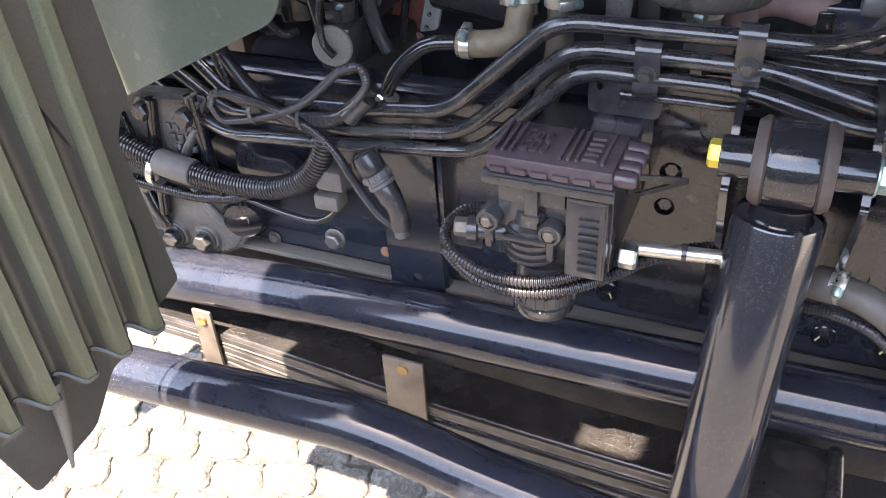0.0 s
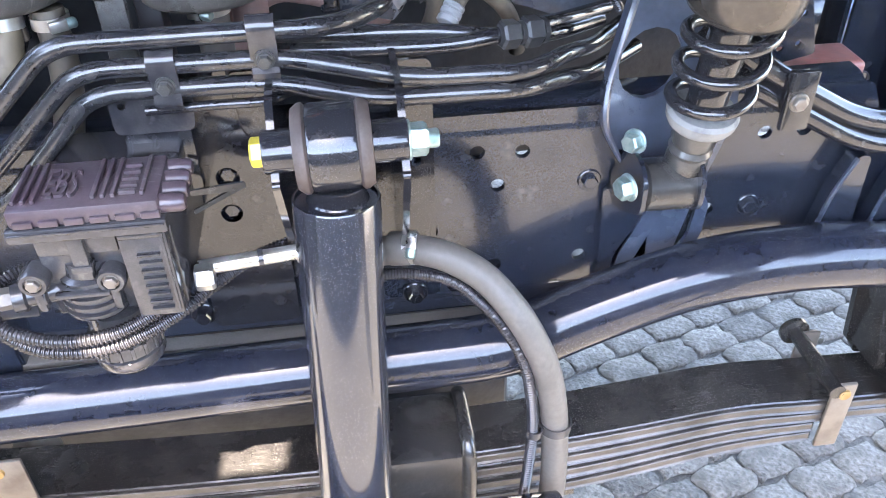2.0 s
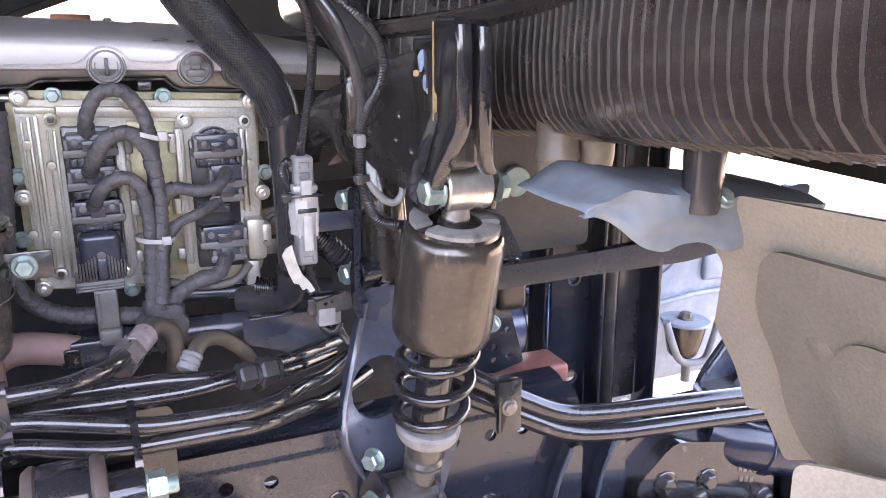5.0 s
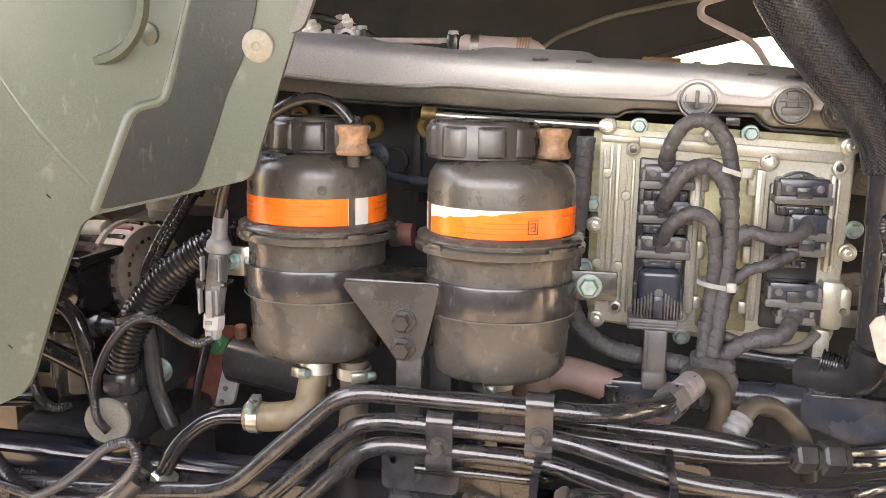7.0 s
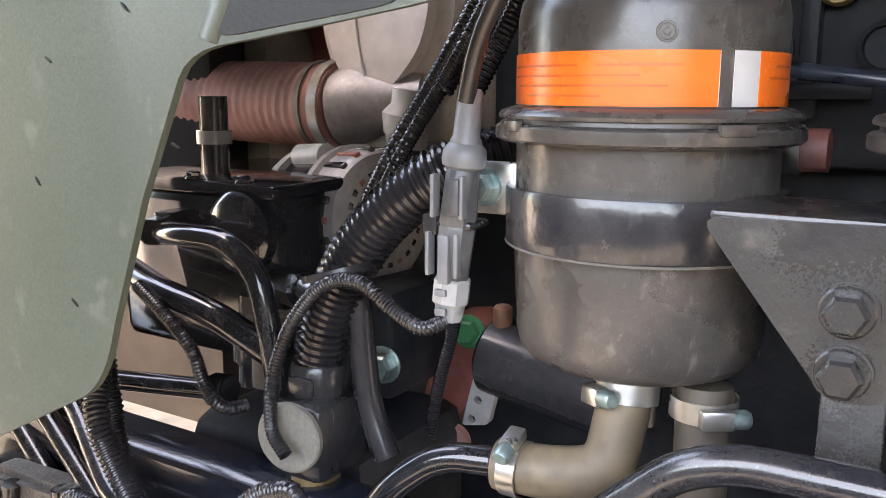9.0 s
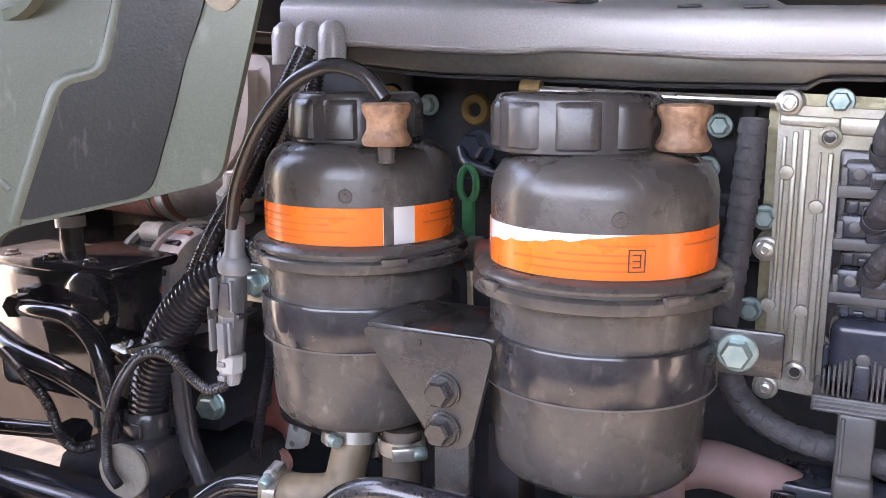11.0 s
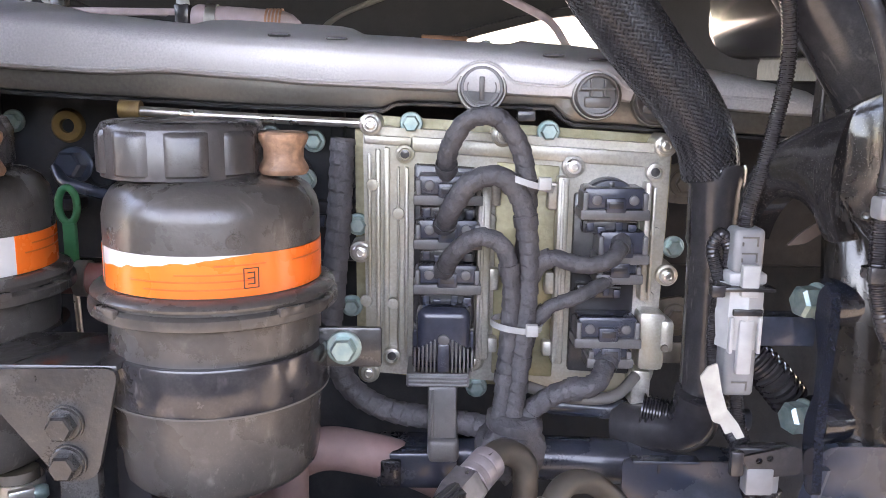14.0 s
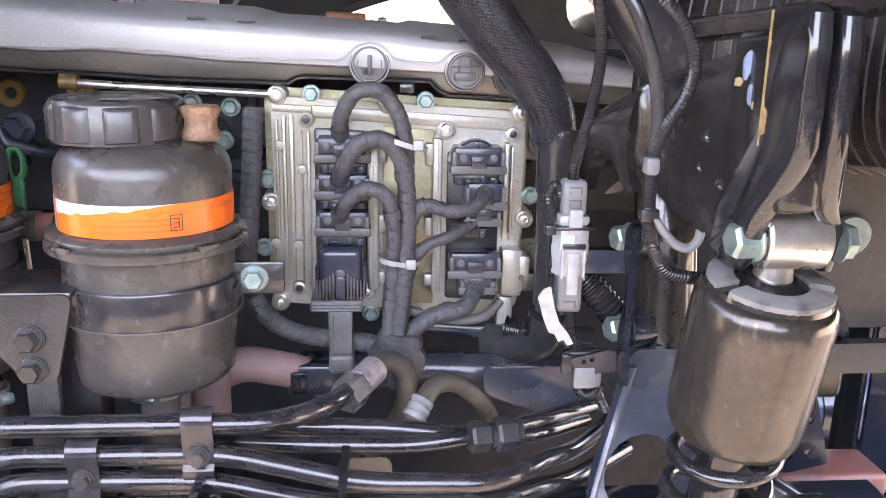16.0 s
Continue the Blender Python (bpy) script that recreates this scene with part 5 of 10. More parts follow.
    for k in range(5):
        part("cylinder_ring", band((-0.066 + 0.004 * k, 1.40, 1.611), (1, 0, -0.06), 0.0155, 0.0022, 0.0012), M_RUST, t, "brown coil ring")
    part("cylinder_band", band((-0.128, 1.40, 1.6147), (1, 0, -0.06), 0.0155, 0.012, 0.0012), M_STEEL, t)
    part("top_roller", lathe([(0.009, 0), (0.0095, 0.002), (0.0095, 0.050), (0.009, 0.052)], (0.108, 1.40, 1.592), (1, 0, -0.03), 20), M_RUST, t, "brown roller clip")
    for x in (0.087, 0.181):
        part("roller_bolt", hexbolt((x, 1.39, 1.588), (0, -0.3, 1), 0.006, 0.007), M_ZINC, t, sharp=25)
    for k, x in enumerate((-0.02, 0.03, 0.22, 0.26, 0.30)):
        part("raised_mark", block(x, x + 0.018, 1.166 + 0.004 * (k % 2), 1.178, top(x) + 0.0005, top(x) + 0.0025, 0.0006), M_PLASTIC, t, "small dark mark")
    # thin moulded rim above the lower edge, rising round the plug
    rim = [(-0.33, 1.5605), (-0.226, 1.5525), (-0.16, 1.5495), (-0.115, 1.5515), (-0.05, 1.5475), (0.024, 1.5425), (0.137, 1.541), (0.150, 1.556), (0.166, 1.5620), (0.182, 1.556), (0.192, 1.543), (0.239, 1.540), (0.25, 1.551), (0.266, 1.5570), (0.282, 1.550), (0.292, 1.538), (0.44, 1.530)]
    part("moulded_rim", sweep(rounded([(x, 1.158, z + 0.006) for x, z in rim], 0.02), 0.0014, 8), M_COVER, t)
    for x, z in ((0.166, 1.544), (0.266, 1.539), (0.318, 1.534)):
        part("plug_recess", lathe([(0.0218, -0.004), (0.0218, 0.002), (0.0210, 0.0030), (0.0200, 0.003), (0.0197, -0.002)], (x, 1.160, z), (0, -1, 0.1), 40), M_BANDALU, t)
    return t


valve_cover()


def injector_gallery():
    rng = random.Random(4)
    t = thing("fitting_cluster", (-0.40, 1.42, 1.60), "cluster of pale pipe fittings on top of the engine", "fitting")
    for k in range(14):
        c = Vector((-0.455 + 0.0105 * k + rng.uniform(-0.004, 0.004), 1.41 + rng.uniform(-0.02, 0.03), 1.612 + rng.uniform(0.0, 0.03)))
        d = Vector((rng.uniform(-0.5, 0.5), rng.uniform(-0.7, 0.1), 1))
        r = rng.uniform(0.006, 0.009)
        part("fitting", join(lathe([(r, -0.02), (r, 0.004), (r * 1.35, 0.006), (r * 1.35, 0.012), (r * 0.9, 0.014), (r * 0.9, 0.020), (r * 0.4, 0.022)], c, d, 14),
                             lathe([(r * 0.7, -0.014), (r * 0.8, 0.0), (r * 0.7, 0.014)], c + Vector((0, 0, -0.004)), (1, rng.uniform(-0.4, 0.4), 0.2), 12)),
             (M_FITTING, M_PALEPINK, M_FITTING, M_FITTING, M_BRASS)[k % 5], t)
    part("base", block(-0.47, -0.30, 1.40, 1.46, 1.585, 1.612, 0.006), M_FITTING, t)
    part("ring_port", lathe([(0.010, -0.02), (0.015, -0.018), (0.0165, 0.0), (0.015, 0.008), (0.010, 0.009), (0.009, 0.002)], (-0.325, 1.405, 1.622), (0.2, -1, 0.2), 24), M_FITTING, t, "pale ring-shaped port")
    part("dark_cap", lathe([(0.009, 0), (0.009, 0.004), (0.003, 0.005)], (-0.323, 1.397, 1.624), (0.2, -1, 0.2), 18), M_PLASTIC, t)
    single("cable", pipe([(-0.50, 1.42, 1.625), (-0.45, 1.41, 1.650), (-0.39, 1.40, 1.660), (-0.33, 1.42, 1.648), (-0.28, 1.46, 1.62)], 0.006, 0.04), M_PLASTIC, (-0.3, 1.45, 1.63), "black cable over the engine top", "cable")
    for dx, dz in ((0.0, 0.0), (-0.012, -0.016), (-0.02, 0.012)):
        single("engine_hose", pipe([(-0.66 + dx, 1.36, 1.71 + dz), (-0.60 + dx, 1.36, 1.70 + dz), (-0.52 + dx, 1.36, 1.655 + dz), (-0.485 + dx, 1.37, 1.625 + dz), (-0.465 + dx, 1.40, 1.59 + dz)], 0.009, 0.03), M_RED, (-0.5 + dx, 1.37, 1.64), "red-brown rubber hose at the engine top", "hose", "red hoses at the engine top")


injector_gallery()


def control_unit():
    t = thing("engine_control_unit", (0.2, 1.17, 1.27), "cast aluminium control unit with black plugs", "control unit")
    sh = -0.055

    def q(x, z):
        return (x, z + sh * (x - 0.2))

    def bar(x0, x1, y0, y1, z0, z1, bev=0.002):
        bm = block(x0, x1, y0, y1, z0, z1, bev)
        for v in bm.verts:
            v.co.z += sh * (v.co.x - 0.2)
        return bm

    def disc(profile, x, y, z, sides=18):
        return lathe(profile, (x, y, z + sh * (x - 0.2)), (0, -1, 0), sides)

    flange = soften([q(0.054, 1.500), q(0.060, 1.512), q(0.335, 1.512), q(0.340, 1.495), q(0.336, 1.285), q(0.322, 1.268), q(0.175, 1.266), q(0.062, 1.272), q(0.055, 1.29)], 0.010)
    part("flange_plate", plate(flange, [], 0.008, (0, 1.184, 0), (1, 0, 0), (0, 0, 1)), M_ALUDIM, t, "yellow-stained rear flange", sharp=30)
    out = soften([q(0.063, 1.503), q(0.333, 1.505), q(0.330, 1.290), q(0.318, 1.272), q(0.175, 1.278), q(0.066, 1.279)], 0.010)
    part("base_plate", plate(out, [], 0.016, (0, 1.170, 0), (1, 0, 0), (0, 0, 1)), M_ALU, t, sharp=30)
    # sunken grooves read darker between the moulded ridges
    for x0, x1, z0, z1 in ((0.0675, 0.0705, 1.345, 1.480), (0.0745, 0.0785, 1.300, 1.484), (0.0815, 0.0865, 1.305, 1.486), (0.0935, 0.0955, 1.300, 1.470), (0.1000, 0.1035, 1.292, 1.470)):
        part("ridge", bar(x0, x1, 1.1475, 1.156, z0, z1, 0.0012), M_ALU, t)
    part("ridge_shelf", bar(0.064, 0.106, 1.1505, 1.156, 1.488, 1.496, 0.002), M_ALU, t)
    part("top_web", bar(0.106, 0.322, 1.1500, 1.156, 1.484, 1.497, 0.002), M_ALU, t)
    for x, z in ((0.072, 1.453), (0.0945, 1.429), (0.066, 1.348), (0.090, 1.347), (0.175, 1.4295), (0.1725, 1.349), (0.2385, 1.430), (0.2330, 1.348), (0.3215, 1.427), (0.3190, 1.3685)):
        part("rivet_boss", disc([(0.0056, 0), (0.0050, 0.0025), (0.0015, 0.003)], x, 1.148, z, 16), M_ALU, t)
    for x, z in ((0.100, 1.4815), (0.089, 1.297), (0.319, 1.4805), (0.312, 1.293)):
        rb = part("screw_boss", disc([(0.0085, 0), (0.0080, 0.009), (0.0055, 0.010), (0.0048, 0.006), (0.001, 0.006)], x, 1.155, z, 22), M_ALU, t)
        part("hole", disc([(0.0040, 0), (0.001, 0.0005)], x, 1.1485, z, 14), M_PLASTIC, rb)
    # yellowed middle panel between two stepped strips
    part("recess", bar(0.180, 0.236, 1.1525, 1.156, 1.285, 1.480, 0.002), M_ALUDIM, t, "yellowish recessed middle panel")
    for xa, xb, s2 in ((0.164, 0.176, 1), (0.233, 0.243, -1)):
        st = part("strip", bar(xa, xb, 1.139, 1.156, 1.302, 1.472, 0.0025), M_ALU, t)
        part("strip_edge", bar(xa + 0.003, xa + 0.006, 1.1372, 1.140, 1.304, 1.470, 0.001), M_ALU, st)
        for z0, z1 in ((1.442, 1.466), (1.366, 1.386), (1.308, 1.322)):
            x0 = xb if s2 > 0 else xa - 0.007
            part("strip_tab", bar(x0 - 0.001, x0 + 0.008, 1.143, 1.156, z0, z1, 0.002), M_ALU, st)
    part("side_ridge", bar(0.3095, 0.3150, 1.139, 1.156, 1.366, 1.472, 0.002), M_ALU, t)
    part("side_ridge", bar(0.3175, 0.3205, 1.144, 1.156, 1.366, 1.468, 0.001), M_ALU, t)
    eb = part("end_block", bar(0.309, 0.333, 1.132, 1.160, 1.304, 1.358, 0.005), M_ALU, t)
    part("end_step", bar(0.328, 0.340, 1.130, 1.158, 1.322, 1.352, 0.004), M_ALU, eb)
    part("end_screw", disc([(0.0035, 0), (0.003, 0.002)], 0.331, 1.127, 1.328, 12), M_DULL, eb)
    part("end_foot", bar(0.306, 0.324, 1.138, 1.168, 1.266, 1.302, 0.004), M_ALU, t)
    # small ring-head screws and blue-green bolts round the edge
    for x, z in ((0.070, 1.505), (0.185, 1.503), (0.327, 1.504), (0.247, 1.4806), (0.061, 1.392), (0.068, 1.280), (0.335, 1.389), (0.163, 1.297), (0.315, 1.279)):
        zz = z + sh * (x - 0.2)
        sp = part("spacer", lathe([(0.0105, 0), (0.0098, 0.031), (0.0085, 0.032)], (x, 1.180, zz), (0, -1, 0), 20), M_ALU, t)
        part("screw", lathe([(0.0072, 0), (0.0072, 0.002), (0.0060, 0.003), (0.0050, 0.003), (0.0046, 0.0055), (0.0030, 0.0060), (0.0026, 0.004), (0.001, 0.004)], (x, 1.1485, zz), (0, -1, 0), 18), M_STEEL, sp, sharp=25)
    for x, z in ((0.105, 1.508), (0.225, 1.509), (0.058, 1.4155), (0.341, 1.414), (0.352, 1.490), (0.167, 1.270), (0.292, 1.268), (0.052, 1.34)):
        bolt((x, 1.158, z + sh * (x - 0.2)), (0, -1, 0), t, 0.0075, 0.011, M_ZINC, label="blue-green zinc bolt")
    # dark plug wells
    part("plug_well", bar(0.108, 0.163, 1.1475, 1.156, 1.300, 1.474, 0.003), M_PLASTIC, t, "black plug carrier")
    part("plug_well", bar(0.249, 0.306, 1.1475, 1.156, 1.294, 1.458, 0.003), M_PLASTIC, t, "black plug carrier")
    dome = part("socket", disc([(0.0262, 0), (0.0262, 0.020), (0.0245, 0.023), (0.021, 0.0235), (0.004, 0.0235)], 0.2785, 1.158, 1.4475, 36), M_PLUG, t, "round-topped blue-black socket")
    part("dome_hole", disc([(0.0028, 0), (0.001, 0.0006)], 0.2785, 1.1345, 1.4685, 12), M_PLASTIC, dome)

    def plug(cx, z, w, h=0.017, windows=True):
        """A plug body over a wide pale lever bar, with a caged latch under it."""
        z += sh * (cx - 0.2)
        p = part("plug", block(cx - w, cx + w, 1.122, 1.155, z + 0.004, z + 0.004 + h, 0.0028), M_PLUG, t, "blue-black plastic cable plug")
        part("lever_bar", block(cx - w - 0.004, cx + w + 0.004, 1.118, 1.148, z - 0.0045, z + 0.0045, 0.0015), M_LEVER, p, "dusty grey lever bar")
        part("latch", block(cx - 0.0085, cx + 0.0085, 1.1165, 1.124, z + 0.0020, z + 0.0145, 0.0014), M_PLUG, p)
        part("latch_slot", block(cx - 0.006, cx + 0.006, 1.1155, 1.118, z + 0.0060, z + 0.0118, 0.0006), M_PLASTIC, p)
        for s2 in (-1, 1):
            part("side_ear", block(cx + s2 * w - 0.0022, cx + s2 * w + 0.0022, 1.119, 1.146, z - 0.002, z + h, 0.001), M_LEVER, p, "dusty grey lever bar")
            if windows:
                part("latch_window", lathe([(0.0042, 0), (0.0042, 0.003), (0.003, 0.0035)], (cx + s2 * w * 0.62, 1.1225, z + 0.0125), (0, -1, 0), 14), M_LEVER, p)
        return p

    def cage(cx, z, w):
        """The dark slotted part of a socket between two plugs."""
        z += sh * (cx - 0.2)
        c = part("latch_cage", block(cx - w, cx + w, 1.134, 1.150, z - 0.006, z + 0.006, 0.002), M_PLASTIC, t, "black latch cage")
        for x0, x1, z0, z1 in ((-0.9, -0.62, -0.004, 0.005), (-0.5, -0.2, -0.005, 0.001), (0.15, 0.42, -0.003, 0.005), (0.6, 0.92, -0.005, 0.003)):
            part("pin", block(cx + x0 * w, cx + x1 * w, 1.130, 1.138, z + z0, z + z1, 0.0012), M_PLUG, c)
        part("wire", sweep([(cx - 0.95 * w, 1.130, z + 0.004), (cx - 0.3 * w, 1.1285, z + 0.0065), (cx + 0.9 * w, 1.130, z + 0.005)], 0.0008, 6), M_LEVER, c)

    for z in (1.4475, 1.4095, 1.3700):
        plug(0.138, z, 0.0255)
        cage(0.138, z - 0.0125, 0.024)
    plug(0.2795, 1.4445, 0.0255, 0.019)
    cage(0.279, 1.4320, 0.024)
    plug(0.288, 1.4065, 0.019, 0.020, False)
    plug(0.286, 1.3890, 0.0165, 0.011, False)
    cage(0.272, 1.3735, 0.020)
    plug(0.279, 1.3310, 0.0255, 0.019)
    plug(0.282, 1.3130, 0.0165, 0.011, False)
    p = part("main_plug", block(0.112, 0.159, 1.106, 1.156, 1.309, 1.360, 0.009, segs=4), M_PLUG, t, "blue-black ribbed main plug")
    part("plug_shell", block(0.1085, 0.1625, 1.116, 1.152, 1.303, 1.338, 0.003), M_PLUG, p)
    for k in range(6):
        for s2 in (-1, 1):
            xx = 0.1355 + s2 * (0.0075 + 0.0034 * k)
            part("grip_rib", block(xx - 0.0009, xx + 0.0009, 1.1025 + 0.0015 * max(0, k - 3), 1.116, 1.304, 1.333 - 0.002 * k, 0.0006), M_LEVER, p)
    part("thumb", lathe([(0.0048, 0), (0.0048, 0.003), (0.003, 0.0036)], (0.1355, 1.105, 1.333), (0, -1, 0), 16), M_LEVER, p)
    part("centre_tongue", block(0.1300, 0.1410, 1.1010, 1.110, 1.3045, 1.330, 0.002), M_PLUG, p)
    part("collar", block(0.104, 0.158, 1.102, 1.15, 1.291, 1.3035, 0.0016), M_LEVER, p)
    for k in range(3):
        part("collar_line", block(0.106, 0.156, 1.1005, 1.104, 1.293 + 0.0035 * k, 1.2944 + 0.0035 * k, 0.0004), M_GREYPLUG, p)
    return t


control_unit()


def unit_surroundings():
    for k, (x, z) in enumerate(((0.354, 1.335), (0.353, 1.461))):
        t = thing("flange_tab", (x, 1.18, z), "tan steel flange tab with a washer and bolt", "bracket", "tabs beside the control unit")
        part("tab", plate(soften([(x - 0.026, z - 0.016), (x + 0.008, z - 0.020), (x + 0.020, z), (x + 0.008, z + 0.020), (x - 0.026, z + 0.014)], 0.008), [], 0.006, (0, 1.186, 0), (1, 0, 0), (0, 0, 1)), M_CLAMPTAN, t)
        bolt((x, 1.180, z), (0, -1, 0), t, 0.0085, 0.009, M_CLAMPTAN, flange=1.5)
    t = thing("steel_strap", (0.372, 1.17, 1.34), "short bright steel strap beside the control unit", "bracket")
    part("strap", block(0.336, 0.372, 1.170, 1.174, 1.292, 1.312, 0.001), M_STEEL, t)
    single("vent_hose", pipe([(0.205, 1.12, 1.288), (0.232, 1.12, 1.279), (0.262, 1.12, 1.274), (0.290, 1.12, 1.277), (0.31, 1.14, 1.29)], 0.0052, 0.03), M_RUBBER, (0.26, 1.12, 1.275), "thin grey hose below the control unit", "hose")
    p = [(0.315, 1.13, 1.262), (0.345, 1.12, 1.258), (0.372, 1.12, 1.268), (0.382, 1.13, 1.285)]
    single("corrugated_hose", corrugated(p, 0.0150, 0.0052, 0.16, 18, 0.04), M_CONDUIT, p[1], "short black corrugated hose under the braided hose", "hose")
    t = thing("cable_clip", (0.375, 1.02, 1.255), "black plastic cable clip with a grey tag", "clip")
    part("arm", block(0.356, 0.400, 1.008, 1.022, 1.272, 1.281, 0.002), M_PLASTIC, t)
    part("jaw", block(0.360, 0.374, 1.010, 1.026, 1.256, 1.278, 0.003), M_PLASTIC, t)
    part("tag", block(0.374, 0.394, 1.012, 1.020, 1.241, 1.262, 0.003), M_GREYPLUG, t)


unit_surroundings()


def control_harness():
    runs = [
        ([(0.136, 1.13, 1.468), (0.136, 1.105, 1.495), (0.152, 1.095, 1.522), (0.177, 1.095, 1.524), (0.196, 1.10, 1.500), (0.204, 1.105, 1.462), (0.202, 1.11, 1.40), (0.196, 1.11, 1.33), (0.185, 1.11, 1.25)], 0.0105),
        ([(0.134, 1.13, 1.424), (0.138, 1.10, 1.444), (0.155, 1.09, 1.472), (0.18, 1.09, 1.478), (0.199, 1.095, 1.456), (0.207, 1.10, 1.40), (0.202, 1.10, 1.33), (0.194, 1.10, 1.25)], 0.0115),
        ([(0.133, 1.125, 1.386), (0.143, 1.095, 1.412), (0.163, 1.09, 1.428), (0.184, 1.09, 1.420), (0.192, 1.095, 1.385), (0.190, 1.10, 1.33), (0.184, 1.10, 1.25)], 0.0100),
        ([(0.288, 1.125, 1.418), (0.277, 1.10, 1.405), (0.250, 1.095, 1.400), (0.220, 1.10, 1.410), (0.206, 1.105, 1.385), (0.198, 1.11, 1.29)], 0.0095),
        ([(0.284, 1.13, 1.386), (0.25, 1.105, 1.372), (0.22, 1.105, 1.363), (0.206, 1.11, 1.33), (0.20, 1.115, 1.25)], 0.0080),
        ([(0.281, 1.125, 1.312), (0.268, 1.10, 1.294), (0.238, 1.10, 1.291), (0.212, 1.105, 1.272), (0.20, 1.11, 1.245)], 0.0120),
    ]
    def taped(pts, r):
        """A loom wound with cloth tape: stepped overlaps and a slightly uneven girth."""
        path = resample(rounded(pts, 0.04), 0.0014)
        bm = sweep(path, [r * (1.0 + 0.07 * noise.noise(p * 45)) for p in path], 20)
        for i, v in enumerate(bm.verts):
            ring, k = divmod(i, 20)
            c = path[ring]
            v.co = c + (v.co - c) * (0.94 + 0.13 * ((ring * 0.0014 / 0.011 + k / 20) % 1.0))
        return bm

    for pts, r in runs:
        lm = thing("wiring_loom", pts[0], "grey fabric-taped wiring loom from the control unit", "wiring loom", "looms of the control unit")
        part("sleeve", taped(pts, r * 0.76), M_TAPE, lm)
        way = resample(rounded(pts, 0.04), 0.0014)
        for f in (0.04, 0.42, 0.8):
            i = int(f * (len(way) - 3)) + 1
            part("tape_end", band(way[i], way[i + 1] - way[i - 1], r * 0.83, 0.009, 0.0007, 20), M_TAPE, lm, "loose tape end")
    for at, ax in (((0.203, 1.103, 1.470), (0.3, 0, 1)), ((0.197, 1.105, 1.348), (0.1, 0, 1))):
        t = thing("cable_tie", at, "white cable tie round the taped looms", "cable tie", "white cable ties")
        part("strap", band(at, ax, 0.021, 0.005, 0.0013), M_LAMPWHITE, t)
        part("lock", block(at[0] + 0.006, at[0] + 0.016, at[1] - 0.026, at[1] - 0.019, at[2] - 0.004, at[2] + 0.006, 0.001), M_LAMPWHITE, t)
    b = lathe([(0.018, 0.032), (0.024, 0.026), (0.025, 0.020), (0.024, 0.018), (0.028, 0.010), (0.029, 0.0), (0.028, -0.010), (0.024, -0.020), (0.014, -0.028), (0.004, -0.030)], (0.196, 1.105, 1.236), (0.1, 0, 1), 36)
    for v in b.verts:
        v.co += (v.co - Vector((0.196, 1.105, 1.236))) * (0.10 * math.sin(9 * math.atan2(v.co.y - 1.105, v.co.x - 0.196)) * (v.co.z < 1.25) + 0.12 * noise.noise(v.co * 70))
    single("wiring_boot", b, M_TAPE, (0.19, 1.11, 1.22), "wrinkled taped bundle below the control unit", "wiring loom")
    p = [(0.047, 1.14, 1.50), (0.045, 1.13, 1.44), (0.040, 1.13, 1.38), (0.034, 1.13, 1.32), (0.051, 1.13, 1.278), (0.086, 1.13, 1.257), (0.128, 1.13, 1.252), (0.19, 1.12, 1.245)]
    single("wiring_loom", taped(p, 0.0105), M_TAPE, (0.02, 1.17, 1.3), "grey taped loom beside the control unit", "wiring loom")
    t = thing("loom_clip", (0.133, 1.115, 1.25), "grey plastic clip hanging from the main plug", "clip")
    part("strap", block(0.1225, 0.1480, 1.104, 1.118, 1.240, 1.291, 0.003), M_LEVER, t)
    part("strap_rib", block(0.1250, 0.1280, 1.1025, 1.106, 1.244, 1.288, 0.001), M_LEVER, t)
    part("foot", block(0.1225, 0.1500, 1.098, 1.12, 1.222, 1.244, 0.005, segs=3), M_LEVER, t)


control_harness()


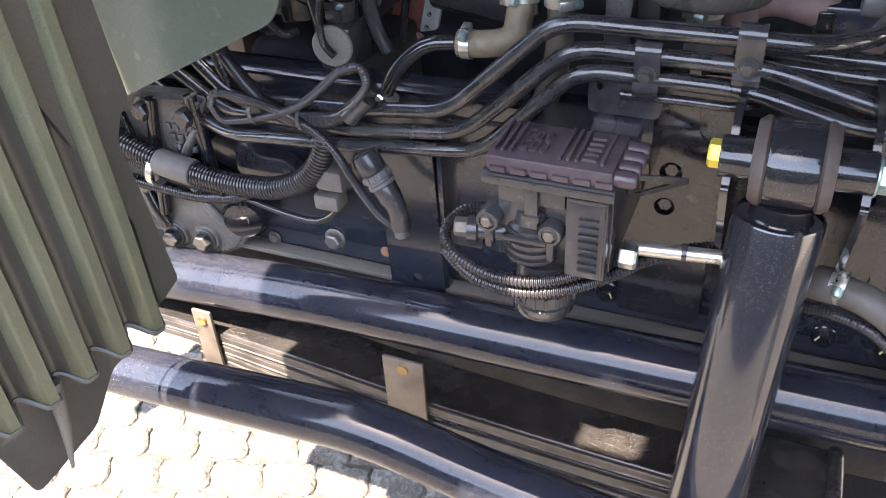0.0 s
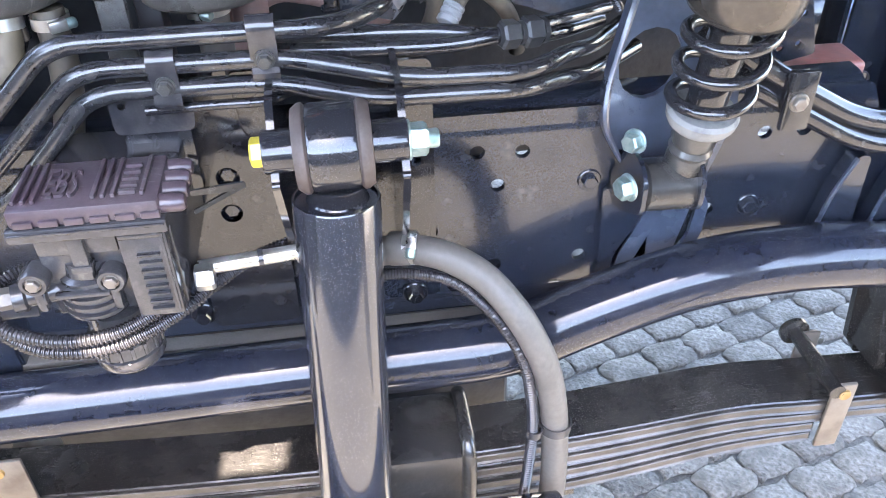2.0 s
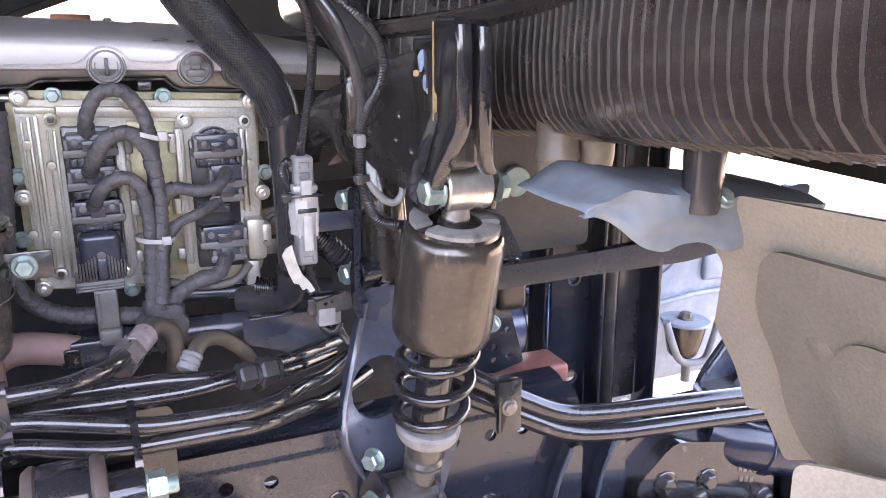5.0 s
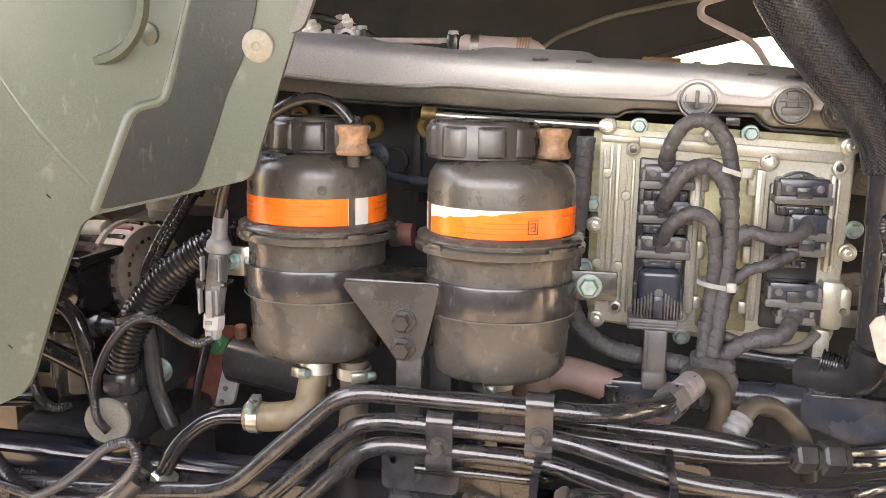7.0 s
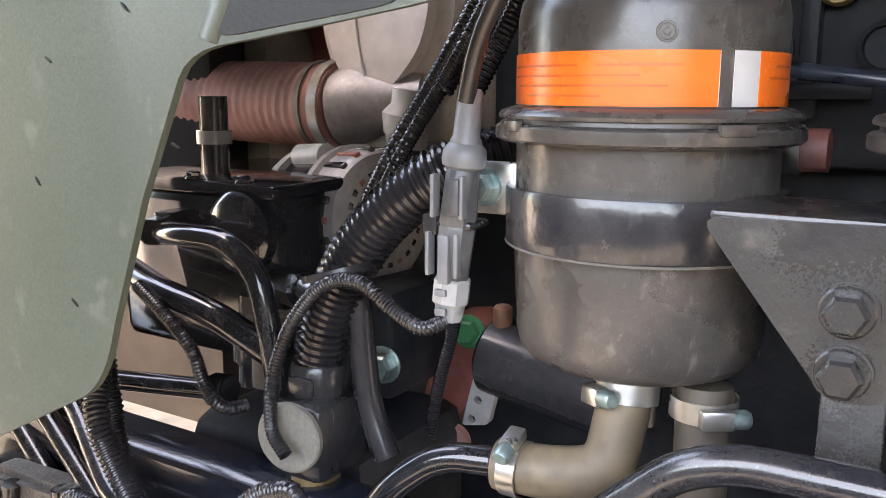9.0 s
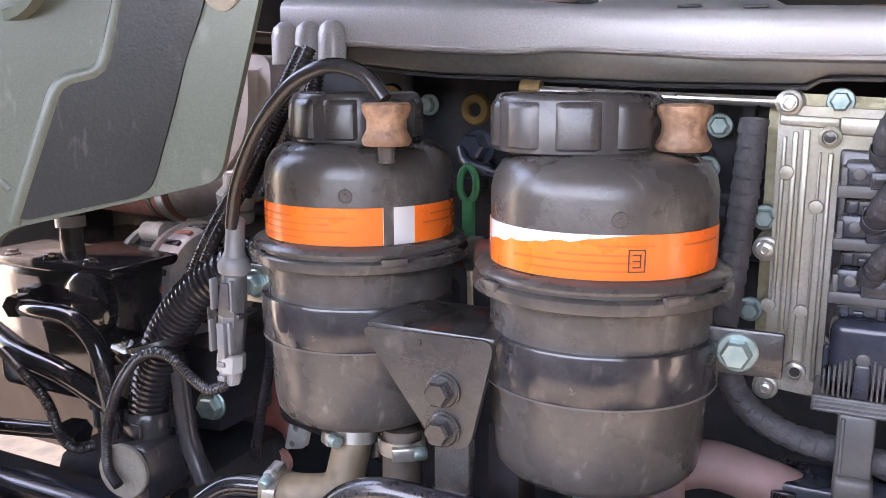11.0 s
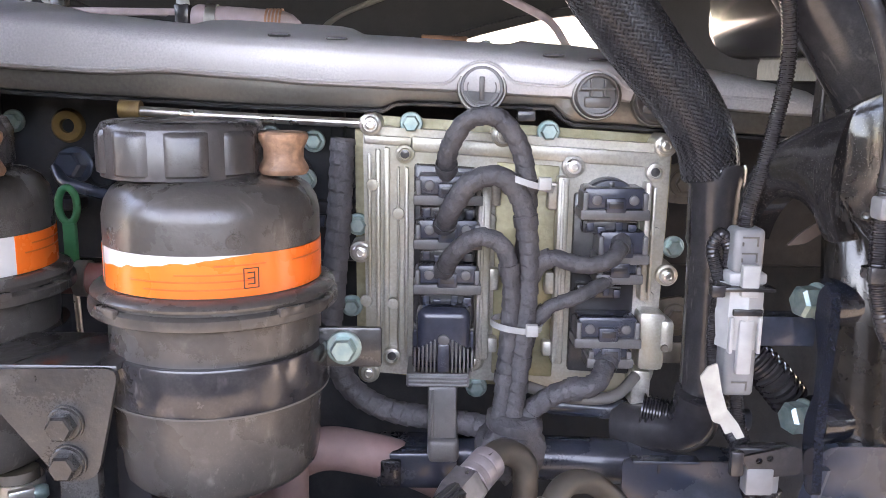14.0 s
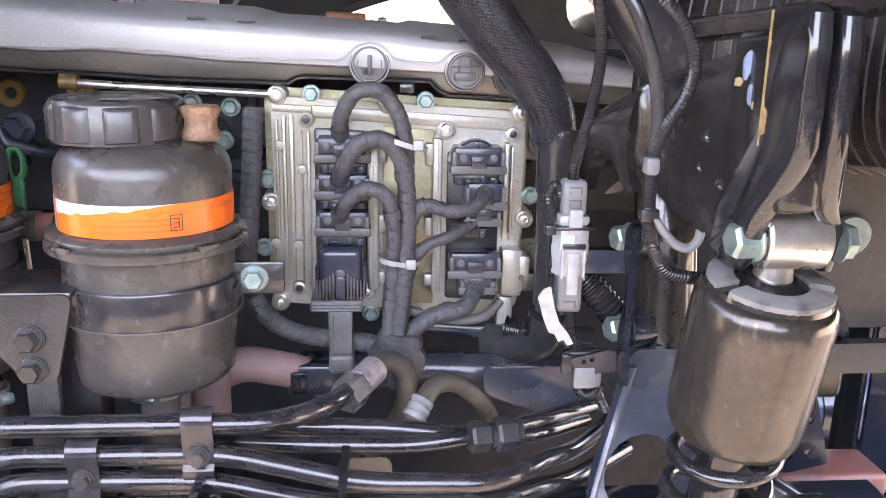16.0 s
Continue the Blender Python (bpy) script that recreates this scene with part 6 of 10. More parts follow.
def crossmember():
    t = thing("steering_cylinder", (0.2, 1.12, 1.2), "dark ribbed steering cylinder behind the pipes", "hydraulic cylinder")
    part("barrel", pipe([(0.15, 1.13, 1.217), (0.26, 1.13, 1.214), (0.42, 1.12, 1.207)], 0.0200, 0.02, 32), M_BLUEDARK, t)
    for x in (0.165, 0.20, 0.30):
        part("collar", lathe([(0.0205, 0), (0.0225, 0.002), (0.0225, 0.012), (0.0205, 0.014)], (x, 1.13, 1.217 - 0.03 * (x - 0.15)), (1, 0, -0.03), 32), M_BLUEDARK, t)
    part("end_block", block(0.078, 0.150, 1.10, 1.15, 1.197, 1.231, 0.004), M_BLUEDARK, t)
    part("end_tab", block(0.082, 0.100, 1.094, 1.104, 1.202, 1.226, 0.002), M_GLOSS, t)
    part("upper_rod", pipe([(0.19, 1.15, 1.262), (0.42, 1.15, 1.245)], 0.010, 0.02, 18), M_BLUEDARK, t)
    path = resample(rounded([(0.366, 1.085, 1.350), (0.385, 1.075, 1.335), (0.403, 1.07, 1.318), (0.422, 1.075, 1.296)], 0.03), 0.0016)
    single("corrugated_hose", sweep(path, [0.0165 * (1.0 if (i // 2) % 2 else 0.86) for i in range(len(path))], 20), M_CONDUIT, (0.38, 1.055, 1.27), "short black corrugated hose beside the cab mount", "hose")
    s = thing("bracket_sheet", (0.34, 1.08, 1.2), "flat black sheet bracket behind the pipe union", "bracket")
    part("sheet", plate(soften([(0.283, 1.250), (0.337, 1.246), (0.394, 1.246), (0.402, 1.198), (0.365, 1.186), (0.284, 1.216)], 0.01), [(0.388, 1.222, 0.005)], 0.003, (0, 1.06, 0), (1, 0, 0), (0, 0, 1)), M_BLUEDARK, s)
    part("fold", block(0.290, 0.345, 1.050, 1.063, 1.2465, 1.2495, 0.001), M_BLUEDARK, s)
    part("slot", block(0.312, 0.3145, 1.0555, 1.058, 1.236, 1.246, 0.0005), M_PLASTIC, s)
    single("coolant_hose", pipe([(-0.02, 1.09, 1.17), (-0.01, 1.10, 1.215), (0.03, 1.10, 1.238), (0.10, 1.12, 1.215), (0.15, 1.16, 1.17)], 0.019, 0.05, 20), M_ROSE, (0.0, 1.1, 1.17), "dusty pale red rubber hose behind the pipes", "hose")
    single("coolant_pipe", pipe([(0.002, 1.08, 1.30), (0.002, 1.08, 1.19)], 0.02, 0.02, 20), M_ROSE, (-0.012, 1.1, 1.2), "pale red upright pipe behind the reservoir", "pipe")


crossmember()


# ---- intake hose, wiring beside the control unit ----
def intake_hose():
    path = resample(rounded([(0.30, 1.20, 1.81), (0.245, 1.13, 1.765), (0.226, 1.11, 1.715), (0.228, 1.11, 1.672), (0.262, 1.11, 1.617), (0.300, 1.11, 1.570), (0.332, 1.11, 1.534), (0.350, 1.11, 1.503), (0.355, 1.11, 1.474)], 0.06), 0.0016)
    t = thing("braided_hose", (0.35, 1.1, 1.42), "thick black braided sleeve hose", "hose")
    girth = [0.0295 - 0.0065 * min(1.0, max(0.0, 1.62 - p.z) / 0.14) for p in path]
    part("core", sweep(path, [g - 0.0006 for g in girth], 48, caps=False), M_BRAID, t)
    # two sets of flat strands wound against each other, passing over and under in turn
    frames, lift = [], Vector((0, 1, 0))
    for i, p in enumerate(path):
        way = (path[min(i + 1, len(path) - 1)] - path[max(i - 1, 0)]).normalized()
        lift = (lift - way * lift.dot(way)).normalized()
        frames.append((way, lift.copy(), way.cross(lift)))
    for hand, material, lab in ((1, M_BRAID, "black strands"), (-1, M_STRAND, "worn grey strands")):
        bm = bmesh.new()
        for k in range(40):
            rows = []
            for i in range(0, len(path), 2):
                way, u, v = frames[i]
                a = 2 * math.pi * k / 40 + hand * i * 0.0016 / 0.029
                d = u * math.cos(a) + v * math.sin(a)
                e = (v * math.cos(a) - u * math.sin(a)) * hand * 0.6 + way * 0.8
                w = e.cross(d).normalized() * 0.00125
                out = girth[i] + 0.0004 * hand * math.sin(i * 0.0016 / 0.029 * 40 + k * math.pi)
                rows.append([bm.verts.new(path[i] + d * (out + h) + w * f) for h, f in ((-0.0004, -1), (0.0005, -0.5), (0.0005, 0.5), (-0.0004, 1))])
            for a, b in zip(rows, rows[1:]):
                for j in range(3):
                    bm.faces.new((a[j], a[j + 1], b[j + 1], b[j]))
        tagged(part("strand", bm, material, t, lab), kind="stuff")
    part("cuff", lathe([(0.0228, 0.014), (0.0240, 0.010), (0.0240, 0.0), (0.0225, -0.006), (0.0218, -0.05), (0.0195, -0.056), (0.0185, -0.19)], (0.360, 1.11, 1.472), (0.0, 0, 1), 28), M_PLASTIC, t, "smooth dark cuff")
    part("elbow", pipe([(0.357, 1.10, 1.29), (0.355, 1.11, 1.25), (0.30, 1.15, 1.24)], 0.022, 0.03, 20), M_PLASTIC, t)
    d = thing("intake_duct", (0.4, 1.05, 1.55), "smooth black plastic intake duct slanting down", "duct")
    part("tube", pipe([(0.20, 1.10, 1.88), (0.328, 1.042, 1.713), (0.384, 1.042, 1.638), (0.446, 1.045, 1.553), (0.47, 1.06, 1.52)], 0.029, 0.05, 32), M_PLASTIC, d)
    for pts in ([(0.22, 1.03, 1.73), (0.30, 1.01, 1.685), (0.350, 1.005, 1.645), (0.370, 1.015, 1.605), (0.377, 1.025, 1.56), (0.369, 1.03, 1.50), (0.359, 1.035, 1.455), (0.360, 1.035, 1.43)],
                [(0.22, 0.99, 1.74), (0.30, 0.95, 1.685), (0.352, 0.91, 1.635), (0.385, 0.89, 1.605), (0.402, 0.89, 1.588), (0.413, 0.89, 1.564), (0.409, 0.89, 1.536), (0.395, 0.895, 1.512), (0.388, 0.90, 1.490), (0.389, 0.90, 1.44), (0.396, 0.90, 1.410), (0.409, 0.905, 1.391), (0.434, 0.91, 1.385), (0.460, 0.93, 1.378)]):
        single("conduit", corrugated(pts, 0.0058, 0.003), M_CONDUIT, pts[3], "thin black corrugated cable conduit", "cable conduit")
    single("cable", pipe([(0.21, 0.98, 1.745), (0.29, 0.95, 1.68), (0.338, 0.92, 1.645), (0.364, 0.90, 1.606), (0.386, 0.90, 1.556), (0.391, 0.90, 1.514), (0.389, 0.90, 1.492)], 0.0058, 0.05), M_PLASTIC, (0.4, 0.98, 1.42), "thin black cable beside the intake duct", "cable")
    single("cable", pipe([(0.390, 0.897, 1.444), (0.402, 0.90, 1.428), (0.413, 0.90, 1.416), (0.425, 0.90, 1.412), (0.433, 0.90, 1.420), (0.438, 0.91, 1.44)], 0.0038, 0.03), M_GREYPLUG, (0.43, 0.95, 1.4), "thin pale grey cable looping from the conduit", "cable")
    k = thing("conduit_clip", (0.388, 0.90, 1.46), "pale plastic clip on the black conduit", "clip")
    part("shell", block(0.3815, 0.3925, 0.890, 0.904, 1.474, 1.488, 0.003), M_GREYPLUG, k)
    part("tie", band((0.389, 0.90, 1.442), (0, 0, 1), 0.0072, 0.006, 0.0016), M_PLASTIC, k, "black cable tie")
    part("tie_lock", block(0.380, 0.389, 0.889, 0.896, 1.437, 1.447, 0.0015), M_PLASTIC, k)
    # in-line connector: grey ends, white latched middle, black tie round it
    c = thing("plug_connector", (0.360, 1.035, 1.325), "grey and white in-line plug connector hanging on a conduit", "connector")
    px = 0.360
    part("upper_half", block(px - 0.0115, px + 0.0115, 1.024, 1.046, 1.412, 1.446, 0.004, segs=3), M_GREYPLUG, c)
    for z in (1.436, 1.424):
        for dx0, dx1, dz0, dz1 in ((-0.006, 0.006, 0.003, 0.0042), (0.0048, 0.006, -0.003, 0.003), (-0.006, -0.0048, -0.003, 0.0)):
            part("moulded_mark", block(px + dx0, px + dx1, 1.0226, 1.0245, z + dz0, z + dz1, 0.0003), M_FLAP, c)
    part("collar", block(px - 0.0145, px + 0.0145, 1.0215, 1.0485, 1.404, 1.413, 0.0025), M_LAMPWHITE, c, "white collar")
    part("middle", lathe([(0.0165, 0.0), (0.0178, 0.004), (0.0178, 0.020), (0.0185, 0.022), (0.0185, 0.026), (0.0165, 0.044), (0.0172, 0.046), (0.0172, 0.050)], (px, 1.035, 1.404), (0, 0, -1), 8), M_LAMPWHITE, c, "white middle shell", sharp=30)
    part("latch_rail", block(px - 0.0065, px + 0.0065, 1.0155, 1.022, 1.396, 1.420, 0.0012), M_LAMPWHITE, c)
    part("lower_latch", block(px - 0.0055, px + 0.0055, 1.0165, 1.022, 1.336, 1.378, 0.0012), M_LAMPWHITE, c)
    for s2 in (-1, 1):
        part("side_rail", block(px + s2 * 0.0105 - 0.0014, px + s2 * 0.0105 + 0.0014, 1.0175, 1.023, 1.352, 1.380, 0.0008), M_LAMPWHITE, c)
    part("slot", block(px - 0.011, px + 0.011, 1.0160, 1.0200, 1.3815, 1.3865, 0.001), M_PLASTIC, c, "dark slot")
    part("lower_half", block(px - 0.0120, px + 0.0120, 1.0235, 1.0465, 1.316, 1.356, 0.004, segs=3), M_GREYPLUG, c)
    for dx0, dx1, dz0, dz1 in ((-0.006, 0.006, 0.003, 0.0042), (0.0048, 0.006, -0.003, 0.003)):
        part("moulded_mark", block(px + dx0, px + dx1, 1.0222, 1.0242, 1.324 + dz0, 1.324 + dz1, 0.0003), M_FLAP, c)
    part("cable_tie", block(px - 0.0190, px + 0.0190, 1.0150, 1.0530, 1.4000, 1.4035, 0.0012), M_PLASTIC, c, "black cable tie")
    part("tie_lock", block(px - 0.0290, px - 0.0185, 1.014, 1.024, 1.396, 1.4055, 0.0015), M_PLASTIC, c)
    for pts in ([(0.346, 1.04, 1.40), (0.336, 1.04, 1.43), (0.344, 1.04, 1.442), (0.352, 1.04, 1.425), (0.345, 1.05, 1.37), (0.350, 1.045, 1.30), (0.372, 1.025, 1.262), (0.370, 1.02, 1.246), (0.376, 1.02, 1.232), (0.388, 1.02, 1.229), (0.395, 1.02, 1.243)],
                [(0.362, 1.035, 1.32), (0.368, 1.035, 1.28), (0.392, 1.025, 1.235), (0.406, 1.03, 1.208)]):
        single("conduit", corrugated(pts, 0.0055, 0.003), M_CONDUIT, pts[3], "thin black corrugated cable conduit", "cable conduit")
    b = plate(soften([(0.326, 1.336), (0.331, 1.344), (0.338, 1.347), (0.343, 1.325), (0.348, 1.311), (0.357, 1.300), (0.363, 1.289), (0.357, 1.287), (0.353, 1.293), (0.348, 1.291), (0.344, 1.299), (0.338, 1.301), (0.333, 1.313)], 0.001), [], 0.002, (0, 1.012, 0), (1, 0, 0), (0, 0, 1))
    h = thing("plug_holder", (0.375, 1.0, 1.25), "black sheet bracket with a grey clip under the plug connector", "bracket")
    part("sheet", plate(soften([(0.359, 1.277), (0.397, 1.286), (0.404, 1.282), (0.404, 1.264), (0.367, 1.259)], 0.003), [(0.372, 1.274, 0.0025), (0.380, 1.276, 0.0025)], 0.003, (0, 1.004, 0), (1, 0, 0), (0, 0, 1)), M_PLASTIC, h)
    part("clip", block(0.363, 0.384, 1.0, 1.014, 1.246, 1.268, 0.002), M_GREYPLUG, h, "grey plastic clip")
    part("peg", block(0.350, 0.360, 0.998, 1.006, 1.262, 1.282, 0.002), M_PLASTIC, h)
    single("paper_tag", b, M_PAPER, (0.355, 1.015, 1.26), "torn white paper tag stuck on the wiring", "tag")


intake_hose()


# ---- cab suspension ----
def mounting_plate():
    t = thing("cab_mount_plate", (0.42, 1.0, 0.87), "blue-black steel cab mount plate with a large hole", "mount plate")
    out = soften([(0.398, 1.285), (0.392, 1.24), (0.382, 1.19), (0.374, 1.15), (0.375, 1.11), (0.396, 1.065), (0.428, 1.028), (0.440, 0.979), (0.407, 0.921), (0.400, 0.86), (0.47, 0.86), (0.50, 1.0), (0.53, 1.10), (0.52, 1.17), (0.478, 1.215), (0.458, 1.25), (0.452, 1.285)], 0.012)
    

    def set_back(b):
        """The plate stands further in above the rail."""
        for v in b.verts:
            f = max(0.0, min(1.0, (v.co.z - 1.10) / 0.13))
            f = f * f * (3 - 2 * f)
            v.co.y += 0.045 * f
            v.co.x += (v.co.x - 0.15) * 0.085 * f
        return b

    b = plate(out, [(0.418, 1.165, 0.034), (0.434, 0.897, 0.007)], 0.008, (0, 0.966, 0), (1, 0, 0), (0, 0, 1))
    for zz in (1.12, 1.15, 1.18, 1.21, 1.24):
        bmesh.ops.bisect_plane(b, geom=b.verts[:] + b.edges[:] + b.faces[:], plane_co=(0, 0, zz), plane_no=(0, 0, 1))
    part("sheet", set_back(b), M_PLATE, t, sharp=30)
    rib = [(0.399, 1.27), (0.392, 1.24), (0.382, 1.19), (0.374, 1.15), (0.375, 1.11), (0.396, 1.065), (0.428, 1.028), (0.438, 0.985)]
    bm = bmesh.new()
    path = rounded([(x - 0.004, 0.99, z) for x, z in rib], 0.03)
    rows = [[bm.verts.new((p.x + dx, y, p.z)) for dx, y in ((0.001, 0.949), (0.004, 0.948), (0.007, 0.950), (0.007, 0.966), (0, 0.966), (0, 0.950))] for p in path]
    for a, b in zip(rows, rows[1:]):
        for i in range(6):
            j = (i + 1) % 6
            bm.faces.new((a[i], a[j], b[j], b[i]))
    bm.faces.new(rows[0])
    bm.faces.new(rows[-1])
    part("edge_rib", set_back(bm), M_PLATE, t, "bright worn edge")
    # edge-on bolt strap with two bosses in front of the strut
    strap = soften([(0.984, 1.408), (0.992, 1.414), (1.004, 1.404), (1.006, 1.385), (0.995, 1.360), (0.995, 1.330), (1.006, 1.305), (1.004, 1.282), (0.994, 1.255), (0.982, 1.255), (0.987, 1.300), (0.986, 1.345), (0.982, 1.385)], 0.005)
    part("bolt_strap", plate(strap, [], 0.007, (0.4045, 0, 0), (0, 1, 0), (0, 0, 1), 0.0015), M_RAIL, t, "glossy black bolt strap", sharp=30)
    part("cross_bar", block(0.362, 0.430, 1.055, 1.075, 1.346, 1.371, 0.002), M_PLATE, t)
    for z in (1.39, 1.297):
        part("nut_boss", lathe([(0.012, -0.020), (0.0165, -0.018), (0.0185, -0.008), (0.0185, 0.006)], (0.428, 1.028, z), (-1, -0.1, 0), 28), M_RAIL, t)
        bolt((0.418, 1.032, z), (-1, -0.25, 0), t, 0.0125, 0.018, M_ZINC, flange=1.15, label="pale blue-green zinc nut")
    bolt((0.398, 1.11, 1.45), (-1, -0.3, 0), t, 0.0135, 0.018, M_ZINC, flange=1.15, label="pale blue-green zinc nut")
    part("tube_strut", lathe([(0.0275, 0), (0.0300, 0.002), (0.0300, 0.205), (0.026, 0.21)], (0.466, 1.040, 1.262), (-0.079, 0.0, 1), 48), M_STRUT, t)
    part("lower_brace", plate(soften([(0.395, 1.05), (0.41, 1.06), (0.42, 1.0), (0.40, 0.86), (0.385, 0.86)], 0.01), [], 0.006, (0, 0.965, 0), (1, 0, 0), (0, 0, 1)), M_GLOSS, t)
    return t


mounting_plate()


def cab_damper():
    t = thing("cab_spring_damper", (0.43, 0.83, 1.08), "cab suspension damper with a black cover can and coil spring", "damper")
    top, low = Vector((0.471, 0.840, 1.43)), Vector((0.455, 0.906, 1.087))
    ax = (top - low).normalized()
    part("cover_can", lathe([(0.028, 0.317), (0.046, 0.315), (0.0515, 0.310), (0.0540, 0.301), (0.0545, 0.29), (0.0545, 0.206), (0.0535, 0.194), (0.0505, 0.187), (0.046, 0.184)], low, ax, 64), M_CAN, t, "satin dark cover can")
    part("top_cap", lathe([(0.048, 0.314), (0.047, 0.318), (0.030, 0.320), (0.018, 0.320), (0.018, 0.326)], low, ax, 40), M_STRUT, t, "dark top cap")
    cu, cv = ax.orthogonal().normalized(), ax.cross(ax.orthogonal().normalized())
    face = math.atan2((Vector((0, -1, 0))).dot(cv), (Vector((0, -1, 0))).dot(cu))
    for a0, a1 in ((-62, 62), (78, 150), (-150, -78)):
        bm = bmesh.new()
        rows = []
        for i in range(19):
            a = face + radians(a0 + (a1 - a0) * i / 18)
            d = cu * math.cos(a) + cv * math.sin(a)
            rows.append([bm.verts.new(low + ax * h + d * r) for r, h in ((0.028, 0.319), (0.028, 0.3235), (0.044, 0.3235), (0.047, 0.322), (0.047, 0.317))])
        for p, q in zip(rows, rows[1:]):
            for k in range(5):
                bm.faces.new((p[k], p[(k + 1) % 5], q[(k + 1) % 5], q[k]))
        bm.faces.new(rows[0])
        bm.faces.new(rows[-1])
        part("retainer", bm, M_SEAT, t, "chalky pale retainer segment")
    part("neck", lathe([(0.016, 0.32), (0.013, 0.335), (0.016, 0.345)], low, ax, 24), M_STEEL, t)
    part("top_eye", lathe([(0.021, -0.024), (0.023, -0.022), (0.023, 0.022), (0.021, 0.024)], (0.474, 0.835, 1.438), (1, 0, 0), 32), M_STEEL, t, "bare steel eye")
    bolt((0.447, 0.832, 1.437), (-1, -0.1, 0), t, 0.0135, 0.020, M_ZINC, flange=1.2, label="pale blue zinc nut")
    bolt((0.508, 0.83, 1.437), (1, 0, 0), t, 0.0135, 0.012, M_ZINC, flange=1.2, label="pale blue zinc bolt head")
    part("damper_rod", lathe([(0.019, 0.0), (0.0205, 0.03), (0.0205, 0.20)], low, ax, 28), M_GLOSS, t)
    coil = []
    for i in range(181):
        f = i / 180
        a = f * 2 * math.pi * 3.4
        r = 0.0405 - 0.004 * (1 - f) ** 3
        u = ax.orthogonal().normalized()
        v = ax.cross(u)
        coil.append(low + ax * (0.068 + f * 0.124) + (u * math.cos(a) + v * math.sin(a)) * r)
    part("coil_spring", sweep(coil, 0.0066, 12), M_GLOSS, t)
    part("spring_seat", lathe([(0.028, 0.046), (0.033, 0.050), (0.0365, 0.056), (0.0375, 0.064), (0.034, 0.068), (0.024, 0.069)], low, ax, 36), M_SEAT, t, "chalky pale spring seat")
    part("lower_eye", lathe([(0.026, -0.031), (0.029, -0.028), (0.029, 0.028), (0.026, 0.031)], (0.436, 0.906, 1.056), (1, 0.05, -0.05), 36), M_DUSTY, t)
    part("eye_neck", lathe([(0.019, -0.03), (0.023, -0.01), (0.023, 0.004), (0.021, 0.010), (0.024, 0.016), (0.021, 0.022), (0.024, 0.028), (0.022, 0.046)], low, ax, 28), M_DUSTY, t, "ribbed dusty neck")
    part("stem", lathe([(0.020, 0.01), (0.020, 0.05)], low, ax, 24), M_RAIL, t)
    bolt((0.388, 0.888, 1.068), (-1, -0.3, 0), t, 0.013, 0.014, M_ZINC, flange=1.2, label="pale blue zinc bolt head")
    part("nut", hexbolt((0.402, 0.923, 1.103), (-0.8, -0.6, 0.1), 0.011, 0.014, 1.3), M_ZINC, t, "blue-green bolt", sharp=25)
    f = thing("damper_fork", (0.42, 0.9, 1.0), "bent steel fork holding the damper's lower eye", "bracket")
    for x in (0.398, 0.462):
        out = soften([(0.872, 1.085), (0.905, 1.098), (0.985, 1.06), (0.985, 0.99), (0.925, 1.01), (0.872, 1.04)], 0.015)
        part("cheek", plate(out, [], 0.005, (x, 0, 0), (0, 1, 0), (0, 0, 1)), M_RAIL, f)
    part("leg", plate(soften([(0.395, 1.06), (0.436, 1.03), (0.440, 0.985), (0.412, 0.92), (0.400, 0.86), (0.424, 0.86), (0.434, 0.915), (0.462, 0.985), (0.455, 1.06)], 0.008), [(0.419, 0.895, 0.007)], 0.006, (0, 0.9615, 0), (1, 0, 0), (0, 0, 1)), M_PLATE, f)
    part("leg", plate(soften([(0.465, 1.05), (0.503, 0.985), (0.498, 0.94), (0.455, 0.87), (0.475, 0.866), (0.515, 0.94), (0.518, 0.985), (0.482, 1.06)], 0.008), [], 0.006, (0, 0.9615, 0), (1, 0, 0), (0, 0, 1)), M_PLATE, f)
    part("back", plate(soften([(0.39, 0.87), (0.45, 0.87), (0.445, 1.02), (0.385, 1.02)], 0.006), [(0.42, 0.897, 0.006)], 0.005, (0, 0.963, 0), (1, 0, 0), (0, 0, 1)), M_RAIL, f)


cab_damper()


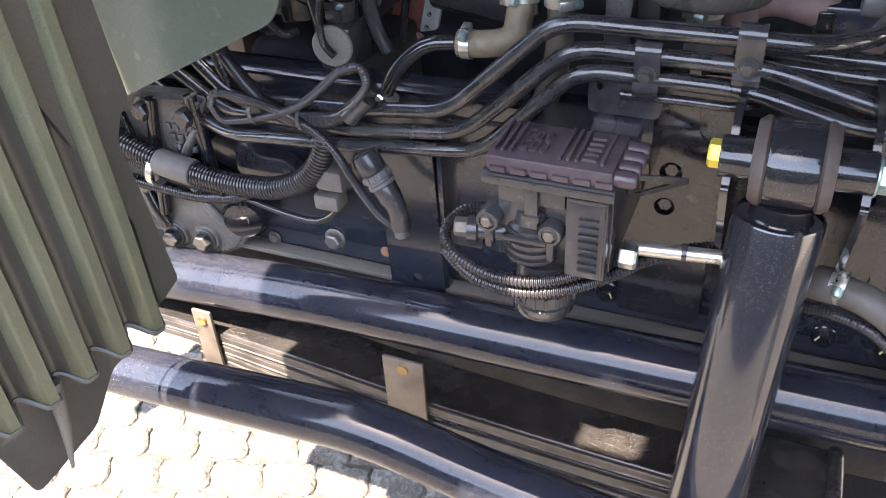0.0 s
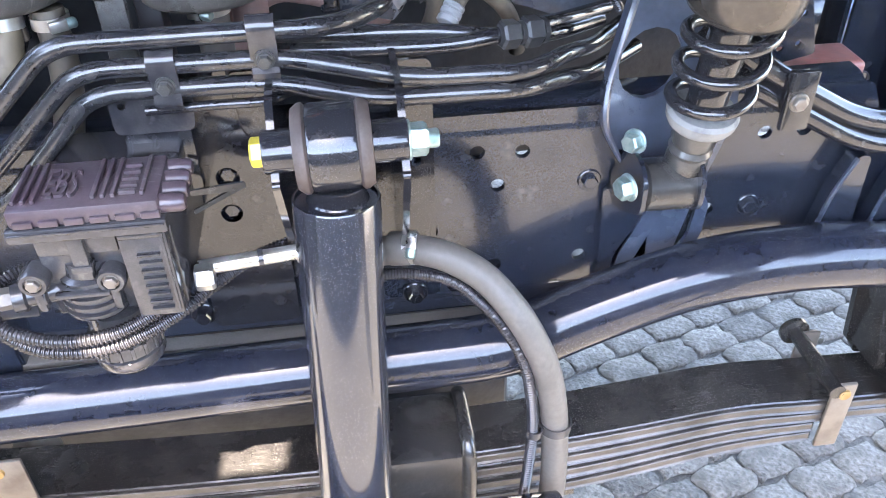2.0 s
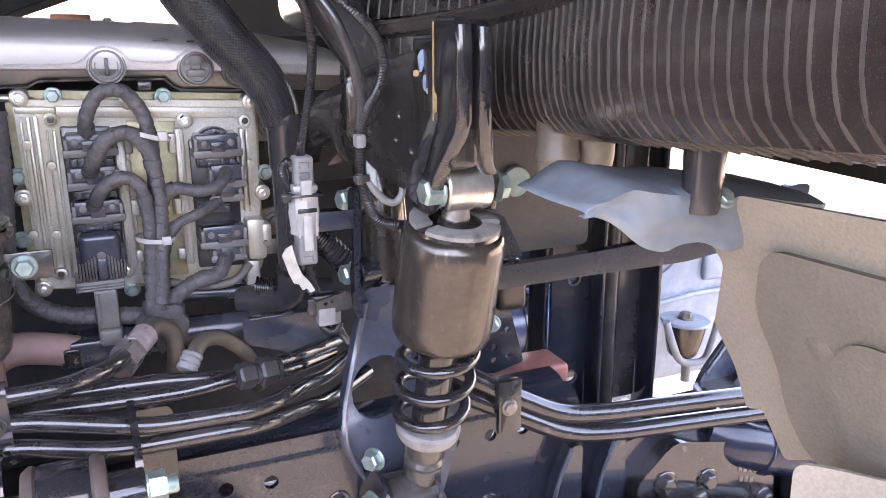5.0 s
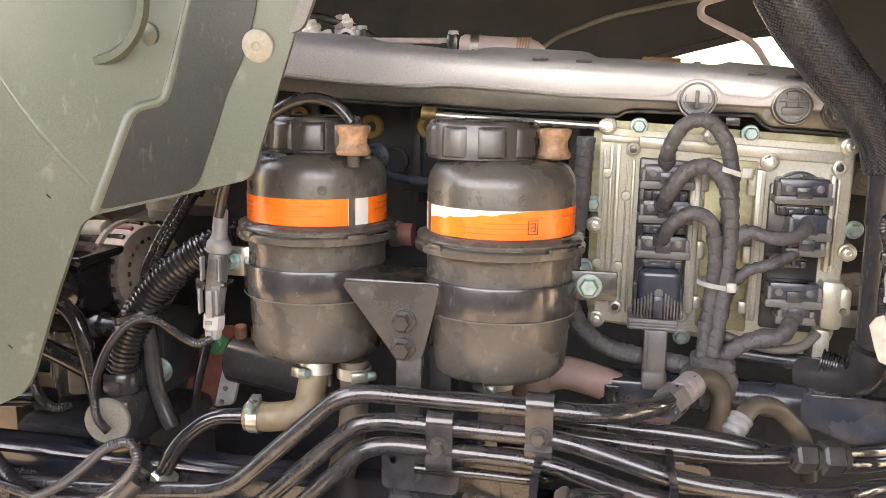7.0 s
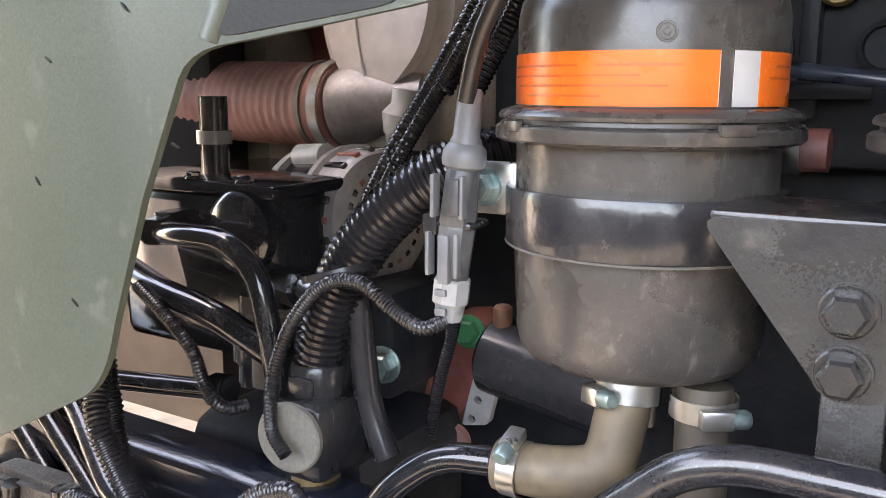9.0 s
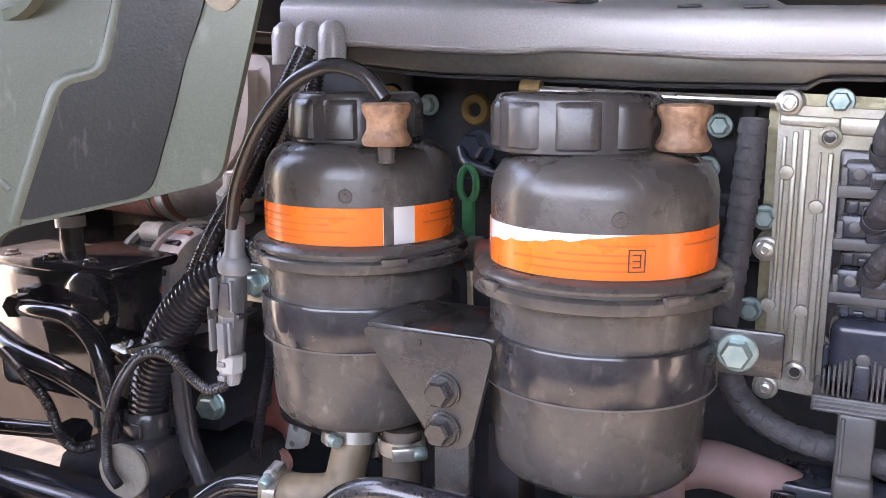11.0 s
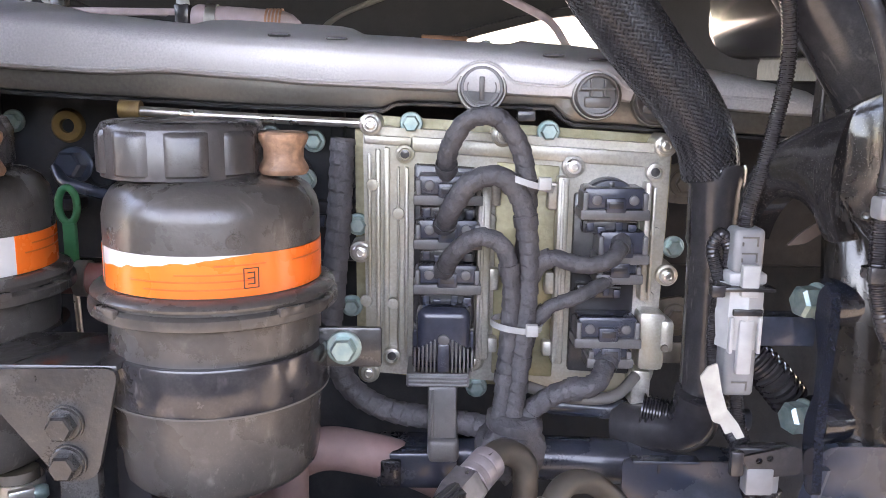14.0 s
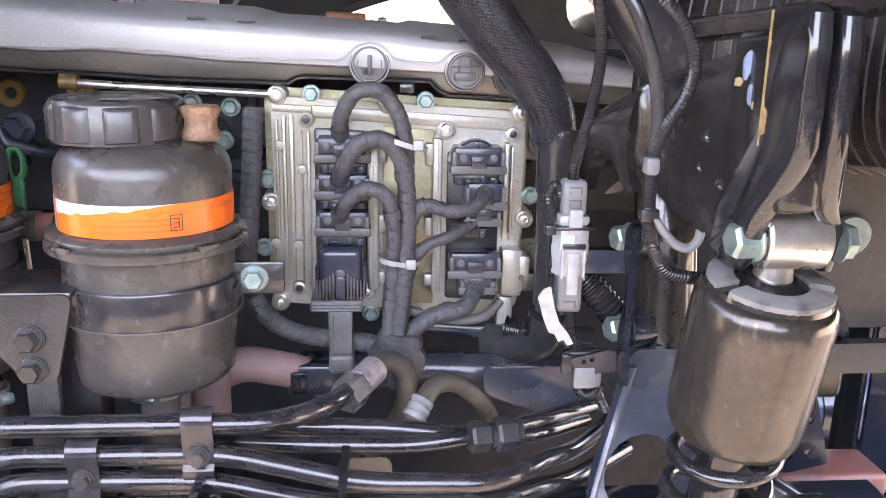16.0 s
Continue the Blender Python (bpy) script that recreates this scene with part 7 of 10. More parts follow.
def cab_bearing():
    t = thing("cab_bearing_bracket", (0.43, 0.85, 1.42), "glossy black cast cab bearing bracket with chipped paint", "bracket")
    # bulged shell from the mount plate round to the jaws
    bm = bmesh.new()
    rows = []
    n, k = 30, 26
    for i in range(n + 1):
        u = i / n
        x = 0.394 + 0.056 * u
        lo = 1.478 - 0.052 * math.sin(min(1.0, u * 1.2) * math.pi / 2) + 0.035 * max(0.0, u - 0.7) / 0.3
        hi = 1.535 + 0.042 * u
        ring = []
        for j in range(k + 1):
            v = j / k
            bulge = 0.010 * math.sin(math.pi * u) ** 0.6 * math.sin(math.pi * min(1, v * 1.05)) ** 0.5
            dent = sum(0.0015 * math.exp(-((u - a) ** 2 + (v - b) ** 2) / 0.008) for a, b in ((0.3, 0.5), (0.62, 0.3), (0.55, 0.72)))
            ring.append(bm.verts.new((x, 0.965 - 0.135 * u ** 1.8 - bulge + dent - 0.0006 * noise.noise((u * 7, v * 7, 4.2)), lo + (hi - lo) * v)))
        rows.append(ring)
    for a, b in zip(rows, rows[1:]):
        for j in range(k):
            bm.faces.new((a[j], b[j], b[j + 1], a[j + 1]))
    got = bmesh.ops.extrude_face_region(bm, geom=bm.faces[:])
    bmesh.ops.translate(bm, verts=[g for g in got["geom"] if isinstance(g, bmesh.types.BMVert)], vec=(0.004, 0.014, 0))
    part("casting", bm, M_CASTING, t)
    # root of the casting, curling back to the strut
    bm = bmesh.new()
    rows = []
    for i in range(15):
        u = i / 14
        x = 0.372 + 0.024 * u ** 1.3
        y = 1.055 - 0.092 * u
        lo = 1.432 + 0.040 * math.sin(math.pi * min(1.0, u * 1.15)) ** 0.8 + 0.034 * max(0.0, u - 0.5)
        hi = 1.492 + 0.043 * u ** 0.7
        rows.append([bm.verts.new((x - 0.010 * math.sin(math.pi * j / 12) ** 0.7 + 0.0006 * noise.noise((u * 6, j, 2.0)), y, lo + (hi - lo) * j / 12)) for j in range(13)])
    for a, b in zip(rows, rows[1:]):
        for j in range(12):
            bm.faces.new((a[j], b[j], b[j + 1], a[j + 1]))
    got = bmesh.ops.extrude_face_region(bm, geom=bm.faces[:])
    bmesh.ops.translate(bm, verts=[g for g in got["geom"] if isinstance(g, bmesh.types.BMVert)], vec=(0.016, 0.006, 0))
    part("casting_root", bm, M_CASTING, t)
    part("flap", plate(soften([(0.388, 1.433), (0.398, 1.443), (0.414, 1.453), (0.420, 1.453), (0.412, 1.442), (0.402, 1.435)], 0.003), [], 0.003, (0, 1.03, 0), (1, 0, 0), (0, 0, 1)), M_BUSH, t, "rust-brown edge of a folded flap")

    def arm(sections):
        """A forked arm, lofted through (x0, x1, y_front, y_back, z) sections with round front edges."""
        bm = bmesh.new()
        rows = []
        for x0, x1, y0, y1, z in sections:
            r = min(0.006, (x1 - x0) * 0.4)
            ring = [(x0, y1)] + [(x0 + r - r * math.cos(radians(g)), y0 + r - r * math.sin(radians(g))) for g in (0, 30, 60, 90)] + [(x1 - r + r * math.sin(radians(g)), y0 + r - r * math.cos(radians(g))) for g in (0, 30, 60, 90)] + [(x1, y1)]
            rows.append([bm.verts.new((x, y, z)) for x, y in ring])
        for a, b in zip(rows, rows[1:]):
            for i in range(len(a)):
                j = (i + 1) % len(a)
                bm.faces.new((a[i], a[j], b[j], b[i]))
        bm.faces.new(rows[0])
        bm.faces.new(rows[-1])
        return bm

    part("jaw", arm([(0.443, 0.454, 0.785, 0.826, 1.602), (0.440, 0.457, 0.777, 0.830, 1.596), (0.440, 0.457, 0.774, 0.832, 1.575), (0.440, 0.457, 0.774, 0.836, 1.512), (0.439, 0.457, 0.780, 0.845, 1.500), (0.433, 0.452, 0.814, 0.870, 1.455), (0.430, 0.449, 0.826, 0.872, 1.425), (0.434, 0.446, 0.835, 0.865, 1.414)]), M_GLOSS, t)
    part("jaw", arm([(0.464, 0.474, 0.785, 0.826, 1.600), (0.461, 0.477, 0.777, 0.830, 1.594), (0.461, 0.477, 0.774, 0.832, 1.575), (0.461, 0.477, 0.774, 0.836, 1.515), (0.463, 0.480, 0.780, 0.845, 1.503), (0.476, 0.496, 0.808, 0.870, 1.464), (0.499, 0.514, 0.826, 0.872, 1.440), (0.501, 0.512, 0.835, 0.865, 1.412)]), M_GLOSS, t)
    part("jaw_web", block(0.442, 0.476, 0.796, 0.895, 1.462, 1.586, 0.010, segs=3), M_CASTING, t)
    part("jaw_foot", block(0.440, 0.500, 0.832, 0.90, 1.462, 1.492, 0.008), M_CASTING, t)
    # tan primer along the jaw's rear edge and a bare bluish facet on the casting
    bm = bmesh.new()
    rows = []
    for i in range(40):
        z = 1.498 + 0.100 * i / 39
        w = 0.0025 + 0.0035 * abs(noise.noise((z * 130, 1.7, 0))) + (0.006 if 6 < i < 14 else 0.0)
        rows.append([bm.verts.new((x, y, z)) for x, y in ((0.4395, 0.831), (0.4395, 0.831 - w), (0.4402, 0.831 - w), (0.4402, 0.831))])
    for a, b in zip(rows, rows[1:]):
        for i in range(4):
            bm.faces.new((a[i], a[(i + 1) % 4], b[(i + 1) % 4], b[i]))
    bm.faces.new(rows[0])
    bm.faces.new(rows[-1])
    part("chipped_edge", bm, M_PRIMER, t, "chipped edge with tan primer", smooth=False)

    def shell_y(x, z):
        u = (x - 0.394) / 0.056
        return 0.965 - 0.135 * u ** 1.8 - 0.010 * math.sin(math.pi * min(1.0, u)) ** 0.6

    def chip(x, z, r, stretch, material, label):
        y = shell_y(x, z)
        bm = lathe([(r, -0.003), (r * 0.96, 0.0010), (r * 0.7, 0.0016)], (x, y, z), (-0.75, -1, 0.1), 22)
        for v in bm.verts:
            d = v.co - Vector((x, y, z))
            d.z *= stretch
            v.co = Vector((x, y, z)) + d * (1 + 0.45 * noise.noise(v.co * 260))
        part("chip", bm, material, t, label)

    chip(0.4405, 1.560, 0.0042, 2.2, M_BARE, "bare bluish worn facet")
    chip(0.4425, 1.540, 0.0034, 2.6, M_BARE, "bare bluish worn facet")
    chip(0.4385, 1.548, 0.0040, 0.9, M_PRIMER, "chipped paint with tan primer")
    chip(0.4440, 1.532, 0.0026, 1.6, M_PRIMER, "chipped paint with tan primer")
    for x, z, r in ((0.418, 1.530, 0.0045), (0.420, 1.512, 0.0038), (0.430, 1.505, 0.0046), (0.428, 1.480, 0.0040), (0.412, 1.485, 0.0036), (0.436, 1.470, 0.0042), (0.405, 1.468, 0.0034)):
        y = shell_y(x, z)
        part("dimple_rim", lathe([(r, -0.002), (r, 0.0006), (r * 0.75, 0.0010), (r * 0.6, -0.0004), (0.0005, -0.0008)], (x, y, z), (-0.75, -1, 0.05), 18), M_CASTING, t)
    return t


cab_bearing()


# ---- air intake box ----
def air_box():
    t = thing("air_intake_box", (0.5, 0.8, 1.49), "large black ribbed plastic air intake box", "air intake")
    plan = [(0.430, 1.10, 0), (0.455, 1.06, 0), (0.515, 0.96, 0), (0.535, 0.85, 0), (0.507, 0.70, 0), (0.460, 0.43, 0), (0.432, 0.275, 0)]
    step, pitch = 0.00216, 8
    path = resample(rounded(plan, 0.05), step)
    # section about the seam: outwards and up; the seam rises towards the near end
    prof = [(-0.09, -0.132), (-0.045, -0.130), (-0.020, -0.122), (-0.006, -0.106), (0.0, -0.085), (0.002, -0.05), (0.0, -0.014), (0.002, -0.011), (0.008, -0.009), (0.009, -0.003), (0.009, 0.003),
            (0.004, 0.007), (-0.001, 0.010), (-0.004, 0.028), (-0.012, 0.048), (-0.030, 0.066), (-0.060, 0.076), (-0.12, 0.080)]

    def ring(i):
        p = path[i]
        d = (path[min(i + 1, len(path) - 1)] - path[max(i - 1, 0)]).normalized()
        out = Vector((d.y, -d.x, 0))
        seam = 1.585 + 0.12 * (1.06 - p.y)
        sag = 0.004 * noise.noise(p * 6)
        return [p + out * (o + sag) + Vector((0, 0, seam + z)) for o, z in prof], out

    bm = bmesh.new()
    rows = [[bm.verts.new(v) for v in ring(i)[0]] for i in range(0, len(path), 2)]
    for a, b in zip(rows, rows[1:]):
        for i in range(len(prof) - 1):
            bm.faces.new((a[i], a[i + 1], b[i + 1], b[i]))
    part("ribbed_shell", bm, M_BELLOWS, t, sharp=30)
    for i in range(4, len(path) - 2, pitch):
        pts, out = ring(i)
        for name, lo, hi in (("lower_rib", 1, 7), ("upper_rib", 12, 17)):
            line = rounded([q + out * 0.0006 for q in pts[lo:hi]], 0.01, 3)
            part(name, sweep(line, 0.0013, 6), M_RIBLINE, t)
    part("seam_bead", sweep([ring(i)[0][10] + Vector((0, 0, 0.002)) + ring(i)[1] * 0.0005 * noise.noise(path[i] * 90) for i in range(0, len(path), 3)], [0.0022 + 0.0012 * noise.noise((i * 0.7, 0, 2.0)) for i in range(0, len(path), 3)], 6), M_RIBLINE, t, "rubbed uneven seam bead")
    part("inner_core", block(0.56, 0.95, 0.285, 1.0, 1.52, 1.70, 0.02), M_BELLOWS, t)
    part("end_wall", block(0.445, 0.56, 0.272, 0.282, 1.545, 1.735, 0.004), M_BELLOWS, t)
    b = block(0.400, 0.62, 1.082, 1.32, 1.575, 1.705, 0.035, segs=5)
    part("filter_head", b, M_HEAD, t, "smooth black filter head")
    part("head_rim", sweep(rounded([(0.385, 1.34, 1.712), (0.385, 1.05, 1.712), (0.41, 0.985, 1.722), (0.60, 0.90, 1.728)], 0.05), 0.016, 16, flat=0.8), M_HEAD, t, "rounded flange rim")
    part("head_line", pipe([(0.48, 1.081, 1.60), (0.485, 1.080, 1.65), (0.494, 1.084, 1.685)], 0.0016, 0.02, 6), M_RIBLINE, t)
    for x, y, z0, r in ((0.560, 0.80, 1.437, 0.020), (0.598, 0.79, 1.455, 0.018)):
        part("drain_spout", lathe([(r * 0.80, 0.0), (r * 0.86, -0.002), (r, 0.012), (r * 1.02, 0.028), (r * 1.12, 0.030), (r * 1.12, 0.036), (r * 1.05, 0.04), (r * 1.1, 0.07)], (x, y, z0), (0, 0, 1), 24), M_SPOUT, t, "brown rubber drain spout")
    part("drain_hose", lathe([(0.014, -0.006), (0.0155, 0.0), (0.016, 0.03), (0.018, 0.06), (0.018, 0.09)], (0.570, 0.60, 1.462), (0.02, 0, 1), 24), M_PLASTIC, t, "smooth black drain tube")
    return t


air_box()


# ---- cab underside ----
def cab():
    t = thing("cab_underside", (0, 1.2, 1.8), "dark underside of the tilted cab above the engine", "cab")
    # a slot added in the unseen cab edge lets a sun patch reach the spring
    part("floor_pan", block(-0.75, 1.9, 0.312, 2.4, 2.02, 2.06, 0.01), M_CAB, t)
    # forward piece added only to keep the sun off the far wheel arch
    part("floor_pan", block(-1.75, -0.772, 1.50, 2.4, 2.02, 2.06, 0.01), M_CAB, t)
    part("sill", block(-0.75, -0.335, 0.118, 0.311, 2.02, 2.06, 0.01), M_CAB, t)
    part("sill", block(-0.250, 1.9, 0.118, 0.311, 2.02, 2.06, 0.01), M_CAB, t)
    part("sill", block(-0.335, -0.250, 0.118, 0.255, 2.02, 2.06, 0.01), M_CAB, t)
    # the gap in the skin is added too, in line with that slot
    part("outer_skin", block(-0.75, -0.41, 0.098, 0.116, 2.0, 2.6, 0.005), M_OLIVE, t)
    part("outer_skin", block(-0.310, 1.9, 0.098, 0.116, 2.0, 2.6, 0.005), M_OLIVE, t)
    part("front_panel", block(-0.77, -0.752, 0.085, 2.4, 2.0, 2.6, 0.005), M_OLIVE, t)
    out = [(-1.6, 0.9), (-0.40, 0.95), (-0.30, 1.30), (-0.165, 1.50), (-0.05, 1.565), (0.04, 1.60), (0.20, 1.655), (0.36, 1.695), (0.44, 1.703), (0.50, 1.60), (0.62, 1.45), (1.9, 1.2), (1.9, 2.03), (-1.6, 2.03)]
    part("far_wheel_arch", plate(out, [], 0.01, (0, 2.25, 0), (1, 0, 0), (0, 0, 1)), M_CAB, t)
    bm = bmesh.new()
    line = rounded([(-0.30, 2.245, 1.30), (-0.165, 2.245, 1.50), (-0.05, 2.245, 1.565), (0.04, 2.245, 1.60), (0.20, 2.245, 1.655), (0.36, 2.245, 1.695), (0.44, 2.245, 1.703), (0.50, 2.245, 1.60)], 0.05)
    rows = [[bm.verts.new(p + Vector(o)) for o in ((0.0, 0.02, -0.012), (0, -0.03, -0.012), (0, -0.03, 0.004), (0.0, 0.0, 0.008))] for p in line]
    for a, b in zip(rows, rows[1:]):
        for i in range(4):
            j = (i + 1) % 4
            bm.faces.new((a[i], a[j], b[j], b[i]))
    part("arch_lip", bm, M_CAB, t)
    part("arch_edge", sweep(rounded([(-0.20, 2.235, 1.50), (-0.152, 2.235, 1.618), (-0.093, 2.235, 1.680), (0.043, 2.235, 1.732), (0.219, 2.235, 1.768), (0.45, 2.235, 1.80), (0.7, 2.235, 1.78)], 0.05), 0.006, 8), M_FLAP, t, "paler folded arch edge")
    part("rivet", lathe([(0.016, 0), (0.012, 0.006)], (-0.162, 2.248, 1.657), (0, -1, 0), 16), M_LAMPWHITE, t)
    single("cable", pipe([(0.32, 1.70, 1.60), (0.295, 1.70, 1.639), (0.235, 1.70, 1.668), (0.204, 1.70, 1.683), (0.205, 1.70, 1.704), (0.245, 1.70, 1.716), (0.33, 1.72, 1.74)], 0.006, 0.02), M_PALEPINK, (0.29, 1.7, 1.62), "pale wrapped cable hanging under the cab", "cable")
    return t


cab()


# ---- wheel arch ----
def fender_liner():
    t = thing("inner_fender_liner", (-0.45, 0.8, 1.17), "olive green moulded plastic inner wheel-arch liner", "fender liner")
    # panel surface: nearer to the wheel at its lower end
    def yy(x, z):
        s = max(0.0, min(1.0, (x + 0.40) / 0.16))
        return 0.792 + 0.076 * s * s * (3 - 2 * s)

    def sheet(poly, material, name, off, label="", thick=0.004, bev=0.0):
        b = plate(soften(poly, 0.012), [], thick, (0, 0, 0), (1, 0, 0), (0, 0, 1))
        for xx in (-0.40, -0.38, -0.36, -0.34, -0.32, -0.30, -0.28, -0.26, -0.24):
            bmesh.ops.bisect_plane(b, geom=b.verts[:] + b.edges[:] + b.faces[:], plane_co=(xx, 0, 0), plane_no=(1, 0, 0))
        for v in b.verts:
            v.co.y += yy(v.co.x, v.co.z) + off
        return part(name, b, material, t, label, sharp=30)

    sheet([(-1.3, 0.98), (-0.636, 1.170), (-0.420, 1.277), (-0.407, 1.295), (-0.358, 1.436), (-0.232, 1.468), (-0.222, 1.50), (-0.172, 1.645), (-0.12, 1.80), (-1.3, 1.80)], M_OLIVE, "panel", 0.0)
    # the channel is given a darker colour than the panel round it
    sheet([(-0.240, 1.70), (-0.222, 1.622), (-0.235, 1.577), (-0.252, 1.543), (-0.279, 1.458), (-0.350, 1.441), (-0.323, 1.53), (-0.302, 1.533), (-0.282, 1.62), (-0.262, 1.70)], M_DARKOLIVE, "scuffed_channel", -0.0025, "scuffed moulded channel, coloured darker than the panel", 0.003)
    for pts, r in (([(-0.262, 1.70), (-0.282, 1.62), (-0.302, 1.533), (-0.323, 1.530), (-0.352, 1.441)], 0.006), ([(-0.205, 1.66), (-0.222, 1.622), (-0.235, 1.577), (-0.252, 1.543), (-0.279, 1.462)], 0.004),
                   ([(-0.43, 1.566), (-0.352, 1.462)], 0.004), ([(-0.178, 1.64), (-0.232, 1.50)], 0.0025)):
        path = resample(rounded([(x, 0.0, z) for x, z in pts], 0.012), 0.006)
        part("moulded_ridge", sweep([(p.x, yy(p.x, p.z) + 0.4 * r - 0.002, p.z) for p in path], r, 10), M_OLIVE, t)
    part("boss_stud", lathe([(0.010, 0), (0.010, 0.004), (0.007, 0.006)], (-0.310, yy(-0.310, 1.591) - 0.001, 1.591), (0, -1, -0.15), 20), M_OLIVE, t)
    sheet([(-0.160, 1.645), (-0.170, 1.652), (-0.194, 1.592), (-0.180, 1.597)], M_FLAP, "edge_strip", -0.004, "dark grimy edge strip", 0.006)
    bx, bz = -0.223, 1.583
    b = part("clip_button", lathe([(0.0145, 0), (0.014, 0.003), (0.010, 0.0055), (0.004, 0.006), (0.003, 0.005)], (bx, yy(bx, bz) - 0.004, bz), (0, -1, -0.15), 28), M_BEIGE, t, "beige plastic clip button")
    part("round_boss", lathe([(0.060, 0), (0.058, 0.006), (0.052, 0.006), (0.050, 0.002)], (-0.350, yy(-0.350, 1.622) - 0.003, 1.622), (0, -1, -0.15), 40, caps=False), M_OLIVE, t)
    rng = random.Random(11)
    for k in range(10):
        x, z = rng.uniform(-0.60, -0.36), rng.uniform(1.27, 1.55)
        if z < 1.25 + 0.62 * (x + 0.42) + 0.05:
            continue
        m = Matrix.Translation((x, yy(x, z) - 0.0044, z)) @ Matrix.Rotation(rng.uniform(0.4, 1.2), 4, "Y")
        b = lathe([(0.0018, -0.0006), (0.0014, 0.0003), (0.0006, 0.0005)], (0, 0, 0), (0, -1, 0), 9)
        for v in b.verts:
            v.co = m @ (Vector((v.co.x * rng.uniform(1.2, 2.2), v.co.y, v.co.z * 0.45)))
        part("mud_splash", b, M_CAB, t, "dried dark mud splash")
    return t


fender_liner()


def ribbed_flap():
    t = thing("ribbed_mudguard", (-0.65, 0.5, 0.93), "brown-black plastic mudguard with deep upright ribs, crests a lighter olive", "mudguard")

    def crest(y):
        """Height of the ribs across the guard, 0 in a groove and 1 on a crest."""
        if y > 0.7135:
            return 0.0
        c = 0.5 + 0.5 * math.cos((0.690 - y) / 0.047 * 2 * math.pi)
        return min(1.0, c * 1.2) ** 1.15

    heights = ((0.0, 0.925), (0.0, 1.05), (-0.005, 1.20), (-0.012, 1.40), (-0.03, 1.62))

    def skin(y0, y1, n, off, thick):
        bm = bmesh.new()
        rows = []
        for i in range(n + 1):
            y = y0 + (y1 - y0) * i / n
            s = 0.022 * crest(y)
            x = -0.597 - 0.26 * (0.76 - y) + s
            front = [(x + dx + off, z - (0.020 * crest(y) + 0.03 * (0.7 - y) if k == 0 else 0.0)) for k, (dx, z) in enumerate(heights)]
            back = [(a - thick, z) for a, z in front[::-1]]
            rows.append([bm.verts.new((a, y, z)) for a, z in front + back])
        m = len(rows[0])
        for a, b in zip(rows, rows[1:]):
            for k in range(m):
                j = (k + 1) % m
                bm.faces.new((a[k], a[j], b[j], b[k]))
        bm.faces.new(rows[0])
        bm.faces.new(rows[-1])
        return bm

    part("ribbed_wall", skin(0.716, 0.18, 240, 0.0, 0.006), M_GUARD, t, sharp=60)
    # lighter crests: part paint, part the shading between ribs and grooves
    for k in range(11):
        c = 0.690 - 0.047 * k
        part("painted_rib", skin(c + 0.0125, c - 0.0125, 12, 0.0005, 0.003), M_RIB, t, "rib crest in lighter olive, paint tone with shading added", sharp=60)
    lip = []
    for i in range(161):
        y = 0.714 - 0.53 * i / 160
        lip.append((-0.5985 - 0.26 * (0.76 - y) + 0.022 * crest(y), y, 0.925 - 0.020 * crest(y) - 0.03 * (0.7 - y)))
    part("rolled_lip", sweep(lip, 0.0042, 8), M_GUARD, t, "rounded scalloped lower lip")
    band_out = soften([(0.712, 0.925), (0.745, 0.945), (0.735, 1.05), (0.724, 1.15), (0.736, 1.178), (0.750, 1.19), (0.742, 1.30), (0.700, 1.62), (0.60, 1.62), (0.60, 1.40), (0.712, 1.05)], 0.006)
    b = plate(band_out, [], 0.006, (0, 0, 0), (0, 1, 0), (0, 0, 1))
    for v in b.verts:
        v.co.x += -0.5975 - 0.26 * (0.76 - v.co.y) - (0.03 if v.co.z > 1.5 else 0.0)
    part("edge_band", b, M_GUARD, t)
    flap = plate(soften([(0.20, 0.95), (0.70, 0.955), (0.688, 0.87), (0.66, 0.865), (0.615, 0.80), (0.524, 0.765), (0.50, 0.87), (0.20, 0.89)], 0.012), [], 0.006, (-0.612, 0, 0), (0.20, 0.98, 0), (0, 0, 1))
    for v in flap.verts:
        v.co.x = -0.602 - 0.26 * (0.76 - v.co.y) - 0.012
    part("lower_flap", flap, M_FLAP, t, "brown-grey lower flap")
    part("flap_rib", sweep([(-0.650, 0.548, 0.785), (-0.643, 0.556, 0.85), (-0.640, 0.562, 0.92)], [0.002, 0.007, 0.010], 10), M_FLAP, t)
    return t


ribbed_flap()


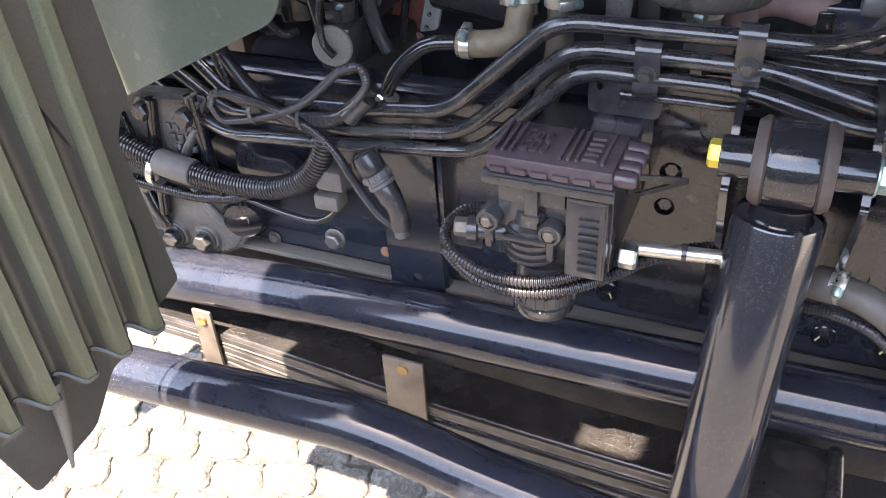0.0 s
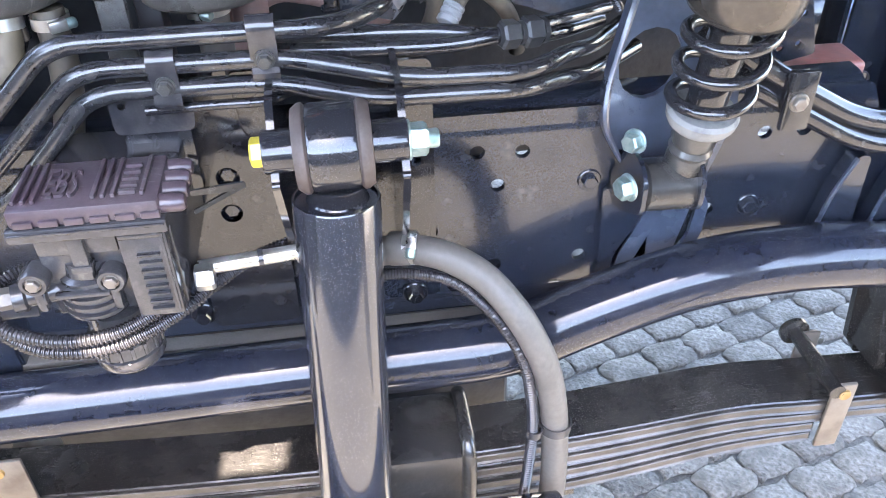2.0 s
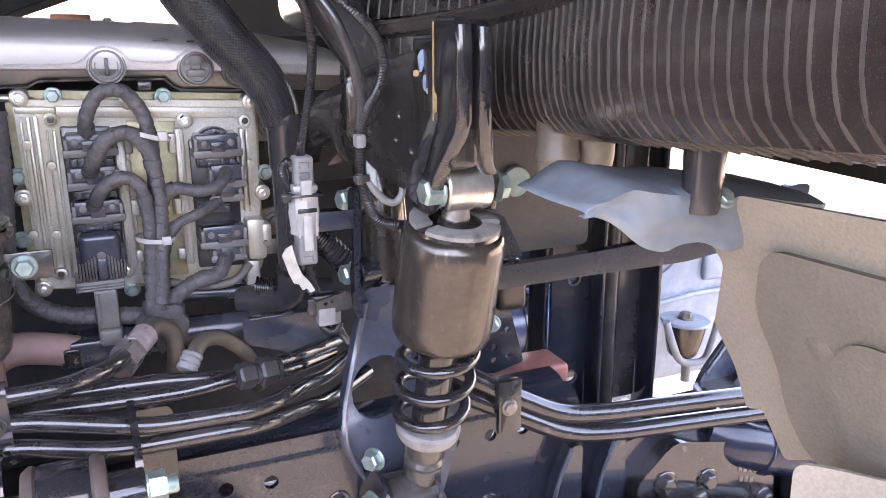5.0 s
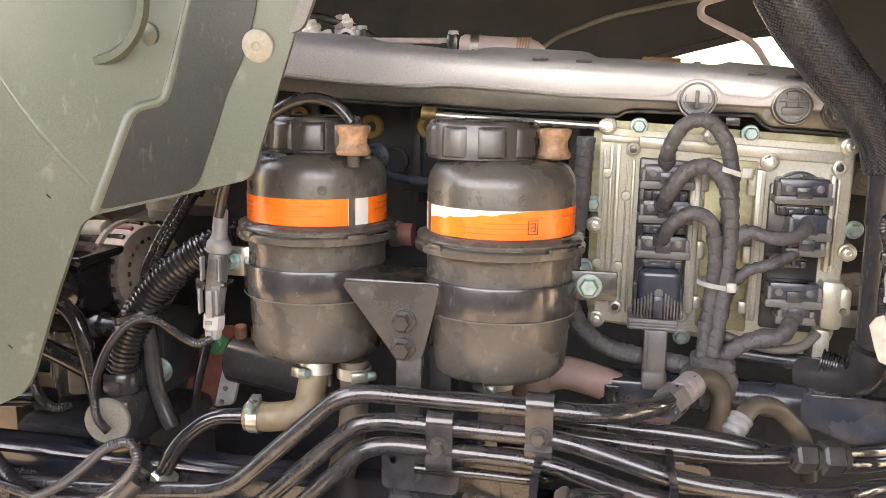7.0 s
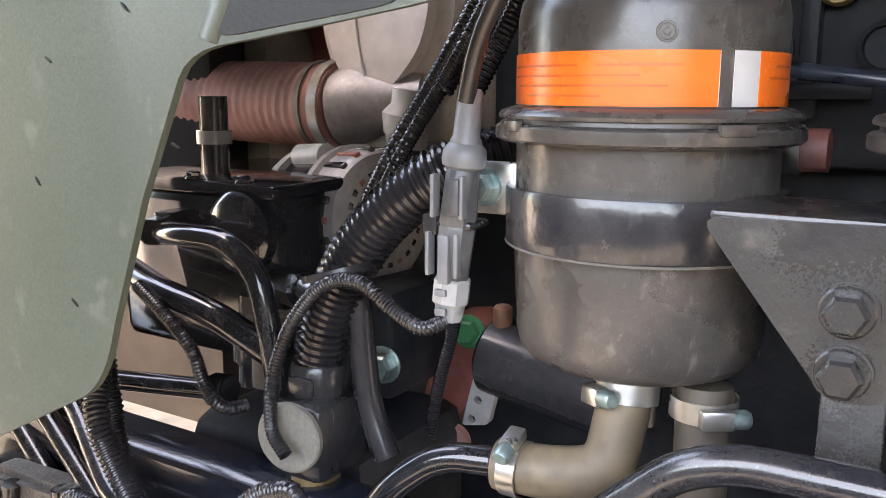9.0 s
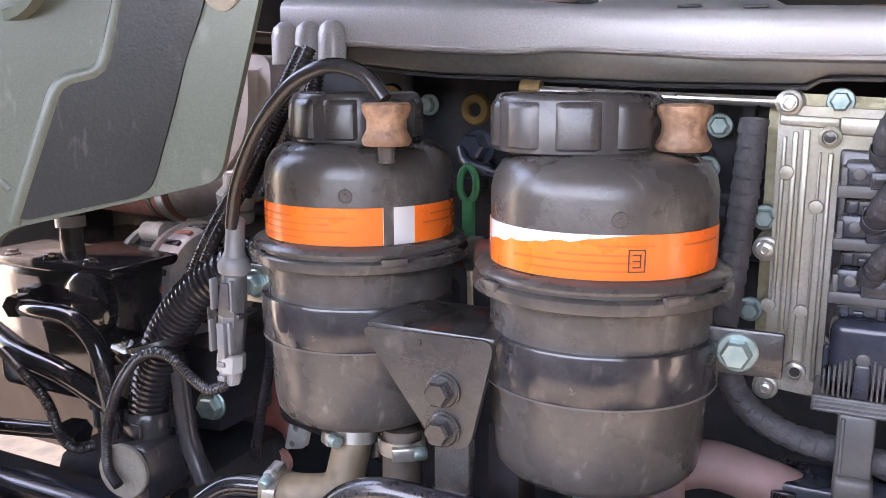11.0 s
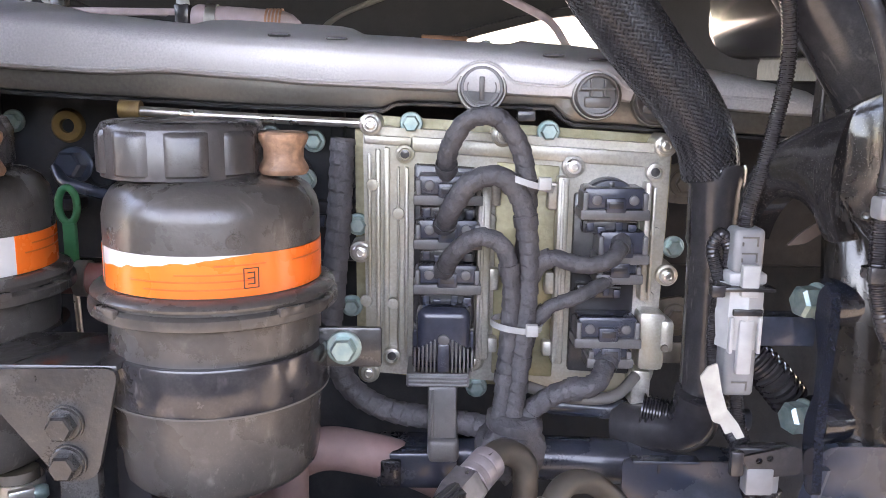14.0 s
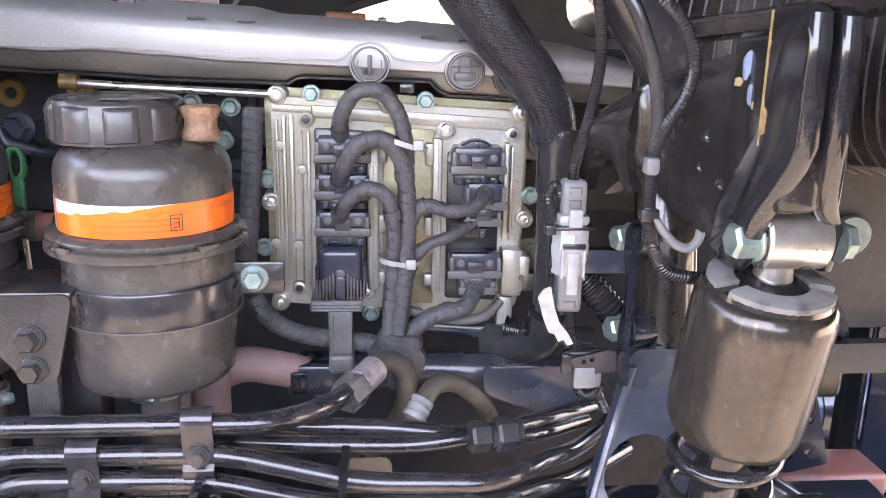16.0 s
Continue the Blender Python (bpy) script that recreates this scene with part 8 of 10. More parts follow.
def rear_liner():
    t = thing("rear_wheel_arch_liner", (0.98, 0.75, 0.5), "dusty grey wheel-arch liner with a woven spray mat", "fender liner")

    def wall(poly, x, material, name, thick=0.006, label="", soft=0.02):
        b = plate(soften(poly, soft), [], thick, (0, 0, 0), (0, 1, 0), (0, 0, 1))
        for v in b.verts:
            v.co.x += x + 0.45 * (1.42 - v.co.z)
        return part(name, b, material, t, label, sharp=30)

    wall([(0.20, 1.50), (0.593, 1.468), (0.653, 1.42), (0.637, 1.395), (0.679, 1.319), (0.667, 1.276), (0.669, 1.225), (0.643, 1.237), (0.632, 1.182), (0.587, 1.209), (0.50, 1.20), (0.20, 1.20)], 0.622, M_BEIGE, "inner_wall", soft=0.008)
    wall([(0.20, 1.455), (0.560, 1.43), (0.579, 1.415), (0.603, 1.363), (0.593, 1.31), (0.599, 1.257), (0.585, 1.213), (0.20, 1.21)], 0.614, M_SHOULDER, "raised_shoulder", 0.010, "darker brown-grey raised shoulder", 0.02)
    wall([(0.20, 1.40), (0.50, 1.375), (0.535, 1.33), (0.53, 1.26), (0.20, 1.25)], 0.611, M_SHOULDER, "shoulder_step", 0.008)
    part("moulded_boss", lathe([(0.018, 0.0), (0.018, 0.004), (0.014, 0.006)], (0.651, 0.535, 1.352), (-1, 0, -0.45), 24), M_SHOULDER, t)
    # upright mat below: a flat panel that faces forwards and outwards
    u, n = Vector((-0.522, 0.853, 0.0)), Vector((-0.853, -0.522, 0.0))
    base = n * -0.808

    def panel(poly, off, thick, material, name, label=""):
        b = plate(soften([(0.0153 + 0.85 * a, 0.234 + 0.85 * z) for a, z in poly], 0.010), [], thick, base + n * off, u, (0, 0, 1))
        return part(name, b, material, t, label, sharp=30)

    panel([(-0.30, 1.235), (0.098, 1.212), (0.128, 1.207), (0.126, 1.10), (0.118, 1.0), (0.14, 0.975), (0.135, 0.93), (0.118, 0.90), (0.112, 0.35), (-0.30, 0.35)], 0.0, 0.004, M_BEIGE, "border_band", "pale grey border band")
    panel([(-0.30, 1.19), (0.070, 1.178), (0.096, 1.160), (0.102, 1.06), (0.100, 0.36), (-0.30, 0.36)], 0.006, 0.004, M_MESH, "spray_mat", "grey spray mat with a raised weave")
    part("piping", sweep(rounded([base + u * a + n * 0.012 + Vector((0, 0, z)) for a, z in ((-0.22, 1.243), (0.075, 1.234), (0.095, 1.219), (0.100, 1.135), (0.0985, 0.55))], 0.02), 0.0045, 8), M_SHOULDER, t, "stitched edge piping")
    # rows of raised loops, finer than can be told apart singly
    verts, faces = [], []
    rng = random.Random(8)
    for i in range(66):
        for j in range(125):
            a, z = 0.090 - 0.0047 * i - 0.0022 * (j % 2), 0.56 + 0.0054 * j
            if z > 1.226 - 0.25 * max(0.0, a - 0.06):
                continue
            k, h = len(verts), 0.0042 + rng.uniform(-0.0008, 0.0008)
            for da, dz, o in ((-0.0022, -0.0018, 0), (0.0022, -0.0018, 0), (0.0022, 0.0018, 0), (-0.0022, 0.0018, 0), (-0.0011, -0.0005, h - 0.001), (0.0011, 0.0005, h - 0.001)):
                verts.append(tuple(base + u * (a + da) + n * (0.0098 + o) + Vector((0, 0, z + dz)) - BASE[t.name]))
            faces += [(k, k + 1, k + 5, k + 4), (k + 2, k + 3, k + 4, k + 5), (k + 1, k + 2, k + 5), (k + 3, k, k + 4)]
    me = bpy.data.meshes.new("mat_weave")
    me.from_pydata(verts, [], faces)
    me.materials.append(M_MESH)
    ob = new("mat_weave", me)
    ob.parent = t
    tagged(ob, kind="stuff")
    part("upper_panel", block(1.02, 1.03, 0.22, 1.32, 1.40, 2.015, 0.003), M_DARKOLIVE, t, "dark upper arch panel")
    return t


rear_liner()


def right_chassis():
    t = thing("cab_support_posts", (0.88, 1.2, 0.9), "black upright channel posts of the cab support", "frame post")
    part("post", plate(soften([(0.800, 0.90), (0.868, 0.90), (0.866, 1.62), (0.798, 1.62)], 0.004), [(0.838, 1.183, 0.010), (0.842, 1.008, 0.011), (0.836, 1.40, 0.010)], 0.006, (0, 1.206, 0), (1, 0, 0), (0, 0, 1)), M_RAIL, t)
    part("post_flange", block(0.868, 0.875, 1.160, 1.206, 0.90, 1.62, 0.002), M_RAIL, t)
    part("post_back", block(0.79, 0.798, 1.206, 1.26, 0.90, 1.62, 0.002), M_RAIL, t)
    for z in (1.008, 1.183):
        part("hole_sleeve", lathe([(0.0105, 0), (0.0125, 0.0), (0.0125, 0.003), (0.0105, 0.003)], (0.840, 1.1995, z), (0, -1, 0), 20, caps=False), M_DULL, t)
    part("channel_post", block(0.902, 0.962, 1.186, 1.192, 0.958, 1.62, 0.002), M_HEAD, t, "brown-black rolled channel")
    part("rolled_edge", lathe([(0.0125, 0), (0.0125, 0.66)], (0.900, 1.180, 0.958), (0, 0, 1), 20), M_HEAD, t)
    part("channel_flange", block(0.963, 0.970, 1.140, 1.195, 0.925, 1.62, 0.002), M_RAIL, t)
    part("foot_arm", block(0.78, 1.06, 1.02, 1.23, 0.895, 0.915, 0.004), M_RAIL, t)
    g = thing("plate_bracket", (1.2, 1.2, 0.85), "blue-black steel bracket with a flat drilled shelf", "bracket")
    part("web", plate(soften([(1.10, 0.86), (1.122, 0.953), (1.192, 1.039), (1.224, 1.05), (1.286, 1.029), (1.345, 0.945), (1.37, 0.86)], 0.025), [], 0.012, (0, 1.212, 0), (1, 0, 0), (0, 0, 1)), M_PLATE, g)
    part("web_lip", sweep(rounded([(1.13, 1.196, 0.962), (1.192, 1.196, 1.036), (1.224, 1.196, 1.047), (1.286, 1.196, 1.026), (1.335, 1.196, 0.955)], 0.03), 0.006, 8), M_PLATE, g)
    part("shelf", plate(soften([(1.075, 1.10), (1.235, 1.10), (1.27, 1.135), (1.26, 1.20), (1.10, 1.20)], 0.012), [(1.135, 1.15, 0.009), (1.215, 1.13, 0.009)], 0.005, (0, 0, 0.940), (1, 0, 0), (0, 1, 0)), M_HEAD, g)
    part("shelf_arm", block(1.03, 1.12, 1.14, 1.20, 0.905, 0.935, 0.006), M_RAIL, g)
    part("gusset", plate(soften([(1.175, 0.945), (1.262, 1.02), (1.262, 0.945)], 0.004), [], 0.006, (0, 1.18, 0), (1, 0, 0), (0, 0, 1)), M_RAIL, g)
    q = thing("perforated_bracket", (0.66, 1.1, 1.09), "dark sheet bracket with small holes behind the damper", "bracket")
    part("sheet", plate(soften([(0.615, 1.215), (0.672, 1.186), (0.695, 1.103), (0.647, 1.092), (0.600, 1.10)], 0.006), [(0.646, 1.133, 0.005), (0.646, 1.113, 0.005), (0.667, 1.158, 0.004), (0.669, 1.118, 0.004)], 0.004, (0, 1.104, 0), (1, 0, 0), (0, 0, 1)), M_RAIL, q)
    bolt((0.640, 1.098, 1.172), (-0.4, -1, 0), q, 0.010, 0.013, M_ZINC, label="bright blue bolt head")
    part("canister", block(0.645, 0.692, 1.085, 1.13, 1.190, 1.262, 0.010, segs=4), M_CAN, q, "dark rounded canister")
    w = thing("red_crossmember", (0.74, 1.15, 1.0), "dull red painted cross tube behind the damper", "crossmember")
    part("tube", block(0.655, 0.795, 1.13, 1.20, 1.028, 1.070, 0.008, segs=3), M_RED, w)
    part("lower_flange", block(0.66, 0.795, 1.115, 1.20, 1.016, 1.028, 0.003), M_RED, w)
    d = thing("air_tank", (0.98, 1.55, 0.9), "dark blue painted air tank behind the posts", "tank")
    part("drum", lathe([(0.02, -0.30), (0.055, -0.285), (0.068, -0.25), (0.068, 0.25), (0.055, 0.285), (0.02, 0.30)], (0.98, 1.56, 0.965), (1, 0.05, 0), 36), M_TANKBLUE, d)
    part("drum_band", band((0.93, 1.5575, 0.965), (1, 0.05, 0), 0.068, 0.03, 0.003), M_RAIL, d)
    part("cradle", block(0.70, 1.26, 1.50, 1.62, 0.84, 0.895, 0.006), M_RAIL, d)
    b = thing("cab_cross_bar", (0.75, 1.0, 1.28), "flat black steel bar across the wheel arch", "bar")
    out = [(0.50, 1.300), (0.70, 1.303), (0.87, 1.310), (0.95, 1.326), (1.05, 1.365), (1.09, 1.365), (1.07, 1.32), (0.96, 1.282), (0.87, 1.272), (0.70, 1.273), (0.50, 1.270)]
    part("bar", plate(soften(out, 0.02), [], 0.014, (0, 0.984, 0), (1, 0, 0), (0, 0, 1)), M_RAIL, b, sharp=30)
    part("gusset", plate(soften([(0.560, 1.372), (0.598, 1.362), (0.628, 1.304), (0.560, 1.304)], 0.006), [], 0.006, (0, 0.992, 0), (1, 0, 0), (0, 0, 1)), M_RAIL, b)
    part("side_plate", plate(soften([(0.565, 1.52), (0.64, 1.52), (0.735, 1.44), (0.735, 1.305), (0.590, 1.305), (0.575, 1.40)], 0.01), [], 0.006, (0, 1.012, 0), (1, 0, 0), (0, 0, 1)), M_SHADEPLATE, b, "brown-black side plate")
    part("ring_nut", lathe([(0.010, 0), (0.019, 0.0), (0.020, 0.004), (0.018, 0.007), (0.011, 0.007)], (0.622, 1.004, 1.400), (0, -1, 0), 28), M_ZINC, b, "pale blue ring nut")
    p = thing("coolant_pipes", (0.65, 0.93, 1.1), "pair of bent black steel pipes in a clamp", "pipe")
    part("pipe", pipe([(0.47, 0.96, 1.215), (0.55, 0.935, 1.165), (0.655, 0.93, 1.105), (0.725, 0.93, 1.093), (0.89, 0.93, 1.078), (1.06, 0.93, 1.062)], 0.0125, 0.05, 18), M_GLOSS, p)
    part("pipe", pipe([(0.48, 0.96, 1.175), (0.56, 0.935, 1.135), (0.665, 0.93, 1.075), (0.738, 0.93, 1.061), (0.90, 0.93, 1.046), (1.07, 0.93, 1.030)], 0.0125, 0.05, 18), M_GLOSS, p)
    part("clamp", block(0.558, 0.590, 0.912, 0.922, 1.105, 1.175, 0.003), M_GLOSS, p)
    bolt((0.572, 0.912, 1.14), (0, -1, 0), p, 0.008, 0.007, M_DULL)
    k = thing("coolant_tank", (1.4, 1.5, 0.8), "dusty pale blue plastic tank behind the wheel arch", "tank")
    b = plate(soften([(1.185, 0.80), (1.185, 1.034), (1.30, 1.105), (1.42, 1.135), (1.95, 1.135), (1.95, 0.80)], 0.02), [], 0.45, (0, 1.93, 0), (1, 0, 0), (0, 0, 1))
    bmesh.ops.bevel(b, geom=[e for e in b.edges if len(e.link_faces) == 2 and e.calc_face_angle(0) > 1.0], offset=0.012, segments=3, affect="EDGES")
    part("shell", b, M_PALEBLUE, k)
    part("pad", block(1.345, 1.465, 1.468, 1.49, 1.026, 1.092, 0.010, segs=3), M_PALEBLUE, k)
    part("moulded_rib", sweep([(1.19, 1.474, 0.985), (1.32, 1.472, 1.0), (1.48, 1.474, 1.0)], 0.006, 10), M_PALEBLUE, k)
    f = thing("rubber_buffer", (1.243, 1.40, 0.88), "black rubber stop in a pale U-shaped bracket", "buffer")
    part("buffer", lathe([(0.026, 0.0), (0.031, 0.006), (0.037, 0.03), (0.043, 0.068), (0.044, 0.074)], (1.243, 1.40, 0.899), (0.05, 0, 1), 32), M_CAN, f, "black rubber frustum")
    part("washer", lathe([(0.050, 0), (0.052, 0.003), (0.050, 0.007), (0.02, 0.008)], (1.245, 1.40, 0.972), (0.05, 0, 1), 32), M_PALEBLUE, f)
    bolt((1.245, 1.40, 0.980), (0.05, 0, 1), f, 0.013, 0.014, M_DULL)
    part("u_bracket", sweep(rounded([(1.176, 1.375, 0.992), (1.192, 1.375, 0.95), (1.218, 1.375, 0.893), (1.285, 1.375, 0.884), (1.300, 1.375, 0.93), (1.312, 1.375, 0.975)], 0.025), 0.008, 12), M_PALEBLUE, f)
    part("stud", lathe([(0.010, 0), (0.010, 0.05)], (1.245, 1.385, 0.845), (0, 0, 1), 16), M_PALEBLUE, f)
    x = thing("axle_bracket", (0.85, 0.95, 0.8), "black cast spring hanger plate with bolts", "bracket")
    part("sheet", plate(soften([(0.70, 0.86), (0.745, 1.02), (0.79, 1.03), (1.1, 1.03), (1.1, 0.80), (0.78, 0.86)], 0.02), [], 0.012, (0, 0.962, 0), (1, 0, 0), (0, 0, 1)), M_RAIL, x)
    for x0 in (0.652, 0.722):
        part("rib", plate(soften([(x0, 0.86), (x0 - 0.004, 0.92), (x0 + 0.012, 1.0), (x0 + 0.030, 1.046), (x0 + 0.048, 1.046), (x0 + 0.050, 0.86)], 0.01), [], 0.022, (0, 0.962, 0), (1, 0, 0), (0, 0, 1)), M_RAIL, x)
        part("rib_edge", sweep(rounded([(x0, 0.939, 0.87), (x0 - 0.004, 0.939, 0.92), (x0 + 0.012, 0.939, 1.0), (x0 + 0.030, 0.939, 1.044)], 0.03), 0.003, 8), M_PLATE, x, "rubbed pale edge")
    part("cast_arm", plate(soften([(0.779, 0.967), (0.842, 1.025), (0.98, 0.995), (1.03, 0.955), (1.05, 0.80), (0.93, 0.83), (0.80, 0.90)], 0.02), [], 0.030, (0, 0.955, 0), (1, 0, 0), (0, 0, 1)), M_GLOSS, x, "glossy cast hanger arm")
    part("arm_web", pipe([(0.79, 0.925, 0.905), (0.85, 0.922, 0.915), (0.90, 0.925, 0.93)], 0.010, 0.03, 12), M_DUSTY, x)
    for k in range(3):
        for m in range(4 - (k == 2)):
            part("cast_mark", block(0.958 + 0.010 * m + 0.004 * k, 0.965 + 0.010 * m + 0.004 * k, 0.9235, 0.926, 0.968 - 0.018 * k - 0.003 * m, 0.977 - 0.018 * k - 0.003 * m, 0.0008), M_DULL, x, "raised cast mark")
    for u, v, rr in ((0.830, 0.963, 0.016), (0.905, 0.951, 0.015), (1.018, 0.893, 0.014), (1.02, 0.845, 0.014), (0.801, 0.913, 0.014)):
        bolt((u, 0.925, v), (0, -1, 0), x, rr * 0.8, 0.012, M_GLOSS, flange=1.5)
    g = thing("brake_tube", (0.9, 0.8, 1.0), "thick blue-black glossy air tube", "tube")
    part("tube", pipe([(0.93, 0.97, 1.005), (0.965, 0.95, 0.988), (1.10, 0.94, 0.937), (1.24, 0.94, 0.882), (1.40, 0.94, 0.82)], 0.039, 0.08, 32), M_AIRTUBE, g)
    part("collar", lathe([(0.0395, -0.010), (0.0420, -0.008), (0.0420, 0.008), (0.0395, 0.010)], (1.02, 0.946, 0.967), (0.93, -0.05, -0.35), 32), M_AIRTUBE, g)
    h = thing("spring_shackle", (0.83, 0.88, 0.65), "dusty steel shackle with bolts at the spring's end", "shackle")
    link = soften([(-0.034, -0.082), (0.030, -0.080), (0.040, 0.050), (-0.024, 0.062)], 0.014)
    part("link", plate(link, [], 0.013, (0.825, 0.868, 0.775), (1, 0, -0.10), (0.10, 0, 1)), M_CLAMPTAN, h)
    part("nut", hexbolt((0.818, 0.855, 0.812), (0, -1, 0), 0.019, 0.020, 1.25), M_DULL, h, sharp=25)
    part("nut", hexbolt((0.838, 0.855, 0.722), (0, -1, 0), 0.019, 0.026, 1.25), M_DULL, h, sharp=25)
    part("far_link", plate(link, [], 0.013, (0.825, 0.972, 0.775), (1, 0, -0.10), (0.10, 0, 1)), M_SPRING, h)
    part("eye", lathe([(0.034, -0.05), (0.038, -0.045), (0.038, 0.045), (0.034, 0.05)], (0.838, 0.91, 0.722), (0, 1, 0), 28), M_SPRING, h)
    part("hanger_plate", plate(soften([(0.768, 0.722), (0.842, 0.728), (0.832, 0.775), (0.815, 0.845), (0.755, 0.835)], 0.012), [], 0.010, (0, 0.965, 0), (1, 0, 0), (0, 0, 1)), M_SPRING, h)
    part("hanger_rib", plate(soften([(0.885, 0.73), (0.955, 0.73), (0.955, 0.84), (0.925, 0.845)], 0.012), [], 0.010, (0.772, 0, 0), (0, 1, 0), (0, 0, 1)), M_SPRING, h)
    part("hanger_top", pipe([(0.76, 0.92, 0.842), (0.82, 0.92, 0.848), (0.86, 0.93, 0.86)], 0.022, 0.03, 14), M_SPRING, h)
    part("hanger_arm", pipe([(0.80, 0.93, 0.82), (0.82, 0.95, 0.90), (0.85, 0.96, 0.95)], 0.03, 0.05, 16), M_SPRING, h)
    j = thing("steering_knuckle", (1.05, 0.9, 0.7), "black cast steering arm with rubber boots", "steering arm")
    part("arm", pipe([(1.10, 0.95, 0.98), (1.12, 0.95, 0.86), (1.11, 0.95, 0.76), (1.08, 0.95, 0.70)], 0.034, 0.08, 20), M_DUSTY, j)
    part("hanger_casting", plate(soften([(0.92, 0.92), (1.16, 0.90), (1.18, 0.72), (1.08, 0.68), (1.0, 0.76), (0.93, 0.80)], 0.03), [], 0.05, (0, 1.02, 0), (1, 0, 0), (0, 0, 1)), M_DUSTY, j)
    for u, v in ((1.018, 0.899), (0.978, 0.863), (1.10, 0.86), (1.12, 0.78)):
        bolt((u, 0.969, v), (0, -1, 0), j, 0.012, 0.013, M_DUSTY)
    part("joint_arm", pipe([(0.86, 0.94, 0.83), (0.95, 0.93, 0.80), (1.05, 0.92, 0.76)], 0.022, 0.05, 18), M_SPRING, j)
    boot = [(0.030, -0.034)]
    for k2 in range(4):
        boot += [(0.040, -0.030 + 0.016 * k2), (0.033, -0.022 + 0.016 * k2)]
    part("boot", lathe(boot, (0.955, 0.93, 0.80), (1, -0.1, -0.4), 28), M_RUBBER, j, "ribbed grey rubber boot")
    part("clamp_collar", band((1.0, 0.925, 0.80), (1, 0, -0.4), 0.040, 0.020, 0.006), M_CLAMPTAN, j)


right_chassis()


def front_axle():
    t = thing("front_axle", (0.12, 1.2, 0.28), "black front axle beam under the springs", "axle")
    part("beam", block(0.05, 0.21, 0.72, 2.1, 0.36, 0.60, 0.02), M_DUSTY, t)
    part("shock_lug", block(0.02, 0.075, 0.76, 0.84, 0.25, 0.40, 0.01), M_DUSTY, t)
    part("hub", lathe([(0.16, 0), (0.16, 0.05), (0.10, 0.06)], (0.13, 0.74, 0.46), (0, -1, 0), 36), M_DUSTY, t)
    part("stand", block(0.06, 0.20, 1.05, 1.25, 0.0, 0.36, 0.01), M_DUSTY, t)
    o = thing("oil_pan", (-0.3, 1.2, 0.45), "dark oil pan and crossmember below the engine", "oil pan")
    part("pan", block(-1.2, 0.30, 1.02, 1.75, 0.50, 0.825, 0.03), M_BLOCK, o)
    part("pan_flange", block(-1.2, 0.31, 1.005, 1.76, 0.826, 0.845, 0.004), M_BLOCK, o)
    for k in range(10):
        bolt((-1.12 + 0.15 * k, 1.012, 0.826), (0, 0, -1), o, 0.009, 0.009, M_DUSTY)
    s = thing("plastic_sheet", (0.56, 0.64, 1.43), "crumpled pale blue plastic sheet hanging below the air box", "sheet")
    bm = bmesh.new()
    grid = []
    for i in range(37):
        u = i / 36
        x = 0.462 + 0.235 * u
        top = 1.468 + 0.016 * min(1.0, u / 0.16) - 0.034 * max(0.0, u - 0.2)
        low = 1.462 - 0.030 * min(1.0, u / 0.35) + 0.006 * math.sin(u * 17) - 0.012 * u
        row = []
        for j in range(13):
            v = j / 12
            z = top + (low - top) * max(0.0, v - 0.35) / 0.65
            y = 0.70 - 0.105 * min(1.0, v / 0.4) + 0.012 * max(0.0, v - 0.4)
            c = noise.noise((u * 6, v * 4, 1.7)) * 0.006 + noise.noise((u * 19, v * 9, 5.1)) * 0.0022
            row.append(bm.verts.new((x, y + c, z + 0.4 * c)))
        grid.append(row)
    for p, q in zip(grid, grid[1:]):
        for k in range(12):
            bm.faces.new((p[k], p[k + 1], q[k + 1], q[k]))
    got = bmesh.ops.extrude_face_region(bm, geom=bm.faces[:])
    bmesh.ops.translate(bm, verts=[g for g in got["geom"] if isinstance(g, bmesh.types.BMVert)], vec=(0, 0.001, -0.0015))
    part("sheet", bm, M_BLUE, s, sharp=70)
    bolt((0.590, 0.597, 1.466), (0, -0.8, 0.6), s, 0.007, 0.006, M_ZINC)


front_axle()


